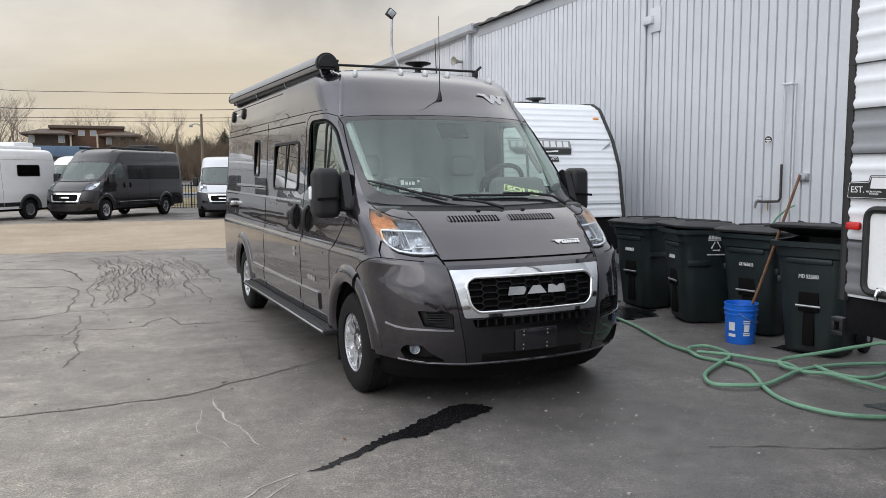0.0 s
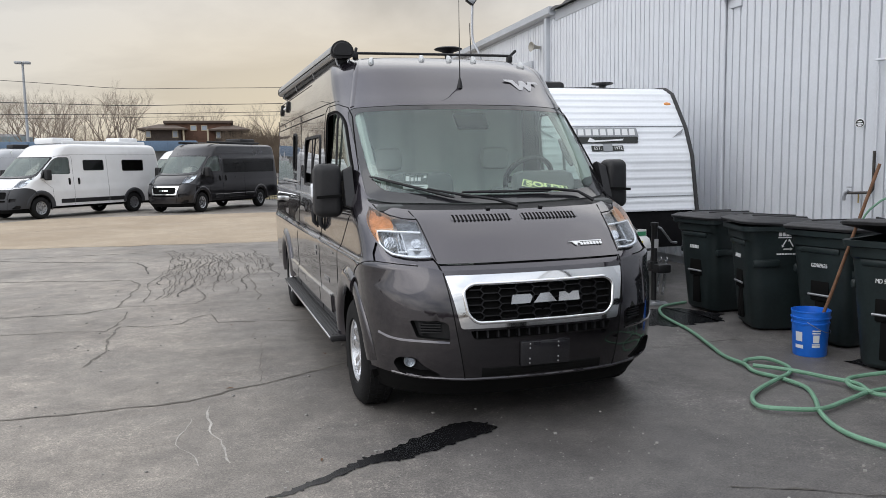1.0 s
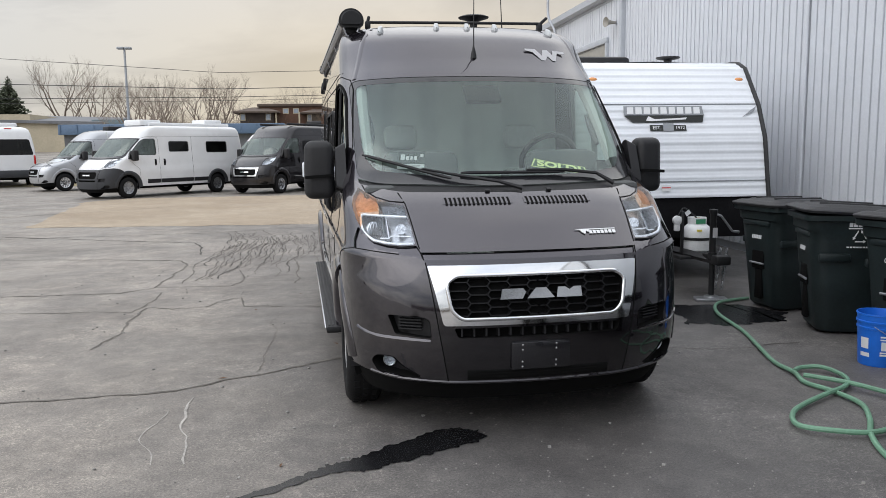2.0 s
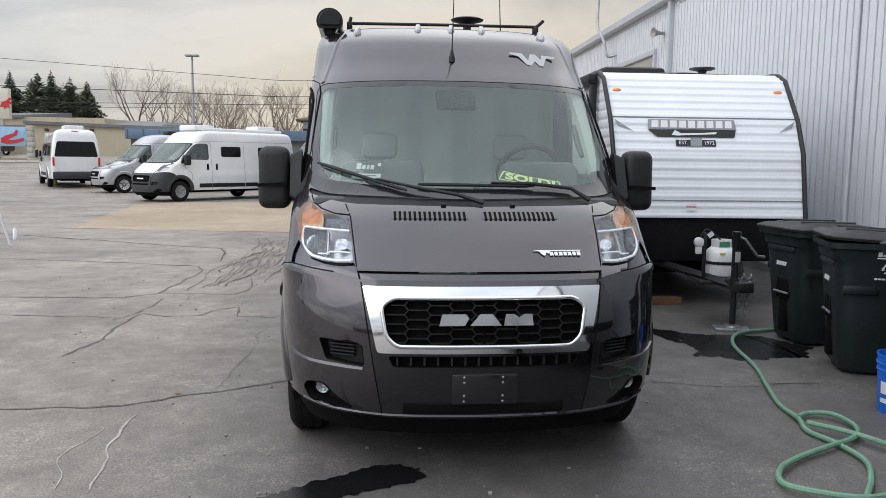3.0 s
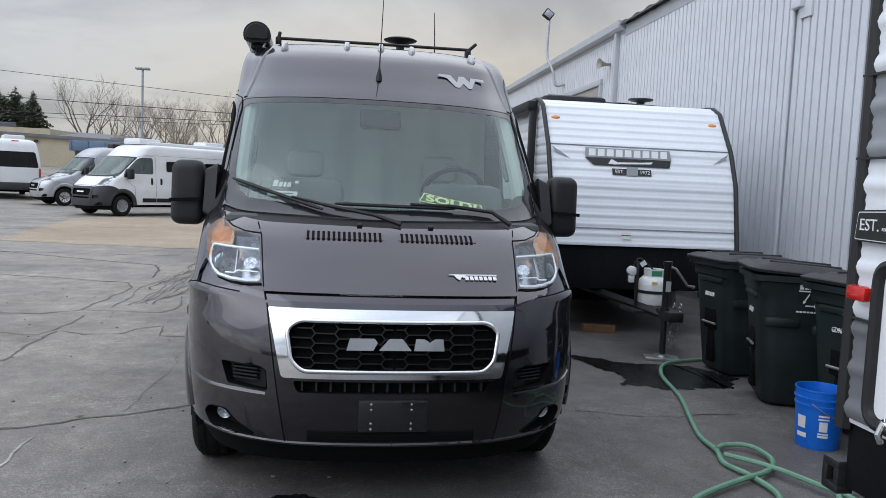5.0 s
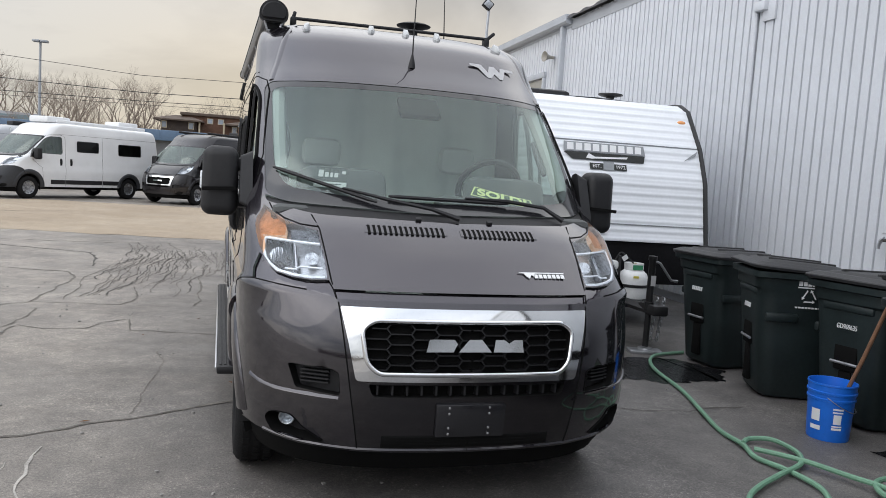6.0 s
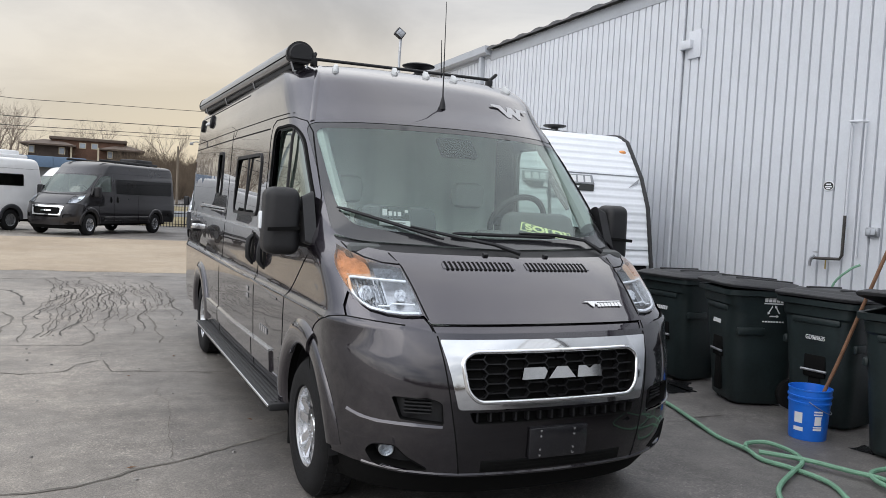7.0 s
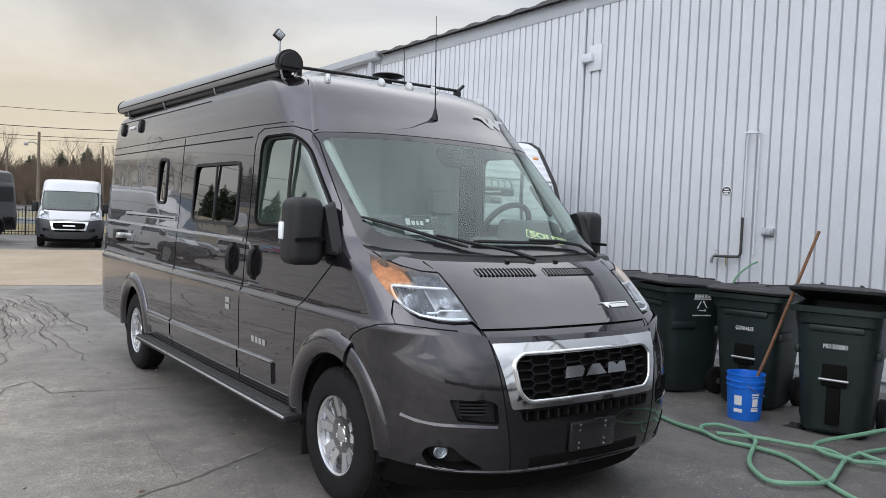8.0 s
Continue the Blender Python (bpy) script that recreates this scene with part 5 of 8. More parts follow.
# clearance lamps on the roof
for x, y in ((-0.635, 1.90), (-0.22, 1.905), (0.012, 1.905), (0.225, 1.905), (0.643, 1.90)):
    lo, hi = 2.3, 2.569
    for _ in range(30):
        mid = (lo + hi) / 2
        q = S.fx(min(abs(x), S.w(mid) * 0.999), mid)[0]
        lo, hi = (mid, hi) if S.at(q, mid).y < y else (lo, mid)
    m = on_skin(x, lo, 0.0)
    cl = thing_part("clearance_lamp", van)
    b = bmesh.new()
    n_ = 14
    foot = [(0.024 * math.cos(6.2832 * k / n_), -0.012 + 0.046 * math.sin(6.2832 * k / n_)) for k in range(n_)]
    add(b, [(px, py, -0.004) for px, py in foot] + [(px * 0.92, py * 0.94, 0.012) for px, py in foot] + [(px * 0.6, 0.012 + py * 0.5, 0.034) for px, py in foot],
        [(k, (k + 1) % n_, (k + 1) % n_ + n_, k + n_) for k in range(n_)] + [(k + n_, (k + 1) % n_ + n_, (k + 1) % n_ + 2 * n_, k + 2 * n_) for k in range(n_)] + [tuple(range(2 * n_, 3 * n_))], m)
    part("lamp_lens", b, M["clearlamp"], cl, "clear roof clearance lamp")
    b = bmesh.new()
    lathe(b, [(0.005, 0.0), (0.005, 0.016), (0.0, 0.018)], 8, m @ Matrix.Translation((0, -0.045, 0)))
    part("lamp_screw", b, M["gap"], cl)
# aerial
ae = thing_part("aerial", van)
base = S.point(*S.fx(0.02, 2.245), -1, 0.0)
b = bmesh.new()
lathe(b, [(0.022, -0.01), (0.02, 0.018), (0.012, 0.05), (0.006, 0.075), (0.0, 0.078)], 12, Matrix.Translation(base))
part("aerial_foot", b, M["blackp"], ae)
b = bmesh.new()
tube(b, [base + Vector((0, 0, 0.06)), base + Vector((0.01, 0.03, 0.35)), base + Vector((0.02, 0.06, 0.70))], [0.005, 0.0035, 0.002], 6)
part("aerial_rod", b, M["blackp"], ae)

# ---- awning, rack and fittings on the van ----
aw = thing_part("awning", van)
b = bmesh.new()
prof = [(0.089 * math.cos(a), 0.087 * math.sin(a)) for a in np.linspace(-0.38, math.pi + 0.38, 20)] + [(-0.066, -0.046), (0.06, -0.046)]
AW = Matrix.Translation((-0.838, 2.1, 2.566)) @ Matrix.Rotation(radians(0.42), 4, "X") @ Matrix.Rotation(radians(0.5), 4, "Z")
prism(b, prof, 0.0, 3.96, AW)
part("awning_case", b, M["awning"], aw)
for y0, y1 in ((-0.075, 0.005), (3.955, 4.01)):
    b = bmesh.new()
    prism(b, [(x * 1.05, z * 1.05) for x, z in prof], y0, y1, AW)
    bmesh.ops.bevel(b, geom=[e for e in b.edges if abs((AW.inverted() @ e.verts[0].co).y - (AW.inverted() @ e.verts[1].co).y) < 1e-4], offset=0.022, segments=3, affect="EDGES")
    part("awning_end_cap", b, M["blackp"], aw, "black plastic end cap")
for y in (-0.03, 1.2, 2.5, 3.7):
    b = bmesh.new()
    tube(b, [AW @ Vector(q) for q in ((-0.06, y, -0.035), (-0.04, y, -0.105), (0.03, y, -0.115), (0.06, y, -0.04))], 0.008, 6)
    part("awning_bracket", b, M["steel"], aw, "bright metal bracket")
b = bmesh.new()
box(b, (-0.045, 0.02, -0.085), (0.05, 3.9, -0.044), 0.008, AW)
part("awning_rail", b, M["blackp"], aw)
b = bmesh.new()
box(b, (-0.0915, 0.0, -0.014), (-0.080, 3.95, -0.004), 0.003, AW)
part("awning_groove", b, M["gap"], aw)
rack = thing_part("roof_rack", van)
for y in (2.22, 4.9):
    b = bmesh.new()
    tube(b, [(-0.70, y, 2.582), (0.0, y, 2.590), (0.70, y, 2.594)], 0.0115, 8)
    part("rack_bar", b, M["blackp"], rack)
    for x in (-0.70, 0.68):
        b = bmesh.new()
        box(b, (-0.02, -0.03, -0.06), (0.02, 0.03, 0.0), 0.008, Matrix.Translation((x, y, 2.59)))
        box(b, (-0.012, -0.014, -0.015), (0.012, 0.014, 0.085 if x > 0 else 0.045), 0.008, Matrix.Translation((x, y, 2.585)) @ Matrix.Rotation(radians(48 if x > 0 else 14), 4, "Y"))
        part("rack_foot", b, M["blackp"], rack)
dome = thing_part("tv_aerial", van)
b = bmesh.new()
lathe(b, [(0.045, 2.54), (0.03, 2.60), (0.032, 2.635), (0.06, 2.652), (0.122, 2.670), (0.128, 2.678), (0.10, 2.690), (0.05, 2.697), (0.0, 2.698)], 28, Matrix.Translation((0.20, 2.49, 0)))
part("tv_aerial_disc", b, M["blackp"], dome)
b = bmesh.new()
tube(b, [(0.505, 2.72, 2.555), (0.50, 2.72, 2.66), (0.487, 2.72, 2.955)], [0.012, 0.005, 0.003], 6)
part("radio_whip", b, M["blackp"], dome)
# running board
rb = thing_part("running_board", van)
b = bmesh.new()
box(b, (-1.112, 1.36, 0.345), (-0.90, 4.60, 0.392), 0.012)
part("board", b, M["blackp"], rb)
for x in np.linspace(-1.09, -0.93, 7):
    b = bmesh.new()
    box(b, (x - 0.006, 1.40, 0.390), (x + 0.006, 4.56, 0.397))
    part("board_grip", b, M["tread"], rb)
b = bmesh.new()
box(b, (-1.123, 1.37, 0.372), (-1.110, 4.59, 0.388), 0.004)
part("board_edge", b, M["silverstripe"], rb, "bright metal edge strip")
for y in (1.7, 3.0, 4.3):
    b = bmesh.new()
    box(b, (-1.0, y, 0.30), (-0.7, y + 0.08, 0.36), 0.01)
    part("board_bracket", b, M["blackp"], rb)
for s in (-1, 1):
    b = bmesh.new()
    box(b, (min(s * 0.74, s * 0.99), 1.375, 0.14), (max(s * 0.74, s * 0.99), 1.395, 0.46), 0.006)
    part("mud_flap", b, M["rubber"], van)
# bright strips and creases along the near flank
for line, w, r, mt, nm in (
        ([(2.36, 1.375), (3.8, 1.385), (6.40, 1.40)], 0.026, 0.006, "silverstripe", "waist_strip"),
        ([(3.86, 1.475), (5.50, 1.49)], 0.045, 0.010, "silverstripe", "door_rail"),
        ([(1.60, 0.985), (2.6, 1.03), (6.38, 1.07)], 0.014, 0.004, "paint", "body_crease"),
        ([(2.36, 2.085), (6.30, 2.10)], 0.012, 0.002, "gap", "door_top_gap"),
        ([(3.3, 2.42), (6.1, 2.43)], 0.010, 0.002, "gap", "roof_seam"),
        ([(4.45, 0.60), (1.74, 0.64)], 0.012, 0.018, "silverstripe", "moulding_strip")):
    b = bmesh.new()
    ribbon(b, S, [S.fy(y, z) for y, z in dense(line, 0.1, False)], -1, w, r, 0.004)
    part(nm, b, M[mt], van)
b = bmesh.new()
ribbon(b, S, [S.fy(y, 1.477) for y in np.linspace(3.9, 5.46, 14)], -1, 0.012, 0.012, 0.0)
part("door_rail_slot", b, M["gap"], van)
# window bars and rubber edges
b = bmesh.new()
ribbon(b, S, [S.fy(2.98, z) for z in np.linspace(1.488, 1.902, 8)], -1, 0.022, 0.008, 0.004)
part("window_divider", b, M["blackp"], van)
for (y0, y1, z0, z1, r) in ((2.52, 3.46, 1.468, 1.922, 0.06), (4.20, 4.46, 1.60, 2.0, 0.06)):
    b = bmesh.new()
    ribbon(b, S, S.flank(rounded([(y0, z0), (y1, z0), (y1, z1), (y0, z1)], r + 0.02), 0, 0.06), -1, 0.011, 0.010, 0.004, closed=True)
    part("window_seal", b, M["blackp"], van)
for s in (-1, 1):
    b = bmesh.new()
    ribbon(b, S, [S.fy(y, z) for y, z in dense([(1.70, 2.05), (1.72, 1.75), (1.71, 1.51)], 0.06, False)], s, 0.03, 0.002, 0.012)
    part("door_glass_bar", b, M["blackp"], van)
    b = bmesh.new()
    ribbon(b, S, S.flank(rounded([(2.18, 2.075), (1.72, 2.07), (1.55, 1.99), (1.17, 1.62), (1.14, 1.50), (2.20, 1.485)], [0.10, 0.10, 0.12, 0.03, 0.03, 0.10]), 0, 0.06), s, 0.018, 0.008, 0.004, closed=True)
    part("door_window_seal", b, M["gap"], van)
# speakers, lamp, hook-up box and badges on the near flank
for y in (5.25, 5.90):
    b = bmesh.new()
    p, p2 = S.point(*S.fy(y, 2.355), -1, 0.0), S.point(*S.fy(y, 2.355), -1, 0.1)
    mm = Matrix.Translation(p) @ (p2 - p).to_track_quat("Z", "Y").to_matrix().to_4x4()
    lathe(b, [(0.04, -0.01), (0.04, 0.018), (0.032, 0.026), (0.0, 0.022)], 20, mm @ Matrix.Diagonal((1, 1.7, 1, 1)))
    part("outdoor_speaker", b, M["blackp"], van)
b = bmesh.new()
box(b, (-0.95, 5.48, 2.34), (-0.88, 5.66, 2.37), 0.012)
part("porch_lamp", b, M["whiteplastic"], van)
b = bmesh.new()
box(b, (-1.06, 5.60, 1.20), (-0.98, 5.78, 1.32), 0.015)
part("hookup_box", b, M["blackp"], van)
b = bmesh.new()
box(b, (-1.075, 5.50, 1.235), (-0.98, 5.60, 1.29), 0.012)
part("hookup_cap", b, M["chrome"], van)
for y, z, w, h in ((2.50, 0.93, 0.075, 0.10), (1.95, 0.735, 0.24, 0.05)):
    p, p2 = S.point(*S.fy(y, z), -1, 0.0), S.point(*S.fy(y, z), -1, 0.1)
    n = (p2 - p).normalized()
    m = Matrix((Vector((0, -1, 0)), n.cross(Vector((0, -1, 0))), n)).transposed().to_4x4()
    m.translation = p + n * 0.002
    bd = thing_part("badge", van)
    for i in range(4 if w > 0.1 else 2):
        k = 4 if w > 0.1 else 2
        if w > 0.1:
            plate("badge_bar", rect(-w / 2 + w * i / k, -h / 2 + 0.01, -w / 2 + w * (i + 0.75) / k, h / 2), M["silverstripe"], bd, m)
        else:
            plate("badge_bar", rect(-w / 2, -h / 2 + h * i / k, w / 2, -h / 2 + h * (i + 0.7) / k), M["silverstripe"], bd, m)

# ---- trailer behind the van: white ribbed nose, gas bottle on its tongue ----
M["aluwhite"] = mat("white_corrugated_aluminium", (0.74, 0.765, 0.80), 0.34, 0, 0.04, 2.2, fine=30)
M["alugrey"] = mat("grey_corrugated_aluminium", (0.26, 0.275, 0.29), 0.38, 0, 0.06, 2.2, fine=30)
M["aludark"] = mat("dark_grey_corrugated_aluminium", (0.15, 0.155, 0.165), 0.4, 0, 0.06, 2.2, fine=30)
M["trimblack"] = mat("black_corner_trim", (0.015, 0.015, 0.016), 0.45, 0, 0.15, 8)
M["underside"] = mat("black_trailer_underside", (0.008, 0.008, 0.009), 0.9, 0, 0.3, 4, spec=0.12)
M["wood"] = mat("weathered_timber", (0.16, 0.085, 0.045), 0.8, 0, 0.3, 9, 0.4, 60)
M["stick"] = mat("worn_broom_handle", (0.20, 0.105, 0.06), 0.7, 0, 0.25, 14, 0.3, 80)
M["bottle"] = mat("white_gas_bottle_paint", (0.72, 0.73, 0.73), 0.35, 0, 0.06, 9)
M["brass"] = mat("brass_fitting", (0.45, 0.33, 0.12), 0.35, 0.9, 0.1, 20)


def waves(pts, pitch, depth):
    """Points along a profile of (y, z), with the shallow ribs of siding pressed in: the wave runs across the profile."""
    out, run = [], 0.0
    for (y0, z0), (y1, z1) in zip(pts, pts[1:]):
        ln = math.hypot(y1 - y0, z1 - z0)
        k = max(2, int(ln / (pitch / 8)))
        ny, nz = -(z1 - z0) / ln, (y1 - y0) / ln
        for i in range(k):
            s = run + ln * i / k
            ph = (s % pitch) / pitch
            d = depth * (math.sin(ph * math.pi * 2) if ph < 0.5 else 0.25 * math.sin(ph * math.pi * 4))
            out.append((y0 + (y1 - y0) * i / k + ny * d, z0 + (z1 - z0) * i / k + nz * d))
        run += ln
    return out + [pts[-1]]


TR = thing("travel_trailer", pose(5.66, 9.31, 0), "white ribbed aluminium travel trailer with black edge trim", "travel trailer")
HW = 1.07
nose = [(-0.19, 1.0), (-0.06, 1.70), (0.11, 2.08), (0.45, 2.545), (0.62, 2.625), (0.80, 2.645)]
b = bmesh.new()
pr = waves(nose, 0.105, 0.008)
va = [[b.verts.new((x, y, z)) for y, z in pr] for x in (-HW + 0.02, HW - 0.02)]
for i in range(len(pr) - 1):
    b.faces.new((va[0][i], va[1][i], va[1][i + 1], va[0][i + 1]))
part("nose_siding", b, M["aluwhite"], TR, sharp=80)
for s in (-1, 1):
    b = bmesh.new()
    sp = waves([(0.0, 1.0), (0.0, 2.66)], 0.105, 0.010)
    cols = []
    for d, z in sp:
        yf = np.interp(z, [p[1] for p in nose], [p[0] for p in nose]) if z < 2.635 else 0.80
        cols.append([b.verts.new((s * (HW - abs(d)), yf + 0.02, z)), b.verts.new((s * (HW - abs(d)), 6.4, z))])
    for c0, c1 in zip(cols, cols[1:]):
        b.faces.new((c0[0], c0[1], c1[1], c1[0]) if s < 0 else (c0[0], c1[0], c1[1], c0[1]))
    part("side_siding", b, M["aluwhite"], TR, sharp=80)
    b = bmesh.new()
    tube(b, [(s * HW, y - 0.012, z) for y, z in dense([(-0.195, 0.97)] + nose + [(6.3, 2.64)], 0.12, False)], 0.027, 8)
    part("edge_trim", b, M["trimblack"], TR, "black edge trim")
b = bmesh.new()
add(b, [(-HW, 0.78, 2.64), (HW, 0.78, 2.64), (HW, 6.4, 2.64), (-HW, 6.4, 2.64), (0, 0.78, 2.67), (0, 6.4, 2.67)], [(0, 4, 5, 3), (4, 1, 2, 5)])
part("trailer_roof", b, M["whiteplastic"], TR)
b = bmesh.new()
box(b, (-HW + 0.03, 6.3, 0.6), (HW - 0.03, 6.38, 2.62))
part("rear_wall", b, M["aluwhite"], TR)
b = bmesh.new()
box(b, (-HW + 0.02, -0.16, 0.52), (HW - 0.02, 6.3, 0.995), 0.02)
box(b, (-HW + 0.25, 0.9, 0.24), (HW - 0.25, 6.2, 0.52), 0.02)
part("underbelly", b, M["underside"], TR)
for s in (-1, 1):
    for y in (3.6, 4.45):
        b = bmesh.new()
        lathe(b, [(0.16, -0.09), (0.30, -0.10), (0.335, -0.07), (0.335, 0.07), (0.30, 0.10), (0.16, 0.09)], 24, Matrix.Translation((s * 0.92, y, 0.335)) @ Matrix.Rotation(radians(90), 4, "Y"), close=True)
        part("trailer_tyre", b, M["rubber"], TR)
        b = bmesh.new()
        lathe(b, [(0.17, -0.06), (0.17, 0.05), (0.05, 0.06), (0.0, 0.06)], 20, Matrix.Translation((s * 0.92, y, 0.335)) @ Matrix.Rotation(radians(90), 4, "Y"))
        part("trailer_rim", b, M["steel"], TR)
# seams, marker lamps and plain maker's panel on the nose
def nose_face(z0, lean, y0):
    """A frame on the leaning nose: x across, y up the slope with heights kept, z outwards."""
    return Matrix.Translation((0, y0, z0)) @ Matrix.Rotation(radians(90 - lean), 4, "X") @ Matrix.Translation((0, -z0, 0.016))


face, lowface = nose_face(2.0, 23.0, 0.075), nose_face(1.11, 10.5, -0.17)
for z, yy in ((1.19, -0.155), (2.10, 0.125)):
    b = bmesh.new()
    box(b, (-HW + 0.03, yy - 0.013, z - 0.004), (HW - 0.03, yy, z + 0.004))
    part("siding_seam", b, M["alugrey"], TR)
slope = Matrix.Translation((0, 0.352, 2.41)) @ Matrix.Rotation(radians(36), 4, "X").inverted()
for x in (-0.94, 0.94):
    b = bmesh.new()
    bb = bmesh.new()
    bmesh.ops.create_uvsphere(bb, u_segments=14, v_segments=8, radius=1.0)
    for v in bb.verts:
        v.co = Vector((x + v.co.x * 0.055, v.co.y * 0.022, v.co.z * 0.026))
    merge(b, bb, slope)
    part("marker_lamp", b, M["amber"], TR, "amber marker lamp")
sign = thing_part("maker_panel", TR)
plate("panel_grey", [(-0.66, 1.96), (-0.65, 2.075), (0.33, 2.075), (0.34, 1.955)], M["alugrey"], sign, face, 0.003)
plate("panel_black", [(-0.66, 1.95), (0.335, 1.95), (0.31, 1.865), (-0.56, 1.865)], M["ink"], sign, face, 0.003)
for i in range(9):
    x = -0.62 + i * 0.104
    plate("panel_block", [(x, 1.975), (x + 0.01, 2.06), (x + 0.085, 2.06), (x + 0.08, 1.975)], M["vinylwhite"], sign, face @ Matrix.Translation((0, 0, 0.003)), 0.002)
plate("panel_stroke", [(-0.40, 1.885), (-0.36, 1.945), (-0.29, 1.905), (-0.02, 1.915), (0.12, 1.925), (0.10, 1.90), (-0.25, 1.885), (-0.33, 1.878)], M["vinylwhite"], sign, face @ Matrix.Translation((0, 0, 0.003)), 0.002)
plate("year_plate", rect(-0.36, 1.755, 0.09, 1.83), M["ink"], sign, face, 0.003)
plate("year_mark", [(-0.20, 1.75), (-0.19, 1.855), (-0.06, 1.855), (-0.07, 1.75)], M["alugrey"], sign, face @ Matrix.Translation((0, 0, 0.003)), 0.002)
for x, t_ in ((-0.275, "EST."), (0.015, "1972")):
    letters("year_letters", t_, 0.06, M["vinylwhite"], sign, face @ Matrix.Translation((x, 1.793, 0.004)), depth=0.001)
plate("warning_label", rect(-0.27, 1.075, -0.16, 1.15), M["vinylwhite"], TR, lowface, 0.002)
plate("warning_stripe", rect(-0.27, 1.11, -0.16, 1.122), M["red"], TR, lowface @ Matrix.Translation((0, 0, 0.002)), 0.002)
for s in (-1, 1):
    plate("swoosh", [(s * 1.03, 2.07), (s * 0.99, 2.0), (s * 0.83, 1.93), (s * 0.94, 2.01)][::s], M["alugrey"], TR, face, 0.003)
# roof fittings
b = bmesh.new()
lathe(b, [(0.05, 2.64), (0.05, 2.71), (0.13, 2.725), (0.155, 2.735), (0.15, 2.75), (0.0, 2.76)], 24, Matrix.Translation((0.30, 1.0, 0)))
part("roof_vent", b, M["blackp"], TR)
b = bmesh.new()
box(b, (-0.62, 2.2, 2.655), (0.28, 3.0, 2.90), 0.07)
part("air_conditioner", b, M["blackp"], TR)
# near-side awning arm and tongue
b = bmesh.new()
box(b, (-HW - 0.10, 0.62, 1.10), (-HW - 0.02, 0.72, 2.52), 0.02)
box(b, (-HW - 0.14, 0.60, 2.50), (-HW - 0.02, 5.6, 2.62), 0.03)
part("trailer_awning", b, M["blackp"], TR)
for s in (-1, 1):
    b = bmesh.new()
    tube(b, [(s * 0.55, 0.3, 0.50), (s * 0.05 - 0.13, -1.22, 0.42)], 0.045, 4)
    part("tongue_beam", b, M["trimblack"], TR)
b = bmesh.new()
box(b, (-0.22, -1.45, 0.38), (-0.06, -1.12, 0.48), 0.02)
part("coupler", b, M["trimblack"], TR)
b = bmesh.new()
box(b, (-0.40, -0.98, 0.385), (0.12, -0.62, 0.425), 0.01)
part("bottle_tray", b, M["trimblack"], TR)
gb = tagged(new("gas_bottle"), "white propane bottle with green valve cover strapped to the trailer tongue", "gas bottle")
gb.matrix_basis = pose(5.54, 8.52, 0.425)
b = bmesh.new()
lathe(b, [(0.11, 0.0), (0.115, 0.03), (0.15, 0.04), (0.155, 0.09), (0.155, 0.23), (0.14, 0.29), (0.10, 0.325), (0.05, 0.335), (0.0, 0.335)], 28)
part("bottle_tank", b, M["bottle"], gb)
b = bmesh.new()
lathe(b, [(0.098, 0.315), (0.10, 0.40), (0.094, 0.40), (0.092, 0.315)], 28, close=True)
part("bottle_collar", b, M["bottle"], gb)
b = bmesh.new()
lathe(b, [(0.02, 0.33), (0.02, 0.375), (0.03, 0.38), (0.03, 0.395), (0.0, 0.395)], 12)
part("bottle_valve", b, M["brass"], gb)
b = bmesh.new()
lathe(b, [(0.157, 0.155), (0.160, 0.155), (0.160, 0.185), (0.157, 0.185)], 28, close=True)
part("bottle_strap", b, M["trimblack"], gb)
plate("bottle_label", rect(-0.075, 0.255, -0.015, 0.278), mat("yellow_label", (0.7, 0.6, 0.1), 0.5), gb, Matrix(((1, 0, 0, 0), (0, 0, -1, -0.150), (0, 1, 0, 0), (0, 0, 0, 1))), 0.003)
plate("bottle_tag", rect(-0.06, 0.335, 0.05, 0.385), mat("green_tag", (0.05, 0.25, 0.13), 0.5), gb, Matrix(((1, 0, 0, 0), (0, 0, -1, -0.097), (0, 1, 0, 0), (0, 0, 0, 1))), 0.004)
b = bmesh.new()
box(b, (-0.33, -0.86, 0.42), (-0.30, -0.82, 0.90), 0.008)
part("bottle_frame", b, M["trimblack"], TR)
rg_ = thing_part("gas_regulator", TR)
b = bmesh.new()
lathe(b, [(0.045, -0.03), (0.05, -0.02), (0.05, 0.02), (0.03, 0.03), (0.0, 0.03)], 16, Matrix.Translation((-0.37, -0.83, 0.80)) @ Matrix.Rotation(radians(90), 4, "X"))
box(b, (-0.40, -0.85, 0.68), (-0.34, -0.80, 0.77), 0.012)
part("regulator_body", b, M["bottle"], rg_)
b = bmesh.new()
tube(b, spline([(-0.36, -0.83, 0.84), (-0.31, -0.84, 0.93), (-0.24, -0.83, 0.90), (-0.14, -0.82, 0.82)]), 0.008, 6)
part("gas_hose", b, M["trimblack"], rg_)
plate("tag", rect(-0.03, -0.025, 0.03, 0.025), M["vinylwhite"], rg_, Matrix.Translation((-0.265, -0.86, 0.88)) @ Matrix.Rotation(radians(90), 4, "X") @ Matrix.Rotation(radians(35), 4, "Z"), 0.002)
jk = tagged(new("tongue_jack"), "black tongue jack post with crank, standing on a grey pad", "trailer jack")
jk.matrix_basis = pose(5.47, 8.02, 0)
b = bmesh.new()
lathe(b, [(0.03, 0.05), (0.03, 0.42), (0.046, 0.42), (0.046, 0.50), (0.034, 0.50), (0.034, 0.90), (0.042, 0.91), (0.042, 0.95), (0.0, 0.955)], 14)
part("jack_post", b, M["trimblack"], jk)
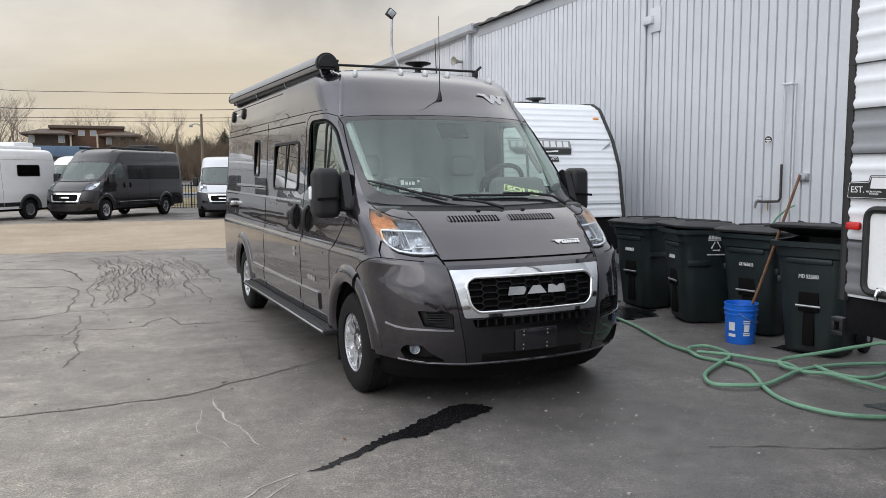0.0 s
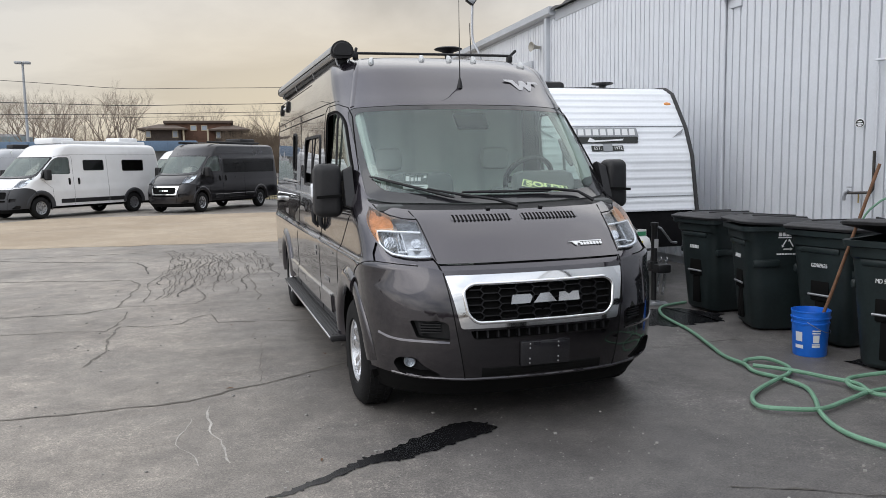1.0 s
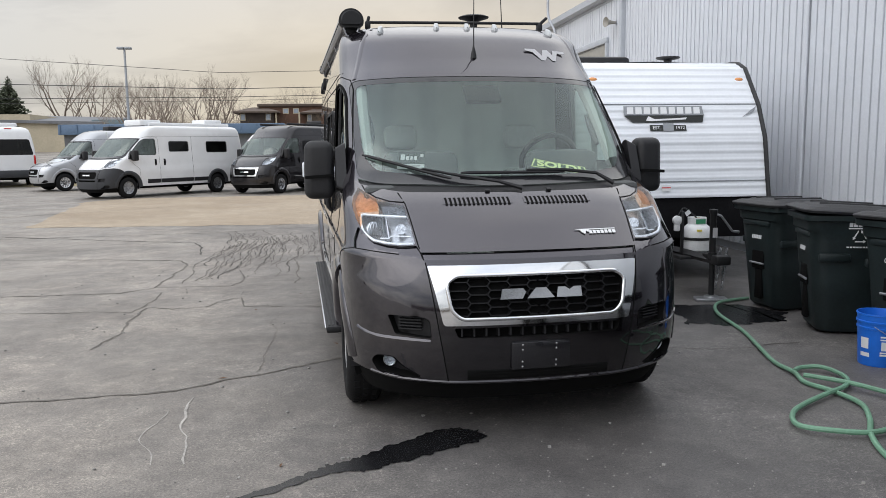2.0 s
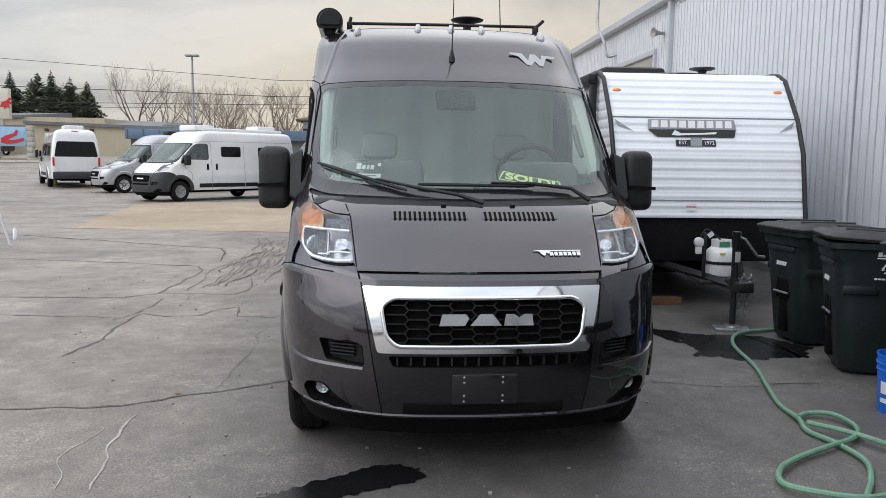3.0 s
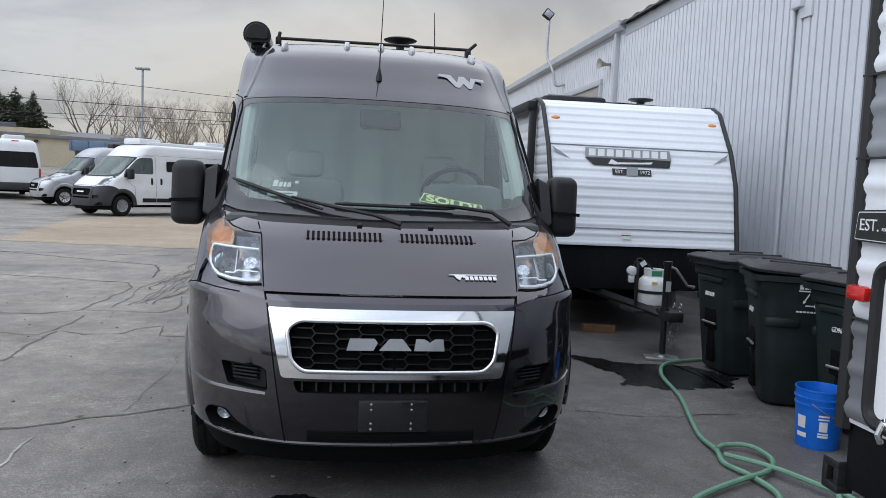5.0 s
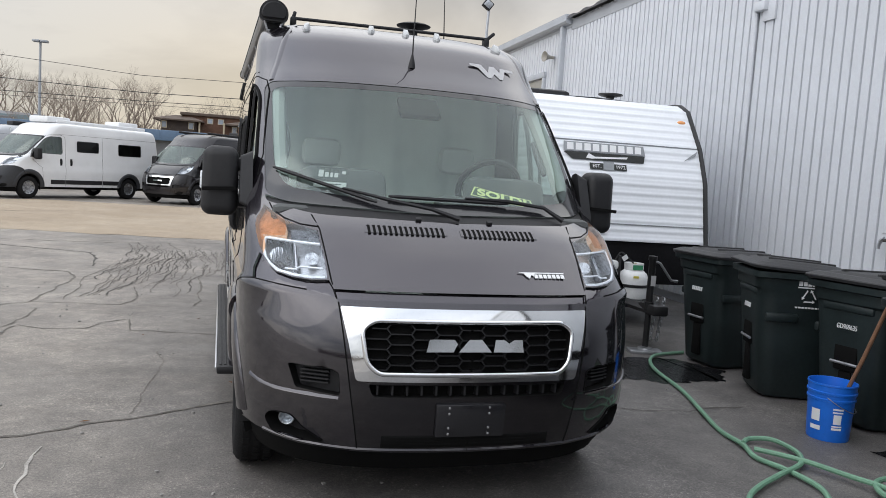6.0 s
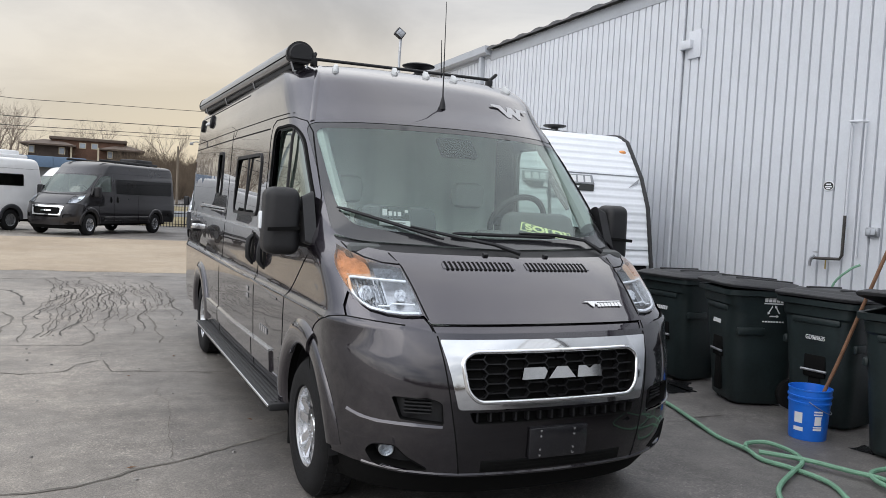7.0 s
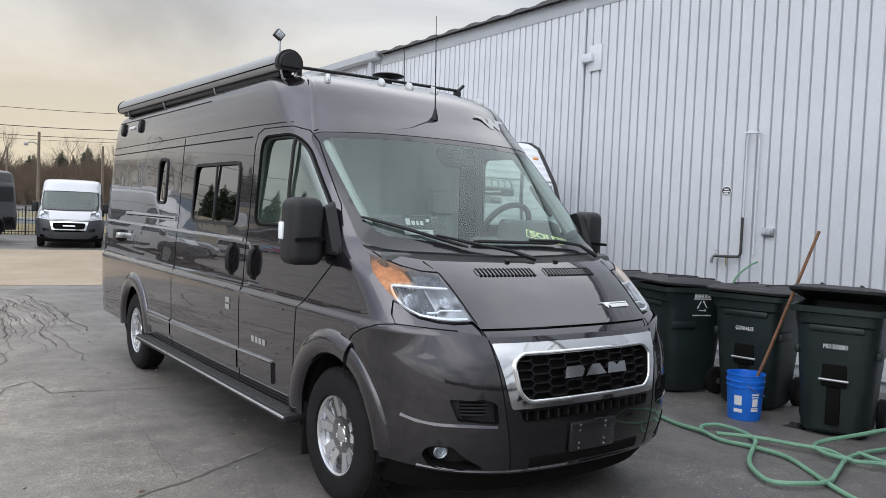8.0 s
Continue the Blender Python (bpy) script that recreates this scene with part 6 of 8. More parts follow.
b = bmesh.new()
box(b, (-0.02, -0.04, 0.66), (0.03, -0.034, 0.76), 0.0)
part("jack_label", b, M["roofmark"], jk, "small pale label")
b = bmesh.new()
tube(b, [(0.03, 0, 0.90), (0.08, -0.01, 0.88), (0.20, -0.03, 0.72), (0.27, -0.03, 0.71)], [0.012, 0.012, 0.012, 0.016], 8)
part("jack_crank", b, M["steel"], jk)
b = bmesh.new()
box(b, (-0.17, -0.12, 0.0), (0.15, 0.06, 0.03), 0.006, Matrix.Rotation(radians(-14), 4, "Z"))
part("jack_pad", b, M["steel"], jk, "worn grey pad")
b = bmesh.new()
lathe(b, [(0.075, 0.03), (0.07, 0.045), (0.034, 0.055), (0.0, 0.055)], 14)
part("jack_foot", b, M["steel"], jk)
for s, x in ((1, 0.10), (-1, 0.15)):
    b = bmesh.new()
    for k in range(12):
        z = 0.52 - k * 0.035
        tube(b, [(x - 0.004 * k + 0.016 * math.cos(a) * (k % 2), 0.016 * math.cos(a) * ((k + 1) % 2) + 0.02 * s, z + 0.024 * math.sin(a)) for a in np.linspace(0, 2 * math.pi, 9)[:-1]], 0.006, 5, closed=True)
    part("safety_chain", b, M["steel"], jk)
wb = tagged(new("timber_block"), "short brown timber block lying on the asphalt", "timber block")
wb.matrix_basis = pose(5.27, 9.35, 0, 0, 0, -6)
b = bmesh.new()
box(b, (-0.18, -0.05, 0.0), (0.18, 0.05, 0.09), 0.006)
part("timber", b, M["wood"], wb)

# ---- second trailer beside the camera's way: banded siding, baggage door ----
KZ = thing("travel_trailer", pose(4.02, 3.23, 0), "white and grey banded travel trailer with baggage door", "travel trailer")
KZL = 6.6
bands = [(0.90, 1.225, "aludark"), (1.225, 1.73, "aluwhite"), (1.73, 1.99, "alugrey"), (1.99, 2.25, "aluwhite"), (2.25, 2.95, "aluwhite")]
for z0, z1, mt in bands:
    b = bmesh.new()
    pr = waves([(0.0, z0), (0.0, z1)], 0.13, 0.012)
    rows = [[b.verts.new((abs(d) * -1 + 0.006, y, z)) for y in (0.0, -0.35, -KZL)] for d, z in pr]
    for r0, r1 in zip(rows, rows[1:]):
        for i in range(2):
            b.faces.new((r0[i], r1[i], r1[i + 1], r0[i + 1]))
    part("siding_band", b, M[mt], KZ, sharp=80)
    b = bmesh.new()
    box(b, (-0.012, -KZL, z1 - 0.004), (0.0, 0.0, z1 + 0.003))
    part("band_seam", b, M["ink"], KZ)
b = bmesh.new()
box(b, (0.012, -KZL, 0.88), (2.3, -0.012, 2.94), 0.01)
part("trailer_box", b, M["aluwhite"], KZ)
b = bmesh.new()
box(b, (0.03, -KZL, 0.66), (2.25, -0.02, 0.895), 0.01)
part("underbelly", b, M["underside"], KZ)
b = bmesh.new()
tube(b, [(0.016, -0.018, 0.86), (0.016, -0.018, 2.96), (0.04, -0.018, 2.98), (2.2, -0.018, 2.98)], 0.03, 8)
part("edge_trim", b, M["trimblack"], KZ, "black corner trim")
b = bmesh.new()
box(b, (-0.02, -KZL, 2.94), (2.32, 0.0, 2.99), 0.01)
part("trailer_roof", b, M["whiteplastic"], KZ)
for y in (-3.3, -4.2):
    b = bmesh.new()
    lathe(b, [(0.16, -0.09), (0.30, -0.10), (0.335, -0.07), (0.335, 0.07), (0.30, 0.10), (0.16, 0.09)], 20, Matrix.Translation((0.16, y, 0.335)) @ Matrix.Rotation(radians(90), 4, "Y"), close=True)
    part("trailer_tyre", b, M["rubber"], KZ)
b = bmesh.new()
box(b, (1.0, -0.6, 0.0), (1.15, -0.45, 0.70), 0.01)
part("stabiliser_leg", b, M["trimblack"], KZ)
b = bmesh.new()
for z0, z1 in ((0.635, 0.665), (0.715, 0.745)):
    box(b, (0.0, -0.03, z0), (0.06, 0.055, z1), 0.006)
for y0, y1 in ((-0.03, -0.005), (0.03, 0.055)):
    box(b, (0.0, y0, 0.66), (0.06, y1, 0.72), 0.004)
part("corner_bracket", b, M["trimblack"], KZ, "black steel corner bracket")
side = Matrix(((0, 0, -1, -0.016), (-1, 0, 0, 0), (0, 1, 0, 0), (0, 0, 0, 1)))
b = bmesh.new()
door = rounded(rect(0.185, 0.93, 1.25, 1.41), 0.06)
tube(b, [side @ Vector((x, y, 0.012)) for x, y in door], 0.021, 8, closed=True)
bd = thing_part("baggage_door", KZ)
part("door_frame", b, M["trimblack"], bd, "black door frame")
plate("door_panel", door, M["whiteplastic"], bd, side, 0.01)
b = bmesh.new()
tube(b, [side @ Vector(p) for p in ((0.30, 0.935, 0.02), (0.30, 0.955, 0.05), (0.30, 0.925, 0.06), (0.30, 0.90, 0.05))], 0.010, 8)
lathe(b, [(0.018, 0.0), (0.018, 0.03), (0.0, 0.034)], 12, side @ Matrix.Translation((0.30, 0.955, 0.01)))
part("door_latch", b, M["chrome"], bd)
b = bmesh.new()
box(b, (0.055, 1.285, 0.0), (0.15, 1.335, 0.035), 0.015, side)
part("marker_lamp", b, M["red"], KZ, "red marker lamp")
mp = thing_part("maker_panel", KZ)
for name, g, mt, th in (("panel_edge", 0.0, "ink", 0.004), ("panel_line", 0.005, "vinylwhite", 0.005), ("panel_face", 0.008, "ink", 0.006)):
    plate(name, rounded([(0.035 + g, 1.47 + g), (0.045 + g, 1.567 - g), (0.175 + g, 1.572 - g), (0.185 + g, 1.605 - g), (0.34 - g, 1.605 - g), (0.36 - g, 1.468 + g)], 0.008), M[mt], mp, side, th)
letters("panel_letters", "EST.", 0.052, M["vinylwhite"], mp, side @ Matrix.Translation((0.108, 1.521, 0.007)), depth=0.001)
letters("panel_letters", "RECREATIONAL\nVEHICLES", 0.0135, M["vinylwhite"], mp, side @ Matrix.Translation((0.215, 1.505, 0.007)), depth=0.001)
plate("panel_mark", [(0.19, 1.53), (0.20, 1.592), (0.335, 1.592), (0.33, 1.53)], M["vinylwhite"], mp, side, 0.008)

# ---- wheelie bins along the wall ----
M["bin"] = mat("dark_green_bin_plastic", (0.012, 0.0195, 0.0205), 0.48, 0, 0.25, 4, 0.12, 300)
M["binlid"] = mat("charcoal_bin_lid", (0.024, 0.024, 0.026), 0.55, 0, 0.25, 5, 0.15, 200)


def loft(bm, rings):
    rows = [[bm.verts.new(p) for p in r] for r in rings]
    n = len(rows[0])
    for r0, r1 in zip(rows, rows[1:]):
        for k in range(n):
            bm.faces.new((r0[k], r0[(k + 1) % n], r1[(k + 1) % n], r1[k]))
    return rows


def wheelie_bin(m, number, logo, lid_tilt, label):
    """Front faces -x: label, recess and grab bar there; wheels and hinge at the back."""
    t = thing("wheelie_bin", m, label, "wheelie bin", "bins along the wall")
    def ring(z, f, bk, w, r):
        return [(x, y, z) for x, y in rounded([(f, -w), (bk, -w), (bk, w), (f, w)], r, 4)]
    b = bmesh.new()
    rows = loft(b, [ring(0.02, -0.215, 0.25, 0.225, 0.10), ring(0.05, -0.245, 0.275, 0.245, 0.12), ring(0.50, -0.292, 0.315, 0.275, 0.13), ring(0.80, -0.318, 0.335, 0.296, 0.13), ring(0.87, -0.322, 0.345, 0.302, 0.12), ring(0.89, -0.345, 0.348, 0.306, 0.11),
                 ring(0.965, -0.352, 0.355, 0.312, 0.11), ring(0.975, -0.385, 0.375, 0.345, 0.10), ring(1.02, -0.388, 0.378, 0.347, 0.10), ring(1.02, -0.345, 0.34, 0.31, 0.09), ring(0.80, -0.30, 0.31, 0.275, 0.09)])
    b.faces.new(rows[0][::-1]), b.faces.new(rows[-1])
    part("bin_body", b, M["bin"], t)
    b = bmesh.new()
    box(b, (-0.338, -0.20, 0.825), (-0.300, 0.20, 0.880), 0.018)
    part("front_ledge", b, M["bin"], t)
    for s in (-1, 1):
        b = bmesh.new()
        box(b, (-0.27, s * 0.288 - 0.028, 0.63), (-0.02, s * 0.288 + 0.016, 0.70), 0.018)
        part("side_grip", b, M["bin"], t)
    b = bmesh.new()
    box(b, (-0.3035, -0.09, 0.40), (-0.262, 0.09, 0.58), 0.012)
    box(b, (-0.291, -0.05, 0.10), (-0.25, 0.05, 0.40), 0.012)
    part("front_recess", b, M["gap"], t)
    b = bmesh.new()
    tube(b, [(-0.308, -0.105, 0.455), (-0.308, 0.105, 0.455)], 0.011, 10)
    part("grab_bar", b, M["steel"], t, "galvanised grab bar")
    for s in (-1, 1):
        b = bmesh.new()
        lathe(b, [(0.03, -0.03), (0.11, -0.035), (0.13, -0.025), (0.13, 0.025), (0.11, 0.035), (0.03, 0.03)], 24, Matrix.Translation((0.26, s * 0.285, 0.13)) @ Matrix.Rotation(radians(90), 4, "X"), close=True)
        part("bin_wheel", b, M["rubber"], t)
        b = bmesh.new()
        lathe(b, [(0.03, -0.04), (0.03, 0.04), (0.0, 0.042)], 14, Matrix.Translation((0.26, s * 0.285, 0.13)) @ Matrix.Rotation(radians(90), 4, "X"))
        part("wheel_hub", b, M["steel"], t)
    b = bmesh.new()
    tube(b, [(0.26, -0.27, 0.13), (0.26, 0.27, 0.13)], 0.012, 8)
    part("axle", b, M["steel"], t)
    b = bmesh.new()
    tube(b, [(0.36, -0.27, 0.99), (0.43, -0.26, 1.0), (0.43, 0.26, 1.0), (0.36, 0.27, 0.99)], 0.017, 8)
    part("bin_handle", b, M["bin"], t)
    # the lid: domed, with a raised panel
    lm = Matrix.Translation((0.40, 0, 1.025)) @ Matrix.Rotation(radians(lid_tilt), 4, "Y") @ Matrix.Translation((-0.40, 0, 0))
    lid = thing_part("bin_lid", t)
    b = bmesh.new()
    rows = loft(b, [[lm @ Vector(p) for p in r] for r in (ring(-0.02, -0.40, 0.40, 0.358, 0.11), ring(0.0, -0.41, 0.41, 0.366, 0.12), ring(0.008, -0.405, 0.40, 0.36, 0.11), ring(0.014, -0.385, 0.39, 0.345, 0.10), ring(0.030, -0.35, 0.37, 0.315, 0.09), ring(0.034, -0.33, 0.36, 0.30, 0.08), ring(0.026, -0.315, 0.345, 0.285, 0.08), ring(0.028, -0.29, 0.33, 0.27, 0.08), ring(0.046, -0.26, 0.30, 0.24, 0.08), ring(0.052, -0.18, 0.23, 0.17, 0.08))])
    b.faces.new(rows[-1]), b.faces.new(rows[0][::-1])
    part("lid_shell", b, M["binlid"], lid)
    for s in (-1, 1):
        b = bmesh.new()
        box(b, (-0.24, s * 0.14 - 0.012, 0.040), (0.28, s * 0.14 + 0.012, 0.064), 0.006, lm)
        part("lid_rib", b, M["binlid"], lid)
    # stencilled number and recycling mark
    fm = Matrix(((0, 0, -1, -0.3275), (-1, 0, 0, 0), (0, 1, 0, 0.715), (0, 0, 0, 1))) @ Matrix.Rotation(radians(-5), 4, "X")
    fm = Matrix.Translation((0.014, 0, 0)) @ fm
    if number:
        letters("bin_number", number, 0.05, M["vinylwhite"], t, fm @ Matrix.Diagonal((0.72, 1, 1, 1)), depth=0.003)
    else:
        for i in range(6):
            plate("number_bar", rect(-0.075 + i * 0.025, -0.018, -0.057 + i * 0.025, 0.018), M["vinylwhite"], t, fm, 0.004)
    if logo:
        sm = Matrix(((1, 0, 0, 0.04), (0, 0, -1, -0.309), (0, 1, 0, 0.875), (0, 0, 0, 1)))
        lg = thing_part("recycling_mark", t)
        for k in range(3):
            r = sm @ Matrix.Translation((0, -0.035, 0)) @ Matrix.Rotation(radians(120 * k), 4, "Z")
            plate("mark_arrow", [(-0.040, -0.042), (0.026, -0.042), (0.026, -0.050), (0.046, -0.036), (0.026, -0.022), (0.026, -0.032), (-0.034, -0.032)], M["vinylwhite"], lg, r, 0.003)
        for i in range(5):
            plate("mark_block", rect(-0.085 + i * 0.035, 0.05, -0.057 + i * 0.035, 0.085), M["vinylwhite"], lg, sm, 0.003)
        plate("mark_line", rect(-0.09, 0.032, 0.09, 0.042), M["vinylwhite"], lg, sm, 0.003)
        for i in range(8):
            plate("mark_text", rect(-0.1 + i * 0.025, -0.125, -0.081 + i * 0.025, -0.113), M["vinylwhite"], lg, sm, 0.003)
    return t


wheelie_bin(pose(5.99, 7.56, 0, 0, 0, 5), "", False, 1.0, "dark green wheelie bin with charcoal lid shut")
wheelie_bin(pose(5.92, 6.60, 0, 0, 0, -18), "", True, 3.0, "dark green wheelie bin with white recycling mark")
wheelie_bin(pose(6.06, 5.82, 0, 0, 0, 12), "GD969635", False, 2.0, "dark green wheelie bin with white stencilled number")
wheelie_bin(pose(5.85, 4.93, 0, 0, 0, 20), "MD 525883", False, 10.0, "dark green wheelie bin with its lid ajar")

# ---- bucket with a broom handle ----
M["blue"] = mat("blue_bucket_plastic", (0.012, 0.14, 0.62), 0.38, 0, 0.06, 5, 0.05, 200)
bk = thing("bucket", pose(5.50, 5.54, 0, 0, 0, 40), "blue plastic bucket with white print on the asphalt", "bucket")
b = bmesh.new()
lathe(b, [(0.0, 0.004), (0.125, 0.004), (0.13, 0.0), (0.133, 0.012), (0.146, 0.27), (0.152, 0.272), (0.153, 0.285), (0.147, 0.288), (0.149, 0.315), (0.156, 0.317), (0.157, 0.33), (0.150, 0.333), (0.152, 0.372), (0.157, 0.375), (0.156, 0.385), (0.150, 0.385),
          (0.147, 0.37), (0.126, 0.02), (0.0, 0.015)], 40, close=False)
part("bucket_body", b, M["blue"], bk)
b = bmesh.new()
tube(b, [(0.155 * math.cos(a), 0.155 * math.sin(a) - 0.02 * 0, 0.30 - 0.10 * math.sin(k / 14 * math.pi)) for k, a in enumerate(np.linspace(math.pi, 2 * math.pi, 15))], 0.003, 6)
part("bucket_handle", b, M["steel"], bk)


def wrap_patch(name, a0, a1, z0, z1, mt, parent, r0=0.134, r1=0.147):
    bm = bmesh.new()
    n = 8
    f = lambda z: r0 + (r1 - r0) * (z - 0.012) / 0.26 + 0.0012
    lo = [bm.verts.new((f(z0) * math.cos(radians(a0 + (a1 - a0) * i / n)), f(z0) * math.sin(radians(a0 + (a1 - a0) * i / n)), z0)) for i in range(n + 1)]
    hi = [bm.verts.new((f(z1) * math.cos(radians(a0 + (a1 - a0) * i / n)), f(z1) * math.sin(radians(a0 + (a1 - a0) * i / n)), z1)) for i in range(n + 1)]
    for i in range(n):
        bm.faces.new((lo[i], lo[i + 1], hi[i + 1], hi[i]))
    return part(name, bm, mt, parent)


pr = thing_part("bucket_print", bk)
for a0, a1, z0, z1 in ((196, 222, 0.085, 0.10), (196, 222, 0.105, 0.115), (199, 219, 0.125, 0.19), (196, 222, 0.20, 0.21), (196, 222, 0.22, 0.232), (140, 165, 0.13, 0.21), (138, 168, 0.07, 0.10)):
    wrap_patch("print_patch", a0, a1, z0, z1, M["vinylwhite"], pr)
br = thing("broom_handle", pose(0, 0, 0), "worn brown wooden pole leaning out of the bucket", "broom handle")
b = bmesh.new()
tube(b, [(5.545, 5.60, 0.02), (5.60, 5.42, 0.55), (5.71, 5.10, 1.60)], [0.013, 0.0135, 0.0125], 10)
part("pole", b, M["stick"], br)

# ---- garden hose ----
M["hose"] = mat("green_garden_hose", (0.14, 0.28, 0.19), 0.5, 0, 0.15, 6, 0.1, 150)
hose = thing("garden_hose", pose(0, 0, 0), "pale green garden hose lying in loops on the asphalt", "garden hose")
R = 0.016
runs = [
    [(5.85, 7.95), (5.42, 7.75), (5.18, 7.33), (5.03, 6.6), (4.86, 6.05), (4.75, 5.65), (4.72, 5.36), (4.67, 5.16), (4.72, 4.95), (4.73, 4.68), (4.61, 4.44), (4.43, 4.19), (4.33, 3.95), (4.30, 3.72), (4.40, 3.47), (4.7, 3.3), (5.2, 3.2)],
    [(4.72, 5.36), (4.83, 5.45), (4.96, 5.40), (4.99, 5.20), (4.86, 5.0), (4.62, 4.86), (4.38, 4.72), (4.20, 4.56), (4.13, 4.40), (4.24, 4.27), (4.46, 4.21), (4.75, 4.31), (5.1, 4.42), (5.55, 4.42), (5.95, 4.25)],
    [(4.70, 5.22), (4.89, 5.02), (5.0, 4.78), (5.07, 4.56), (5.02, 4.36), (5.11, 4.20), (5.14, 4.0), (5.15, 3.75), (5.1, 3.4)],
    [(5.02, 4.36), (4.99, 4.52), (5.10, 4.68), (5.28, 4.70), (5.50, 4.57), (5.72, 4.42), (5.86, 4.28), (5.80, 4.12), (5.5, 4.02), (5.25, 4.02), (5.17, 4.18), (5.23, 4.43)]]
for n, run in enumerate(runs):
    b = bmesh.new()
    lift = 0.0 if n == 0 else 0.012 * n
    tube(b, spline([(x, y, R + lift + 0.010 * math.sin(5 * i + n)**2) for i, (x, y) in enumerate(run)]) if n < 3 else spline([(x, y, R + 0.03 + (0, 0, 0, 0.01, 0.06, 0.12, 0.16, 0.08, 0.0, 0, 0, 0)[i]) for i, (x, y) in enumerate(run)]), R, 8)
    part("hose_run", b, M["hose"], hose)

# ---- wet marks, cracks and drain on the asphalt ----
flat_patch("wet_stain", [(1.45, 4.31), (1.55, 4.38), (1.76, 4.52), (1.95, 4.68), (2.07, 4.745), (2.22, 4.77), (2.33, 4.72), (2.36, 4.63), (2.28, 4.53), (2.06, 4.41), (1.85, 4.33), (1.68, 4.25), (1.54, 4.265), (1.44, 4.21), (1.24, 4.06), (1.02, 3.95), (0.90, 3.96), (1.04, 4.03), (1.30, 4.19)], M["wetstain"],
           "dark wet trail running over the asphalt", "wet stain", jag=0.06, step=0.018, seed=3)
flat_patch("wet_stain", [(4.55, 8.15), (4.98, 7.86), (5.63, 7.70), (5.85, 7.3), (5.65, 6.95), (5.05, 6.86), (4.72, 7.0), (4.78, 7.3)], M["wetstain"], "dark puddle on the asphalt beside the bins", "puddle", jag=0.12, step=0.025, seed=5)
flat_patch("wet_stain", [(5.55, 5.25), (5.75, 5.25), (5.78, 5.12), (5.6, 5.08)], M["wetstain"], "small dark wet spot beside the bucket", "wet stain", jag=0.04, step=0.04, seed=6)
flat_patch("wet_stain", [(4.75, 3.62), (4.98, 3.58), (5.05, 3.45), (4.8, 3.42)], M["wetstain"], "small dark wet spot under the hose", "wet stain", jag=0.05, step=0.04, seed=8)


def crack(pts, width, material, seed, name="crack"):
    """A jagged crack that lies on the asphalt."""
    random.seed(seed)
    line = dense(pts, 0.06, False)
    b = bmesh.new()
    rows = []
    for i, (x, y) in enumerate(line):
        a, c = line[max(i - 1, 0)], line[min(i + 1, len(line) - 1)]
        d = Vector((c[0] - a[0], c[1] - a[1])).normalized()
        o = 0.05 * noise.noise(Vector((x * 3, y * 3, seed))) + 0.018 * noise.noise(Vector((x * 11, y * 11, seed)))
        w = 0.62 * width * (0.12 + 0.9 * abs(noise.noise(Vector((x * 6, y * 6, seed + 9)))) + 0.3 * random.random())
        p = Vector((x - d.y * o, y + d.x * o))
        rows.append((b.verts.new((p.x - d.y * w, p.y + d.x * w, 0.004)), b.verts.new((p.x + d.y * w, p.y - d.x * w, 0.004))))
    for r0, r1 in zip(rows, rows[1:]):
        b.faces.new((r0[0], r0[1], r1[1], r1[0]))
    return part(name, b, material, cracks)


cracks = tagged(new("asphalt_cracks"), "jagged dark and pale cracks across the old asphalt", "crack", kind="structure")
for i, (pts, w, mt) in enumerate((
        ([(-4.5, 5.7), (-2.2, 5.80), (-0.72, 5.76), (-0.34, 5.72), (0.46, 5.79), (0.95, 6.08), (1.39, 6.33), (1.85, 6.6)], 0.026, "softcrack"),
        ([(-5.0, 13.4), (-1.54, 12.62), (-0.64, 12.33), (-0.46, 11.83), (-0.51, 10.8), (-0.54, 10.01), (-0.87, 9.72), (-1.21, 9.73), (-3.6, 9.8), (-6.5, 10.4)], 0.026, "softcrack"),
        ([(-0.54, 10.01), (-0.1, 10.0), (0.34, 9.96), (0.45, 10.22), (0.40, 10.8), (0.30, 11.2)], 0.02, "softcrack"),
        ([(-6.0, 17.2), (-1.81, 15.06), (-0.78, 14.59), (-0.55, 13.67), (-0.46, 12.97)], 0.034, "crack"),
        ([(-6.0, 16.0), (-1.94, 16.24), (-0.72, 16.29), (-0.02, 16.52), (1.07, 16.99), (2.18, 16.73)], 0.03, "softcrack"),
        ([(-3.4, 8.9), (-1.09, 8.69), (-0.47, 8.59), (-0.39, 9.11), (-0.40, 9.67)], 0.016, "softcrack"),
        ([(-0.38, 8.77), (-0.40, 8.04), (-0.34, 7.62), (-0.42, 7.31), (-0.47, 7.07)], 0.022, "softcrack"),
        ([(-0.35, 8.82), (-0.10, 8.65), (0.23, 8.73), (0.31, 8.97), (0.55, 9.16), (0.63, 8.65), (0.86, 8.62), (1.27, 8.54), (1.6, 8.5)], 0.018, "softcrack"),
        ([(1.01, 8.15), (0.98, 7.79), (1.03, 7.26), (0.99, 6.68), (1.0, 6.16)], 0.006, "softcrack"),
        ([(-9, 20.5), (-6.5, 21.5), (-4.9, 22.6), (-3.0, 24.2)], 0.05, "crack"),
        ([(3.2, 3.4), (4.0, 3.0), (5.0, 2.9)], 0.012, "crack"), ([(4.0, 6.3), (4.5, 6.1), (5.3, 6.2)], 0.012, "crack"),
        ([(-2.5, 3.2), (-0.8, 3.4), (0.3, 3.0), (1.2, 2.4)], 0.012, "softcrack"))):
    crack(pts, w * 1.5, M[mt], i)
random.seed(11)
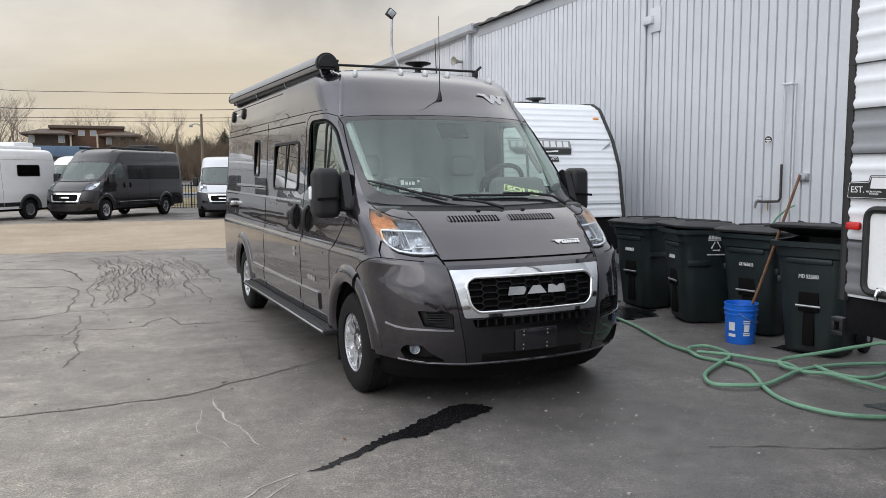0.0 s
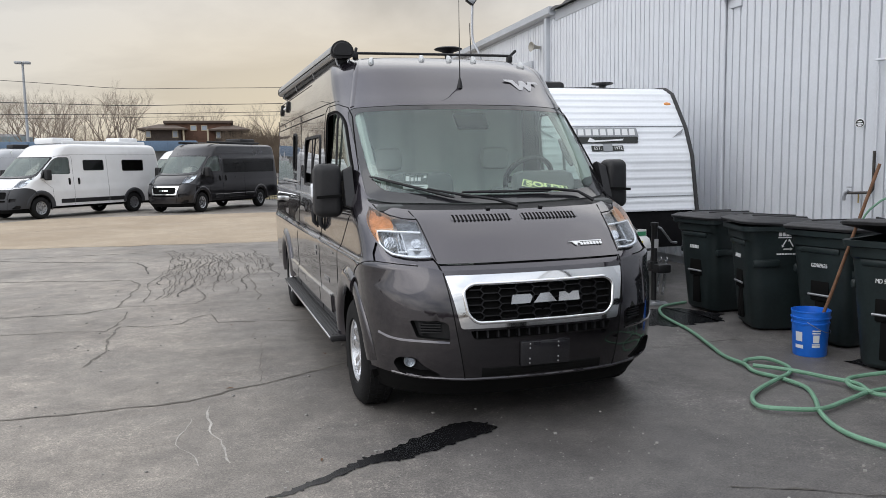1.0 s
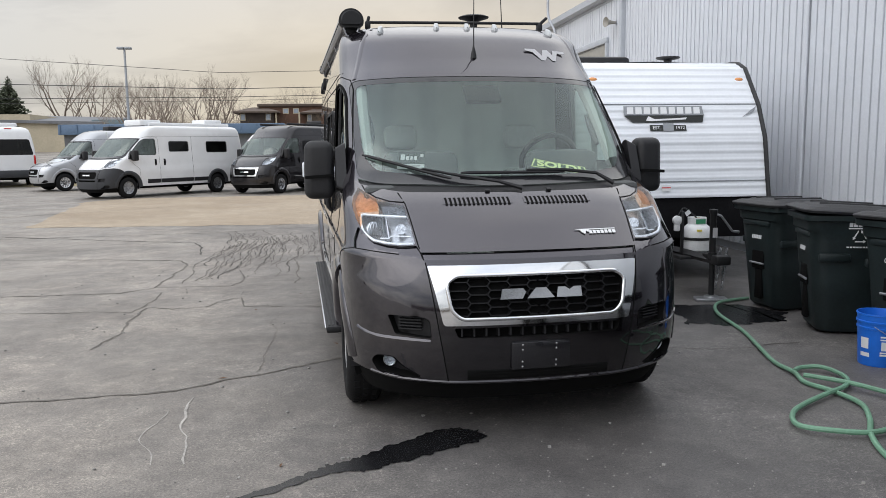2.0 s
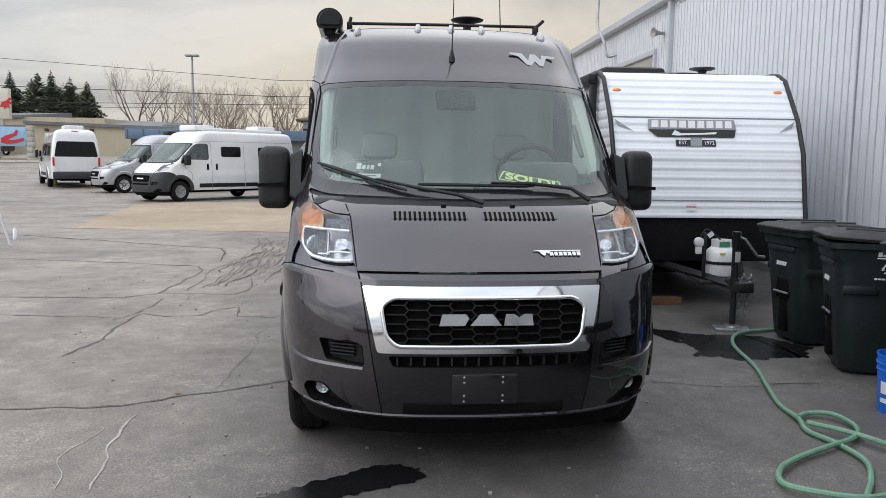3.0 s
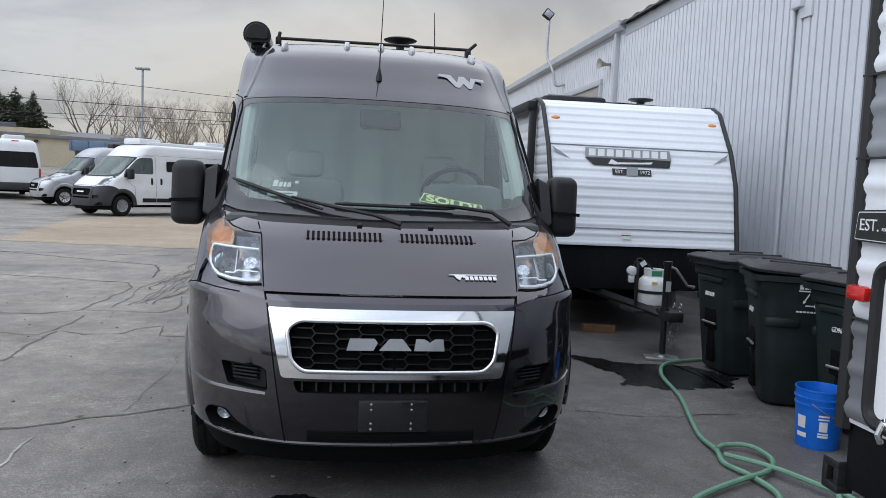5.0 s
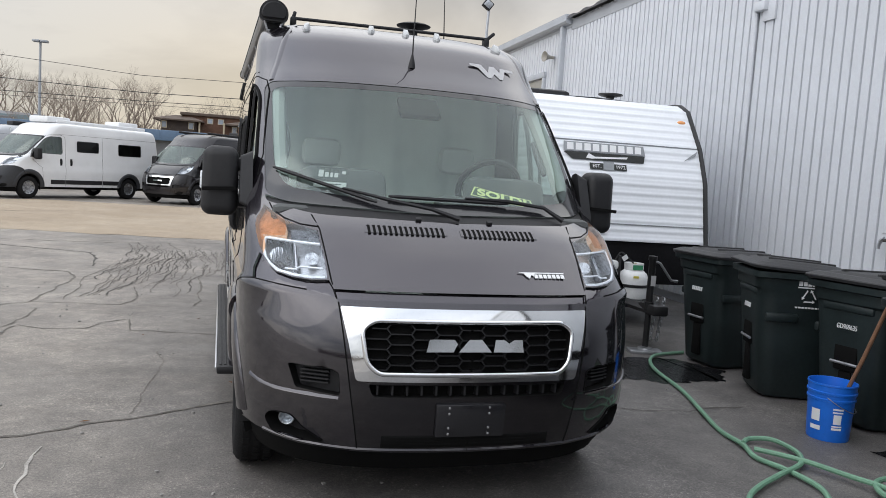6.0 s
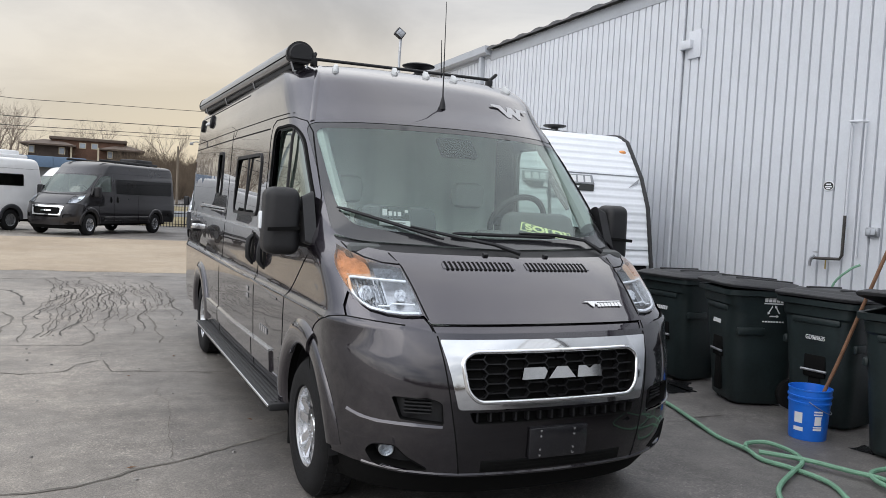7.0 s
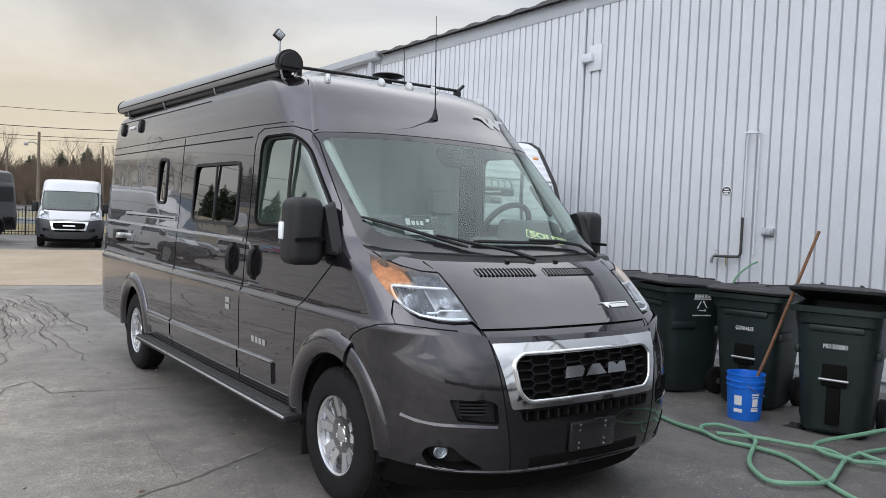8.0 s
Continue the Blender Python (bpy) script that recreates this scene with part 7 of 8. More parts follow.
# the fan of nested tar-sealed curves, each sagging to one side before it runs out
for i in range(46):
    k = (i + 0.8 * random.random()) / 46
    v0 = random.uniform(0.0, 0.22) if i % 3 else random.uniform(0.25, 0.5)
    v1 = min(1.0, v0 + random.uniform(0.35, 0.85) * (1.0 - 0.45 * k))
    ph = random.uniform(-0.4, 0.4)
    line = []
    for a in range(14):
        v = v0 + (v1 - v0) * a / 13
        sag = 0.46 * math.sin(min(1.0, v * 1.9) * math.pi * 0.62) - 0.20 * v + 0.10 * max(0.0, v - 0.75) * 4 * math.sin(7 * k + 2)
        line.append((-0.62 + 1.95 * k + sag * (1.0 - 0.55 * k) + 0.035 * math.sin(15 * v + 9 * k + ph) + 0.025 * math.sin(31 * v + 20 * k), 16.5 - 6.3 * v + 0.3 * math.sin(6 * k)))
    crack(line, random.uniform(0.016, 0.036), M["crack" if i % 2 else "softcrack"], 130 + i)
for i, (pts, w) in enumerate((([(0.60, 5.62), (0.62, 5.1), (0.70, 4.75), (0.76, 4.5)], 0.02), ([(0.5, 5.4), (0.45, 4.9), (0.55, 4.5)], 0.012), ([(0.15, 3.35), (0.5, 3.7), (0.85, 3.98)], 0.02), ([(0.0, 3.2), (0.4, 3.5), (0.8, 3.85)], 0.013))):
    crack(pts, w, M["palecrack"], 60 + i, "worn_line")
# scattered grit and leaves
grit = bmesh.new()
random.seed(4)
for k in range(560):
    x, y = (random.uniform(-3, 5), random.uniform(2.6, 12)) if k < 240 else (random.gauss(2.4, 1.1), random.gauss(4.3, 0.75))
    s = random.uniform(0.003, 0.009) if k < 240 else random.uniform(0.0015, 0.004)
    box(grit, (-s, -s, 0), (s, s, s * 1.1), 0, Matrix.Translation((x, y, 0.0)) @ Matrix.Rotation(random.uniform(0, 3), 4, "Z"))
M["grit"] = mat("grey_grit", (0.27, 0.26, 0.245), 0.85, 0, 0.4, 3)
tagged(part("grit", grit, M["grit"], flat=True), "small pale stones and grit scattered over the asphalt", "grit", kind="stuff")
lf = bmesh.new()
for _ in range(7):
    x, y = random.uniform(-1.5, 1.6), random.uniform(4, 10)
    m = Matrix.Translation((x, y, 0.006)) @ Matrix.Rotation(random.uniform(0, 6), 4, "Z") @ Matrix.Rotation(random.uniform(-0.3, 0.3), 4, "X")
    l = random.uniform(0.015, 0.035)
    add(lf, [(-l, 0, 0), (0, l * 0.4, 0.004), (l, 0, 0), (0, -l * 0.4, 0.004), (0, 0, -0.002)], [(0, 4, 1), (1, 4, 2), (2, 4, 3), (3, 4, 0)], m)
tagged(part("fallen_leaves", lf, M["wood"]), "a few dry brown leaves and twigs on the asphalt", "leaves", kind="stuff")

# ---- fittings on the metal wall ----
W0 = WALL_X - 0.036
b = bmesh.new()
cd = tagged(new("conduit"), "pale grey conduit and box fixed to the siding", "conduit", kind="structure")
tube(b, [(W0 - 0.03, 9.98, 0.1), (W0 - 0.03, 9.98, EAVE - 0.2)], 0.024, 10)
part("conduit_pipe", b, M["siding"], cd)
b = bmesh.new()
box(b, (W0 - 0.09, 9.76, 3.88), (W0, 9.97, 4.0), 0.015)
box(b, (W0 - 0.03, 9.62, 3.75), (W0, 9.86, 4.12), 0.005)
part("junction_box", b, M["siding"], cd)
b = bmesh.new()
lathe(b, [(0.058, 0.0), (0.058, 0.004), (0.0, 0.004)], 28, Matrix.Translation((W0 - 0.004, 7.45, 2.034)) @ Matrix.Diagonal((1, 1.15, 0.85, 1)) @ Matrix.Rotation(radians(-90), 4, "Y"))
stk = tagged(part("round_sticker", b, M["ink"]), "small round black and white sticker on the siding", "sticker")
b = bmesh.new()
tube(b, [(W0 - 0.006, 7.45 + 0.066 * math.cos(a), 2.034 + 0.049 * math.sin(a)) for a in np.linspace(0, 6.2832, 33)[:-1]], 0.0045, 5, closed=True)
part("sticker_rim", b, M["vinylwhite"], stk)
for z, w in ((0.018, 0.03), (-0.008, 0.045), (-0.028, 0.025)):
    b = bmesh.new()
    box(b, (W0 - 0.0105, 7.45 - w, 2.034 + z - 0.007), (W0 - 0.008, 7.45 + w, 2.034 + z + 0.007))
    part("sticker_bar", b, M["vinylwhite"], stk)
pp = tagged(new("pipe_loop"), "white painted pipe bracket on the siding", "pipe", kind="structure")
for pts, r in (([(W0, 7.17, 2.70), (W0 - 0.09, 7.17, 2.70), (W0 - 0.09, 7.02, 2.69), (W0 - 0.02, 7.02, 2.69)], 0.014), ([(W0 - 0.03, 7.19, 2.66), (W0 - 0.03, 7.19, 1.35)], 0.011), ([(W0 - 0.03, 7.03, 2.66), (W0 - 0.03, 7.03, 1.30)], 0.011)):
    b = bmesh.new()
    tube(b, pts, r, 8)
    part("white_pipe", b, M["siding"], pp)
M["castiron"] = mat("rusty_dark_pipe", (0.07, 0.065, 0.06), 0.6, 0.5, 0.3, 20, 0.2, 90)
fc = thing("outdoor_tap", pose(0, 0, 0), "dark iron water pipe with brass tap on the siding", "outdoor tap")
b = bmesh.new()
tube(b, [(W0 - 0.05, 7.18, 1.72), (W0 - 0.05, 7.18, 1.30), (W0 - 0.06, 7.20, 1.26), (W0 - 0.08, 7.42, 1.25), (W0 - 0.09, 7.50, 1.25)], 0.016, 8)
part("tap_pipe", b, M["castiron"], fc)
b = bmesh.new()
tube(b, [(W0 - 0.09, 7.49, 1.27), (W0 - 0.10, 7.52, 1.25), (W0 - 0.11, 7.53, 1.20), (W0 - 0.11, 7.53, 1.16)], [0.02, 0.022, 0.018, 0.016], 8)
lathe(b, [(0.03, 0.0), (0.03, 0.01), (0.0, 0.012)], 10, Matrix.Translation((W0 - 0.09, 7.48, 1.31)))
part("tap_spout", b, M["steel"], fc)
b = bmesh.new()
tube(b, [(W0 - 0.07, 7.36, 1.25), (W0 - 0.07, 7.36, 1.14)], 0.008, 6)
part("tap_tag", b, M["brass"], fc)
ob_ = thing("outlet_box", pose(0, 0, 0), "grey weatherproof electrical outlet box on the siding", "outlet box")
b = bmesh.new()
box(b, (W0 - 0.05, 6.79, 1.52), (W0, 6.93, 1.61), 0.01)
part("outlet_body", b, M["steel"], ob_)
b = bmesh.new()
box(b, (W0 - 0.058, 6.81, 1.535), (W0 - 0.049, 6.86, 1.595), 0.003)
box(b, (W0 - 0.058, 6.87, 1.535), (W0 - 0.049, 6.915, 1.595), 0.003)
part("outlet_cover", b, M["sidingdark"], ob_)
gh = thing("hose_pipe_end", pose(0, 0, 0), "short pale green hose hanging from the tap by the wall", "hose end")
b = bmesh.new()
tube(b, spline([(W0 - 0.05, 6.95, 1.22), (W0 - 0.12, 7.02, 1.16), (W0 - 0.2, 7.14, 0.98), (W0 - 0.22, 7.2, 0.6), (W0 - 0.2, 7.2, 0.05)]), 0.012, 8)
part("hose_run", b, M["hose"], gh)
hn = thing("loudspeaker_horn", pose(W0 - 0.19, 16.78, 4.22, 0, -90, 12) @ Matrix.Scale(0.62, 4), "beige horn loudspeaker fixed high on the siding", "horn speaker")
M["beige"] = mat("beige_painted_metal", (0.30, 0.285, 0.25), 0.5, 0, 0.1, 8)
b = bmesh.new()
lathe(b, [(0.05, -0.26), (0.055, -0.16), (0.06, -0.10), (0.10, 0.02), (0.17, 0.12), (0.175, 0.125), (0.16, 0.12), (0.09, 0.02), (0.0, -0.02)], 24)
part("horn_bell", b, M["beige"], hn)
b = bmesh.new()
box(b, (-0.05, -0.04, -0.30), (0.05, 0.04, -0.22), 0.01)
part("horn_bracket", b, M["steel"], hn)
fl = thing("floodlight", pose(0, 0, 0), "black floodlight on a tall bent pole fixed to the wall", "floodlight")
b = bmesh.new()
tube(b, spline([(W0, 20.3, 4.25), (W0 - 0.22, 20.35, 4.22), (W0 - 0.30, 20.45, 4.6), (W0 - 0.42, 20.6, 5.0), (W0 - 0.40, 20.65, 5.9)]), 0.035, 8)
part("pole", b, M["steel"], fl)
b = bmesh.new()
box(b, (-0.12, -0.07, -0.11), (0.12, 0.07, 0.11), 0.02, Matrix.Translation((W0 - 0.44, 20.62, 6.0)) @ Matrix.Rotation(radians(35), 4, "Y"))
part("lamp_head", b, M["blackp"], fl)
b = bmesh.new()
box(b, (-0.095, -0.078, -0.085), (0.095, -0.065, 0.085), 0.008, Matrix.Translation((W0 - 0.44, 20.62, 6.0)) @ Matrix.Rotation(radians(35), 4, "Y"))
part("lamp_glass", b, M["lampgrey"], fl)
dr = tagged(new("door_1"), "pale overhead service door in the metal wall", "garage door", kind="structure")
b = bmesh.new()
box(b, (WALL_X - 0.10, 17.25, 3.86), (WALL_X - 0.026, 22.3, 3.98), 0.01)
for y in (17.25, 22.2):
    box(b, (WALL_X - 0.10, y, 0), (WALL_X - 0.026, y + 0.1, 3.86), 0.01)
part("door_frame", b, M["sidingdark"], dr)
for k in range(8):
    b = bmesh.new()
    box(b, (WALL_X - 0.05, 17.36, 0.02 + k * 0.482), (WALL_X - 0.027, 22.19, 0.472 + k * 0.482), 0.008)
    part("door_panel", b, M["beige"], dr)

# ---- vans parked across the lot ----
# opaque pale blue for the panes of the far buildings
M["palepane"] = mat("pale_blue_pane", (0.30, 0.34, 0.40), 0.15, 0, 0.1, 4, coat=0.6)
M["palevan"] = paint("pale_silver_van_paint", (0.52, 0.53, 0.56), 0.2)
M["greyroof"] = mat("grey_flat_roof", (0.16, 0.165, 0.175), 0.7, 0, 0.15, 1)


def van_pose(wx, wy, heading, side=1, base=0.955):
    """Poses a van by its front wheel on one side; heading: where its tail points, degrees right of north."""
    m = pose(0, 0, 0, 0, 0, -heading)
    p = m @ Vector((side * 1.0, base, 0))
    return Matrix.Translation((wx - p.x, wy - p.y, 0)) @ m


def parked(m, label, body, bump, surround=True, windows=(), both=None, extras=(), **kw):
    r = thing("parked_van", m, label, "van", "vans parked across the lot")
    make_van(r, body, bump, False, surround, windows=windows, both_windows=both, **kw)
    for name, lo, hi, mt in extras:
        bm = bmesh.new()
        box(bm, lo, hi, min(0.05, (hi[2] - lo[2]) * 0.3))
        part(name, bm, M[mt], r)
    return r


SPRINTER = Skin(
    nose=[(0.20, 0.12), (0.40, 0.02), (0.60, 0.0), (0.85, 0.03), (1.00, 0.10), (1.08, 0.22), (1.16, 0.48), (1.24, 0.80), (1.32, 1.02), (1.40, 1.14), (1.70, 1.42), (2.0, 1.70), (2.2, 1.90), (2.40, 2.16), (2.5, 2.38), (2.55, 2.7), (2.57, 3.0)],
    half=[(0.20, 0.92), (0.35, 0.97), (0.60, 0.99), (1.0, 1.0), (1.3, 0.98), (1.8, 0.93), (2.2, 0.86), (2.40, 0.80), (2.48, 0.73), (2.53, 0.6), (2.56, 0.38), (2.57, 0.02)],
    crown=[(0.2, 0.12), (1.0, 0.12), (1.3, 0.1), (2.57, 0.2)],
    corner=[(0.2, 0.45), (1.0, 0.40), (1.3, 0.35), (2.0, 0.32), (2.57, 0.4)],
    length=[(0.2, 6.80), (0.5, 6.85), (1.2, 6.85), (2.1, 6.74), (2.4, 6.65), (2.52, 6.5), (2.57, 6.3)])

parked(van_pose(-0.15, 30.3, 35) @ Matrix.Diagonal((1, 0.955, 1, 1)), "dark grey camper van with dark windows and chrome grille, parked", M["dark"], M["dark"], True, both=((2.42, 6.15, 1.42, 1.98, 0.05),), wheel_mat=M["alloy"],
       extras=(("roof_rail", (0.62, 1.9, 2.56), (0.68, 5.6, 2.64), "blackp"), ("roof_rail", (-0.68, 1.9, 2.56), (-0.62, 5.6, 2.64), "blackp"), ("air_conditioner", (-0.35, 4.6, 2.57), (0.4, 5.7, 2.79), "blackp")))
parked(van_pose(-2.74, 32.1, 40, base=4.99), "white camper van with dark grey bumper and black side strip, parked", M["white"], M["darkplastic"], False, both=((2.75, 3.65, 1.60, 1.98, 0.05), (4.50, 5.55, 1.56, 1.98, 0.05)),
       extras=(("roof_rail", (0.60, 2.2, 2.54), (0.68, 6.0, 2.66), "whiteplastic"), ("roof_pod", (-0.5, 2.0, 2.55), (0.45, 2.9, 2.76), "whiteplastic"), ("air_conditioner", (-0.35, 5.0, 2.55), (0.4, 5.9, 2.82), "whiteplastic")))
parked(van_pose(-9.35, 35.2, 52), "silver camper van with alloy wheels, parked", M["silver"], M["silver"], False, skin=SPRINTER, both=((2.95, 3.7, 1.62, 1.98, 0.05),), wheel_mat=M["alloy"],
       extras=(("roof_pod", (-0.3, 3.2, 2.55), (0.3, 3.9, 2.74), "blackp"),))
parked(van_pose(3.04, 30.7, 11, -1) @ Matrix.Diagonal((0.97, 1, 0.90, 1)), "silver-white low van with dark bumper facing the lot, parked", M["palevan"], M["darkplastic"], True)
parked(van_pose(-2.0, 41.5, 52), "white camper van behind the dark one, parked", M["white"], M["darkplastic"], False,
       extras=(("air_conditioner", (-0.35, 4.4, 2.55), (0.4, 5.3, 2.82), "whiteplastic"),))
parked(Matrix.Translation((-13.2, 40, 0)) @ pose(0, 0, 0, 0, 0, 208) @ Matrix.Scale(1.12, 4) @ Matrix.Translation((0, -6.85, 0)), "white and silver van seen from behind with dark rear glass, parked", M["white"], M["silver"], False, skin=SPRINTER, rear_glass=True, windows=((2.6, 6.2, 1.4, 1.95, 0.05),), both=((2.6, 6.2, 1.4, 1.95, 0.05),),
       extras=(("rear_bumper", (-0.95, 6.78, 0.40), (0.95, 6.95, 0.72), "darkplastic"), ("tail_lamp", (0.86, 6.72, 0.95), (0.95, 6.88, 1.35), "red"), ("tail_lamp", (-0.95, 6.72, 0.95), (-0.86, 6.88, 1.35), "red"),
               ("air_conditioner", (-0.4, 5.4, 2.55), (0.4, 6.3, 2.72), "whiteplastic"), ("brake_lamp", (-0.14, 6.54, 2.45), (0.14, 6.62, 2.49), "red")))


def car(m, label, paint_mat, suv=False):
    """A small parked car, some sixty metres off."""
    c = thing("parked_car", m, label, "car")
    h = 0.25 if suv else 0.0
    b = bmesh.new()
    prof = rounded([(-2.2, 0.35), (-2.25, 0.75 + h), (-1.2, 0.92 + h), (-0.5, 1.38 + h), (1.1, 1.42 + h), (1.9, 1.0 + h), (2.2, 0.95 + h), (2.25, 0.4)], 0.15)
    prism(b, prof, -0.88, 0.88)
    bmesh.ops.bevel(b, geom=[e for e in b.edges if abs(e.verts[0].co.y - e.verts[1].co.y) < 1e-5], offset=0.1, segments=2, affect="EDGES")
    part("car_body", b, paint_mat, c)
    for s in (-0.885, 0.885):
        for poly in ([(-0.95, 0.98 + h), (-0.45, 1.30 + h), (0.2, 1.33 + h), (0.2, 0.97 + h)], [(0.28, 0.97 + h), (0.28, 1.33 + h), (1.0, 1.32 + h), (1.5, 1.02 + h)]):
            b = bmesh.new()
            prism(b, poly, s - 0.005, s + 0.005)
            part("car_window", b, M["gloss"], c)
        for x in (-1.4, 1.35):
            b = bmesh.new()
            lathe(b, [(0.18, -0.1), (0.33, -0.1), (0.34, 0.0), (0.33, 0.1), (0.18, 0.1)], 18, Matrix.Translation((x, s * 0.92, 0.34)) @ Matrix.Rotation(radians(90), 4, "X"), close=True)
            part("car_tyre", b, M["rubber"], c)
            b = bmesh.new()
            lathe(b, [(0.2, -0.07), (0.2, 0.07), (0.0, 0.08)], 14, Matrix.Translation((x, s * 0.92, 0.34)) @ Matrix.Rotation(radians(90), 4, "X"))
            part("car_rim", b, M["alloy"], c)
    return c


car(pose(-36.4, 78, rise(78), 0, 0, 172), "dark parked sport utility car across the road", M["dark"], True)
car(pose(-30.5, 96, rise(96), 0, 0, 20), "silver parked car by the far building", M["silver"])
car(pose(-27.2, 99, rise(99), 0, 0, 20), "grey parked car by the far building", M["silver"])

# ---- road, verge and fence at the far side of the lot ----
M["verge"] = ground_material("dry_winter_grass", (0.15, 0.12, 0.06), (0.24, 0.20, 0.11), 0.9)
M["kerb"] = mat("concrete_kerb", (0.42, 0.41, 0.38), 0.8, 0, 0.15, 3, 0.2, 50)
M["iron"] = mat("black_iron_fence", (0.012, 0.012, 0.013), 0.5, 0.2, 0.1, 9)
b = bmesh.new()
for i in range(30):
    x0, x1 = -14 + i * 2.0, -12 + i * 2.0
    add(b, [(x0, 40, 0.02), (x1, 40, 0.02), (x1, 46, rise(46) + 0.02), (x1, 52, rise(52) + 0.02), (x1, 60, rise(60) + 0.02), (x0, 60, rise(60) + 0.02), (x0, 52, rise(52) + 0.02), (x0, 46, rise(46) + 0.02)], [(0, 1, 2, 7), (7, 2, 3, 6), (6, 3, 4, 5)])
tagged(part("verge", b, M["verge"]), "strip of dry winter grass beyond the fence", "grass verge", kind="structure")
b = bmesh.new()
for i in range(12):
    x0, x1 = -60 + i * 3.0, -57 + i * 3.0
    add(b, [(x0, 62 + i * 0.4, rise(62 + i * .4) + 0.05), (x1, 62.4 + i * 0.4, rise(62.4 + i * .4) + 0.05), (x1, 72, rise(72) + 0.05), (x0, 72, rise(72) + 0.05)], [(0, 1, 2, 3)])
tagged(part("verge", b, M["verge"]), "grass bank in front of the sign", "grass verge", kind="structure")
b = bmesh.new()
tube(b, [(-60, 61.7, rise(61.7) + 0.05), (-42, 64.2, rise(64.2) + 0.05), (-24, 67.0, rise(67) + 0.05)], 0.15, 6)
tagged(part("kerb", b, M["kerb"]), "pale concrete kerb along the verge", "kerb", kind="structure")
fence = thing("iron_fence", pose(1.0, 39.5, 0), "black iron picket fence at the edge of the lot", "fence")
pk = bmesh.new()
box(pk, (-0.012, -0.012, 0.0), (0.012, 0.012, 1.15))
pm_ = bpy.data.meshes.new("picket")
pk.to_mesh(pm_)
pk.free()
pm_.materials.append(M["iron"])
for i in range(62):
    shared("picket", pm_, pose(i * 0.13, 0, 0), fence)
for z in (0.12, 0.62, 1.05):
    b = bmesh.new()
    box(b, (-0.1, -0.015, z), (8.0, 0.015, z + 0.035))
    part("rail", b, M["iron"], fence)
for i in range(4):
    b = bmesh.new()
    box(b, (i * 2.6 - 0.03, -0.03, 0), (i * 2.6 + 0.03, 0.03, 1.25))
    part("post", b, M["iron"], fence)
gr = thing("guard_rail", pose(2.0, 40.6, 0), "weathered grey timber guard rail behind the fence", "guard rail")
b = bmesh.new()
box(b, (0, -0.04, 0.45), (7, 0.04, 0.72), 0.01)
part("rail", b, M["sidingdark"], gr)
for x in (0.3, 3.4, 6.6):
    b = bmesh.new()
    box(b, (x, 0.04, 0), (x + 0.12, 0.16, 0.72), 0.01)
    part("post", b, M["sidingdark"], gr)
cone = thing("traffic_cone", pose(-15.9, 43.9, 0), "faded tan traffic cone standing on the lot", "cone")
b = bmesh.new()
lathe(b, [(0.16, 0.03), (0.12, 0.1), (0.03, 0.95), (0.0, 0.95)], 14)
part("cone_body", b, mat("faded_tan_plastic", (0.40, 0.30, 0.17), 0.6), cone)
b = bmesh.new()
box(b, (-0.25, -0.25, 0), (0.25, 0.25, 0.035), 0.01)
part("cone_base", b, M["blackp"], cone)
sb = thing("trestle", pose(-4.62, 14.7, 0, 0, 0, 20), "white folding trestle legs standing on the lot", "trestle")
for i, (x0, x1) in enumerate(((-0.35, 0.0), (0.16, 0.0))):
    b = bmesh.new()
    tube(b, [(x0, 0.1 * i, 0.0), (x1, 0.05, 0.62)], 0.022, 6)
    part("leg", b, M["whiteplastic"], sb)
wbt = thing("water_bottle", pose(-4.95, 15.97, 0), "clear plastic water bottle standing on the lot", "bottle")
b = bmesh.new()
lathe(b, [(0.035, 0), (0.038, 0.02), (0.038, 0.17), (0.014, 0.215), (0.014, 0.235), (0.0, 0.235)], 14)
part("bottle", b, M["drl"], wbt)

# ---- buildings beyond ----
M["brick"] = mat("brown_brick", (0.115, 0.062, 0.042), 0.85, 0, 0.25, 2.0, 0.2, 20)
M["brown"] = mat("dark_brown_cladding", (0.055, 0.042, 0.036), 0.8, 0, 0.2, 2)
M["roofbrown"] = mat("brown_roof_edge", (0.10, 0.075, 0.06), 0.8, 0, 0.2, 2)
M["bluewall"] = mat("blue_metal_fascia", (0.11, 0.17, 0.26), 0.5, 0, 0.1, 1.0)
M["tanwall"] = mat("pale_tan_block_wall", (0.48, 0.42, 0.31), 0.85, 0, 0.1, 0.6)
M["bluegrey"] = mat("blue_grey_gable", (0.16, 0.21, 0.23), 0.7, 0, 0.1, 1)
M["signred"] = mat("red_sign_paint", (0.55, 0.03, 0.04), 0.4, 0, 0.08, 3)
M["signblue"] = mat("pale_blue_sign", (0.30, 0.48, 0.68), 0.4, 0, 0.08, 3)
M["signwhite"] = mat("off_white_sign", (0.62, 0.58, 0.50), 0.5, 0, 0.08, 3)


def block(parent, name, lo, hi, mt, bev=0.0):
    b = bmesh.new()
    box(b, lo, hi, bev)
    return part(name, b, mt, parent)


def house_window(parent, x, y, z, w, h):
    wn_ = thing_part("window", parent)
    block(wn_, "window_frame", (x - w / 2 - 0.06, y - 0.05, z - 0.06), (x + w / 2 + 0.06, y - 0.005, z + h + 0.06), M["tanwall"])
    block(wn_, "pane", (x - w / 2, y - 0.06, z), (x + w / 2, y - 0.051, z + h), M["palepane"])


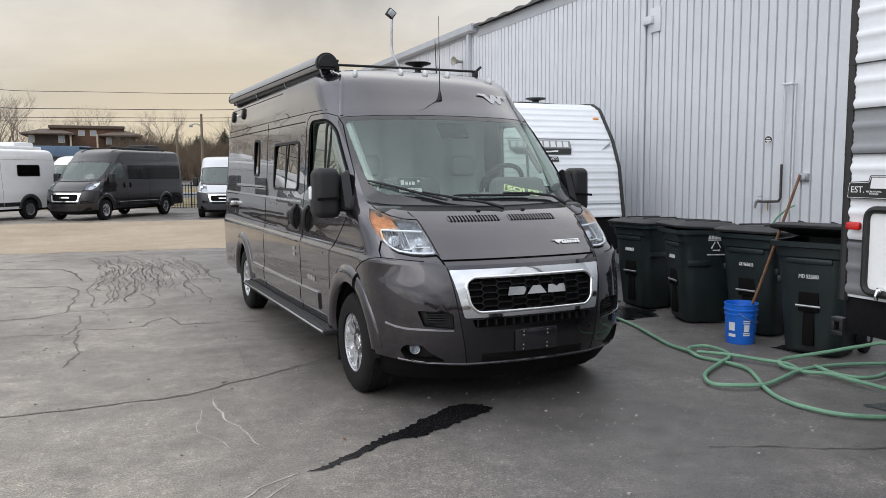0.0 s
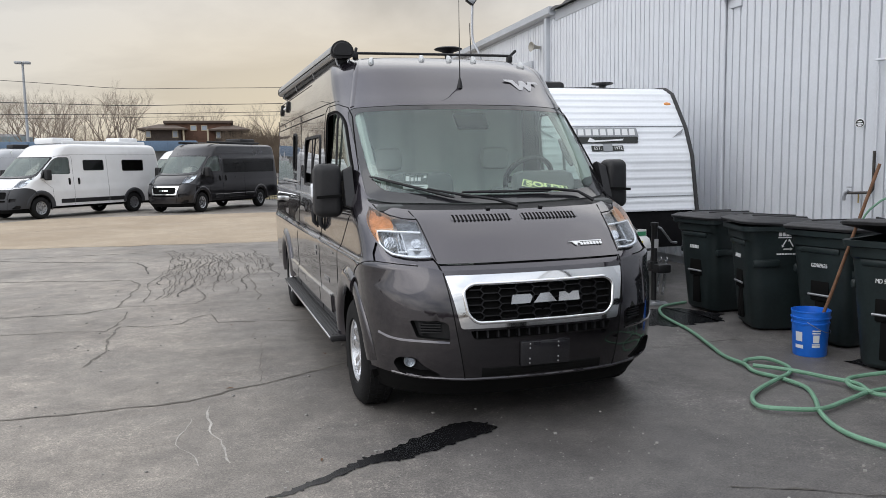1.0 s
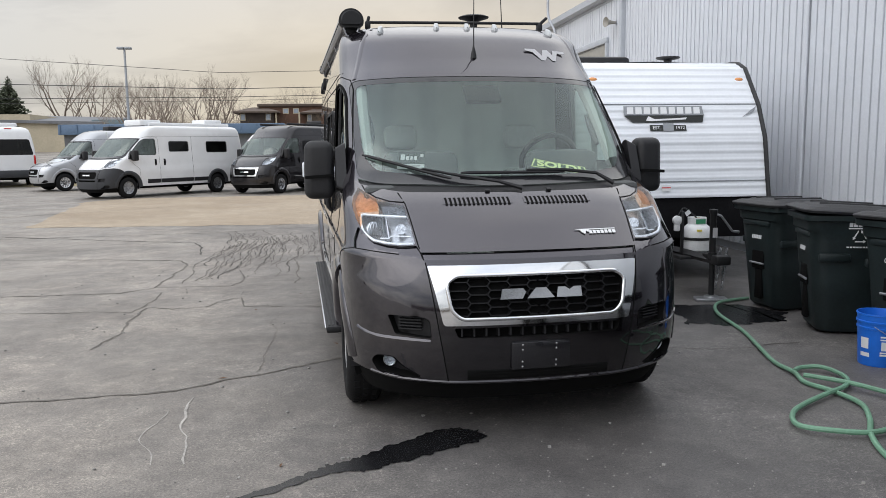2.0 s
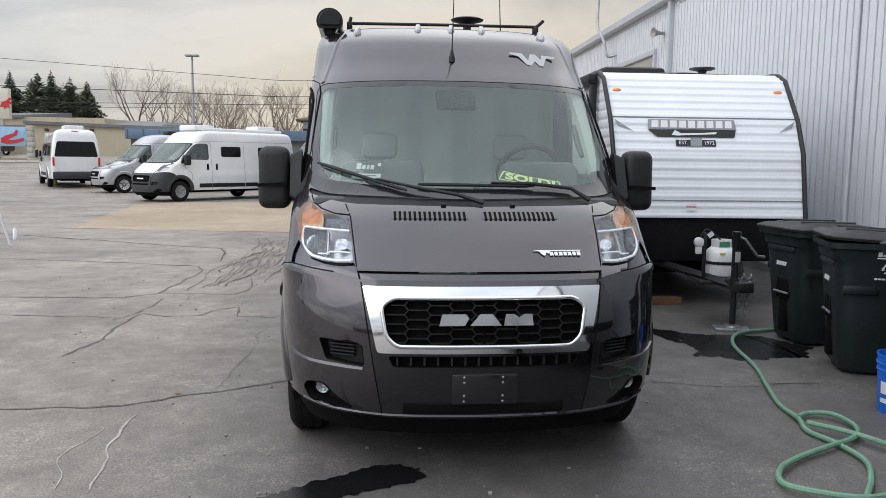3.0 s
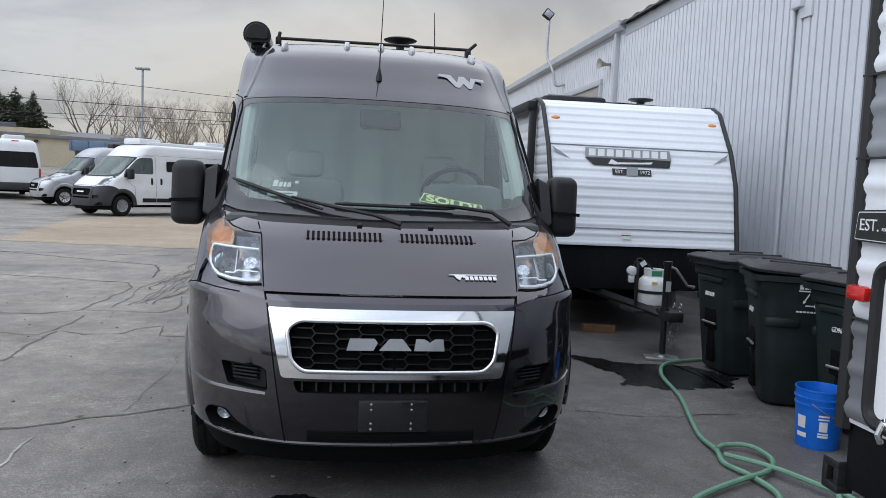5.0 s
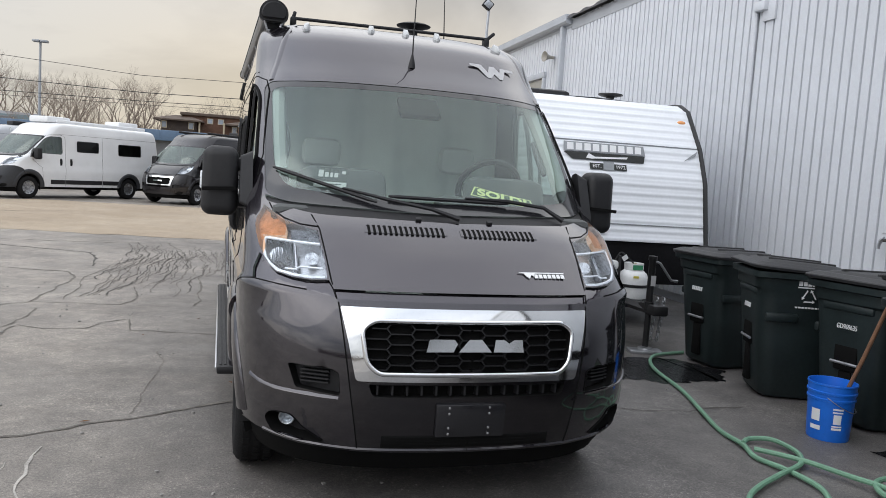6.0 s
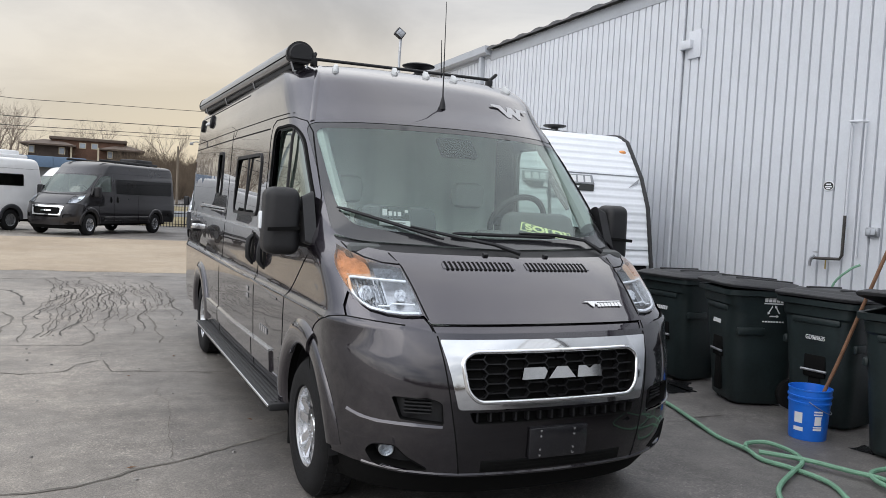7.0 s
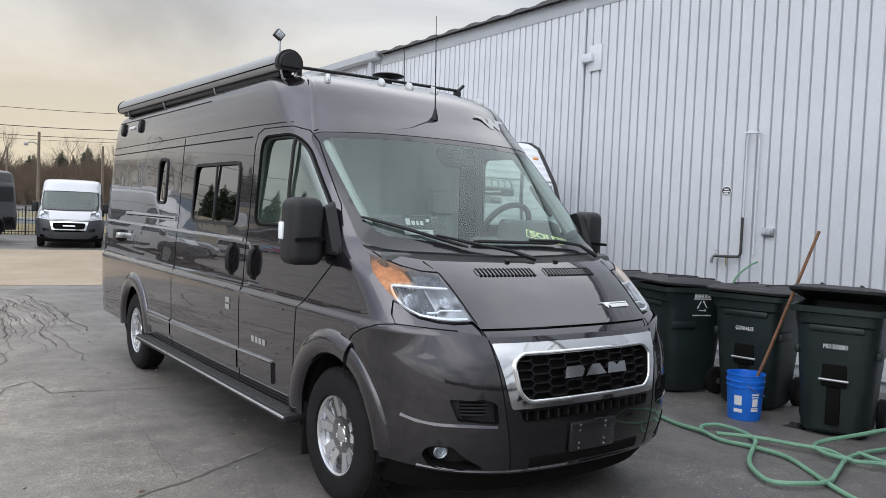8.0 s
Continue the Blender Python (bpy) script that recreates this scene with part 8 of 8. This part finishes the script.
ap = thing("apartment_building", pose(0, 75, rise(75) - 0.3), "brown brick apartment building with low hipped roofs", "apartment building")
block(ap, "wall", (-4.55, 1, 0), (1.2, 12, 4.55), M["brick"])
block(ap, "roof", (-4.75, 0.8, 4.55), (1.4, 12.2, 4.80), M["roofbrown"], 0.03)
for x0, x1, zt in ((-6.25, -3.25, 4.15), (-0.2, 2.25, 4.05)):
    block(ap, "wing_wall", (x0, 0, 0), (x1, 5, zt - 0.1), M["brown"])
    b = bmesh.new()
    add(b, [(x0 - 0.6, -0.6, zt - 0.22), (x1 + 0.6, -0.6, zt - 0.22), (x1 + 0.6, 5.6, zt - 0.22), (x0 - 0.6, 5.6, zt - 0.22),
            (x0 - 0.6, -0.6, zt - 0.1), (x1 + 0.6, -0.6, zt - 0.1), (x1 + 0.6, 5.6, zt - 0.1), (x0 - 0.6, 5.6, zt - 0.1),
            (x0 + 1, 1.5, zt + 0.36), (x1 - 0.8, 1.5, zt + 0.36), (x1 - 0.8, 3.5, zt + 0.36), (x0 + 1, 3.5, zt + 0.36)],
        [(3, 2, 1, 0), (0, 1, 5, 4), (1, 2, 6, 5), (2, 3, 7, 6), (3, 0, 4, 7), (4, 5, 9, 8), (5, 6, 10, 9), (6, 7, 11, 10), (7, 4, 8, 11), (8, 9, 10, 11)])
    part("wing_roof", b, M["roofbrown"], ap, flat=True)
    house_window(ap, x0 + 0.25, 0, zt - 0.85, 0.34, 0.5)
    if x0 < -1:
        house_window(ap, x1 - 0.45, 0, zt - 0.85, 0.38, 0.5)
for x in (-2.15, -1.2):
    house_window(ap, x, 1, 3.95, 0.42, 0.38)
for x in (-3.05, -0.95):
    block(ap, "porch_post", (x, -0.3, 0), (x + 0.14, -0.15, 4.0), M["tanwall"])
bl = thing("blue_roofed_building", pose(0, 50, rise(50)), "long low building with a blue metal fascia", "low building")
block(bl, "wall", (-14, 0.4, 0), (-1.2, 8, 2.5), M["greyroof"])
block(bl, "fascia", (-14.2, 0, 2.5), (-1.0, 8.2, 3.12), M["bluewall"], 0.03)
for k in range(14):
    block(bl, "fascia_rib", (-14.1 + k * 0.95, -0.03, 2.52), (-14.05 + k * 0.95, 0.0, 3.10), M["bluewall"])
tb = thing("shop_building", pose(0, 84, rise(84)), "long pale tan shop building with a grey roof", "shop building")
block(tb, "wall", (-52, 0, -1), (-20.5, 12, 2.9), M["tanwall"])
block(tb, "parapet", (-43, -0.1, 2.9), (-27.5, 11, 3.75), M["tanwall"])
for x0, x1, z0, z1 in ((-47, -35.5, 3.72, 3.95), (-35.5, -20.6, 3.35, 2.95)):
    b = bmesh.new()
    add(b, [(x0, -0.4, z0), (x1, -0.4, z1), (x1, 12, z1 + 0.9), (x0, 12, z0 + 0.9), (x0, -0.4, z0 - 0.28), (x1, -0.4, z1 - 0.28), (x1, 12, z1 + 0.4), (x0, 12, z0 + 0.4)],
        [(0, 1, 2, 3), (4, 5, 1, 0), (5, 6, 2, 1), (6, 7, 3, 2), (7, 4, 0, 3), (7, 6, 5, 4)])
    part("roof", b, M["greyroof"], tb, flat=True)
b = bmesh.new()
add(b, [(-56, -4.5, 2.35), (-36.8, -4.5, 1.95), (-38.5, 1, 3.3), (-54, 1, 3.6), (-56, -4.5, 2.05), (-36.8, -4.5, 1.65), (-38.5, 1, 2.6), (-54, 1, 2.6)], [(0, 1, 2, 3), (4, 5, 1, 0), (5, 6, 2, 1), (6, 7, 3, 2), (7, 4, 0, 3), (7, 6, 5, 4)])
part("canopy_roof", b, M["roofbrown"], tb, flat=True)
for x0 in (-33.5, -29.0, -24.5):
    block(tb, "wall_lamp", (x0, -0.2, 2.35), (x0 + 0.35, -0.01, 2.6), M["brown"])
block(tb, "entrance", (-41.5, -0.12, -1), (-38.6, -0.02, 1.9), M["brown"])
block(tb, "gable", (-21.8, 0.2, 2.0), (-18, 8, 3.2), M["bluegrey"], 0.03)
block(tb, "annex_wall", (-20, 0.3, -1), (-12, 8, 2.2), M["tanwall"])
block(tb, "annex_roof", (-18, 0.1, 2.2), (-11.8, 8.1, 2.45), M["greyroof"], 0.03)
for x in (-43, -40.5):
    block(tb, "canopy_post", (x, -4.2, -1), (x + 0.5, -3.7, 2.0), M["kerb"])
house_window(tb, -47, 0, 0.4, 3.0, 1.6)
sg = thing("shop_sign", pose(-30.4, 70, rise(70) - 0.3), "off-white pylon sign with a red mark and a blue panel", "shop sign")
block(sg, "pylon", (-1.55, 0, 3.75), (0.0, 0.5, 6.3), M["signwhite"], 0.03)
for x in (-1.35, 1.55):
    for k in range(7):
        block(sg, "pier", (x - 0.28 + 0.03 * (k % 2), 0, k * 0.46), (x + 0.28 - 0.03 * (k % 3), 0.6, k * 0.46 + 0.455), M["kerb"], 0.05)
block(sg, "panel", (-1.0, 0.1, 1.45), (1.25, 0.4, 3.1), M["signblue"], 0.02)
block(sg, "panel_frame", (-1.06, 0.15, 3.1), (1.31, 0.38, 3.2), M["greyroof"], 0.01)
block(sg, "mast", (-0.9, 0.15, 3.2), (-0.6, 0.4, 3.75), M["steel"])
# the red emblems: a hooked body with claws, and a long curl
for poly, y in (([(-0.75, 4.75), (-0.55, 5.15), (-0.15, 5.30), (0.05, 5.55), (0.30, 5.50), (0.10, 5.20), (0.32, 5.0), (0.0, 4.95), (0.12, 4.65), (-0.18, 4.72), (-0.35, 4.55), (-0.42, 4.78)], -0.02),
                ([(-0.85, 1.75), (-0.80, 2.10), (-0.45, 2.35), (0.25, 2.55), (0.45, 2.85), (0.62, 2.75), (0.50, 2.40), (0.0, 2.15), (-0.35, 1.95), (0.30, 2.0), (1.05, 2.15), (1.10, 1.95), (0.55, 1.75), (-0.3, 1.62)], 0.08)):
    b = bmesh.new()
    prism(b, poly, y - 0.02, y + 0.02)
    part("sign_mark", b, M["signred"], sg)

# ---- poles and wires ----
M["pole"] = mat("weathered_utility_pole", (0.17, 0.14, 0.11), 0.85, 0, 0.2, 2, 0.3, 30)
M["galv"] = mat("grey_lamp_post", (0.36, 0.37, 0.38), 0.5, 0.5, 0.08, 3)
up_ = thing("utility_pole", pose(5.5, 52, rise(52)), "weathered wooden utility pole with a lamp arm", "utility pole")
b = bmesh.new()
tube(b, [(0, 0, -0.2), (0, 0, 5.2)], [0.105, 0.075], 10)
part("pole", b, M["pole"], up_)
b = bmesh.new()
tube(b, spline([(0, 0, 4.42), (-0.3, -0.06, 4.58), (-0.62, -0.12, 4.52)]), 0.035, 6)
part("lamp_arm", b, M["galv"], up_)
block(up_, "lamp_head", (-0.78, -0.22, 4.36), (-0.56, -0.04, 4.52), M["galv"], 0.03)
for x, y, h, lean in ((9.3, 54, 5.0, 0), (4.75, 62, 5.0, 0)):
    o = thing("utility_pole", pose(x, y, rise(y)), "weathered wooden utility pole", "utility pole")
    b = bmesh.new()
    tube(b, [(0, 0, -0.2), (0, 0, h - rise(y))], [0.095, 0.07], 8)
    part("pole", b, M["pole"], o)
for x, h in ((-60, 11.8), (40, 9.6)):
    o = thing("utility_pole", pose(x, 52.4, rise(52.4)), "weathered wooden utility pole carrying the cables", "utility pole")
    b = bmesh.new()
    tube(b, [(0, 0, -0.2), (0, 0, h)], [0.17, 0.12], 8)
    part("pole", b, M["pole"], o)
    for za in ((11.4, 9.7, 8.7, 8.4) if x < 0 else (9.2, 7.5, 6.9, 6.6)):
        b = bmesh.new()
        box(b, (-0.06, -0.6, za - rise(52.4) - 0.06), (0.06, 0.6, za - rise(52.4) + 0.04))
        part("crossarm", b, M["pole"], o)
lp = thing("lamp_post", pose(-11.8, 57, rise(57)), "tall grey lamp post with a flat twin head", "street lamp")
b = bmesh.new()
tube(b, [(0, 0, -0.2), (0, 0, 8.1)], [0.11, 0.07], 10)
part("post", b, M["galv"], lp)
for s in (-1, 1):
    block(lp, "lamp_head", (s * 0.24 - 0.22, -0.25, 8.05), (s * 0.24 + 0.22, 0.25, 8.2), M["galv"], 0.04)
M["wire"] = mat("black_cable", (0.02, 0.02, 0.022), 0.6)
for n, (za, zb, zc, r) in enumerate(((9.6, 6.35, 8.6, 0.015), (7.9, 5.35, 6.9, 0.021), (6.9, 4.85, 6.3, 0.018), (6.6, 4.65, 6.0, 0.011))):
    w = thing("overhead_cable", pose(0, 52 + 0.25 * n, 0), "thin black overhead cable crossing the sky", "overhead cable", "overhead cables")
    b = bmesh.new()
    pts = [(-60, 0, za + 1.8)] + [(x, 0, np.interp(x, [-60, -23, -5, 6, 10, 40], [za + 1.8, za - 2.0, zb + 0.15, zb + 0.35, zb + 0.55, zc + 0.6])) for x in np.linspace(-50, 40, 31)]
    tube(b, spline(pts, 2), r, 5)
    part("cable", b, M["wire"], w)

# ---- trees ----
M["bark"] = mat("grey_brown_bark", (0.115, 0.092, 0.075), 0.9, 0, 0.25, 4)
M["twig"] = mat("brown_twigs", (0.23, 0.185, 0.15), 0.9, 0, 0.2, 4)
M["needle"] = mat("dark_green_needles", (0.15, 0.17, 0.115), 0.8, 0, 0.35, 2)
M["brush"] = mat("brown_winter_brush", (0.13, 0.098, 0.07), 0.9, 0, 0.3, 1.5)


def limb(bm, p, d, length, r, depth, rng, spread):
    """Grows a branch and its forks."""
    n = 3
    pts, rs, q, dd = [p], [r], p, d
    for i in range(n):
        dd = (dd + Vector((rng.uniform(-1, 1), rng.uniform(-1, 1), rng.uniform(-0.3, 0.8))) * 0.16).normalized()
        q = q + dd * length / n
        pts.append(q), rs.append(r * (1 - 0.45 * (i + 1) / n))
    tube(bm, pts, rs, 5 if r > 0.05 else 3, caps=False)
    if depth == 0:
        return
    k = rng.choice((2, 3, 3)) if depth > 1 else rng.choice((3, 4))
    for i in range(k):
        at = pts[-1] if i < 2 else pts[rng.choice((1, 2))]
        a = rng.uniform(0, 6.28)
        off = Vector((math.cos(a), math.sin(a), rng.uniform(-0.1, 0.5))) * spread
        limb(bm, at, (dd + off).normalized(), length * rng.uniform(0.6, 0.82), r * 0.5, depth - 1, rng, spread)


def bare_tree(seed, height, spread, depth=6):
    rng = random.Random(seed)
    b = bmesh.new()
    tube(b, [(0, 0, -0.3), (0.05, 0, height * 0.14), (0.02, 0.05, height * 0.26)], [height * 0.028, height * 0.022, height * 0.018], 8, caps=False)
    t = bmesh.new()
    for i in range(4):
        a = i * 1.6 + rng.uniform(-0.4, 0.4)
        limb(t, Vector((0.02, 0.05, height * (0.2 + 0.02 * i))), Vector((math.cos(a) * spread, math.sin(a) * spread, 1)).normalized(), height * 0.26, height * 0.013, depth - 1, rng, spread)
    return b, t


protos = []
for seed, h, sp in ((1, 7.0, 0.62), (2, 8.0, 0.5), (3, 6.5, 0.75)):
    tr = thing("bare_tree", pose(0, 0, -50), "leafless winter tree with fine grey-brown twigs", "tree", "bare trees beyond the lot")
    bb, tt = bare_tree(seed, h, sp, 6)
    part("trunk", bb, M["bark"], tr)
    part("crown", tt, M["twig"], tr, flat=True)
    protos.append(tr)
rng = random.Random(7)
spots = [(-10.5, 64, 0.95, 2), (-13.4, 66, 0.8, 0), (-7.6, 66, 1.15, 1), (-8.6, 88, 0.9, 2), (-9.0, 85, 1.2, 0), (-15.5, 68, 0.7, 2), (3.4, 82, 0.72, 0), (5.4, 84, 0.85, 1), (8.2, 83, 0.68, 2), (10.5, 85, 0.7, 0),
         (-20, 105, 1.25, 1), (-25, 112, 1.45, 0), (-29, 110, 1.35, 1), (-33, 112, 1.6, 1), (-17, 96, 1.1, 2), (-13, 98, 1.2, 0), (12.5, 84, 0.8, 1), (1.5, 92, 0.9, 2), (-1.5, 95, 0.95, 1), (16, 82, 0.9, 0), (-22.5, 118, 1.3, 2), (-3.5, 88, 0.9, 0)]
for i, (x, y, s, k) in enumerate(spots):
    if i < 3:
        protos[i].matrix_basis = pose(x, y, rise(y), 0, 0, 30 * i) if k == i else pose(x, y, rise(y))
        protos[i].scale = (s, s, s)
    else:
        c = copy_thing(protos[k], pose(x, y, rise(y), 0, 0, rng.uniform(0, 360)))
        c.scale = (s, s, s)


def evergreen(name_pose, h, r, seed, full=0.6):
    """A spruce: trunk and whorls of drooping boughs clad in needle sprays."""
    g = random.Random(seed)
    t = thing("evergreen_tree", name_pose, "dark green spruce with drooping boughs", "tree", "evergreens beyond the lot")
    b = bmesh.new()
    tube(b, [(0, 0, -0.2), (0, 0, h)], [h * 0.022, 0.02], 7)
    part("trunk", b, M["bark"], t)
    b = bmesh.new()
    z = h * 0.06
    while z < h * 0.99:
        rad = r * 1.15 * (1 - z / h) ** full * g.uniform(0.65, 1.25) * (0.9 + 0.25 * noise.noise(Vector((z * 0.9, seed, 0))))
        n = max(6, int(16 * (1 - z / h) + 5))
        for k in range(n):
            a = 6.283 * (k + g.random()) / n
            ln = rad * g.uniform(0.5, 1.2)
            d, sd = Vector((math.cos(a), math.sin(a), 0)), Vector((-math.sin(a), math.cos(a), 0))
            for j in range(5):
                f = (j + 0.6) / 5
                p = d * ln * f + Vector((0, 0, z - ln * 0.22 * f * f + g.uniform(-0.22, 0.22)))
                w = ln * 0.30 * (1.2 - f) + 0.20 * min(1.0, rad / 1.2)
                for s in (-1, 1):
                    tip = p + sd * s * w * g.uniform(0.7, 1.3) + d * w * 0.8 + Vector((0, 0, -w * g.uniform(0.2, 0.7)))
                    add(b, [p, p + d * w * 0.9, tip, p + Vector((0, 0, -w * 0.35))], [(0, 1, 2), (0, 2, 3)])
        z += h * g.uniform(0.018, 0.028)
    part("crown", b, M["needle"], t, flat=True)
    return t


for i, (x, y, top, r) in enumerate(((-47.5, 100, 12.2, 3.6), (-44.3, 100, 11.7, 3.4), (-41.0, 100, 11.5, 3.2), (-39.0, 99, 11.7, 3.0), (-37.2, 100, 11.0, 3.0), (-35.2, 100, 10.6, 2.8), (-50.5, 103, 11.6, 3.6), (-42.6, 102, 11.0, 3.3), (-53.5, 101, 12.4, 3.4),
                                     (11.3, 85, 6.4, 1.5), (12.5, 86, 6.0, 1.3), (13.6, 85, 7.1, 1.6), (14.8, 86, 6.3, 1.5), (9.0, 86, 5.8, 1.5), (8.0, 80, 5.4, 1.3))):
    evergreen(pose(x, y, rise(y), 0, 0, 40 * i), top - rise(y), r * 1.3, 20 + i, 0.85)


def thicket(x0, x1, y, h, seed, n, mt="brush"):
    """A hedge of bare brush: many thin stems of uneven height."""
    g = random.Random(seed)
    b = bmesh.new()
    for _ in range(n):
        x, yy = g.uniform(x0, x1), y + g.uniform(-2.5, 2.5)
        hh = h * (0.55 + 0.5 * noise.noise(Vector((x * 0.35, seed, 0))) + 0.35 * g.random())
        p = Vector((x, yy, rise(yy) - 0.1))
        for k in range(3):
            lean = Vector((g.uniform(-0.5, 0.5), g.uniform(-0.3, 0.3), 1)).normalized()
            tip = p + lean * hh * g.uniform(0.6, 1.0)
            w = g.uniform(0.015, 0.04)
            mid = p.lerp(tip, 0.55) + Vector((g.uniform(-0.2, 0.2), 0, 0))
            add(b, [p + Vector((-w, 0, 0)), p + Vector((w, 0, 0)), mid + Vector((w * 0.7, 0, 0)), mid - Vector((w * 0.7, 0, 0)), tip], [(0, 1, 2, 3), (3, 2, 4)])
            for _2 in range(3):
                q = p.lerp(tip, g.uniform(0.35, 0.9))
                e = q + Vector((g.uniform(-0.5, 0.5), g.uniform(-0.2, 0.2), g.uniform(0.1, 0.6))) * hh * 0.3
                add(b, [q, q + Vector((0, 0, w * 1.2)), e], [(0, 1, 2)])
    return tagged(part("thicket", b, M[mt], flat=True), "dense bare brown winter brush beyond the lot", "brush", kind="stuff")


thicket(-6, 18, 78, 4.8, 5, 1500)
thicket(2.5, 16, 70, 3.6, 6, 800)
thicket(-60, -8, 108, 6.0, 8, 2200)
thicket(-18, -4, 76, 3.2, 9, 900)
thicket(1, 18, 74, 5.0, 21, 2200)
thicket(16, 60, 90, 6.0, 12, 700)
thicket(-110, -85, 20, 4.0, 14, 900)
thicket(-60, 30, -70, 6.5, 15, 1800)
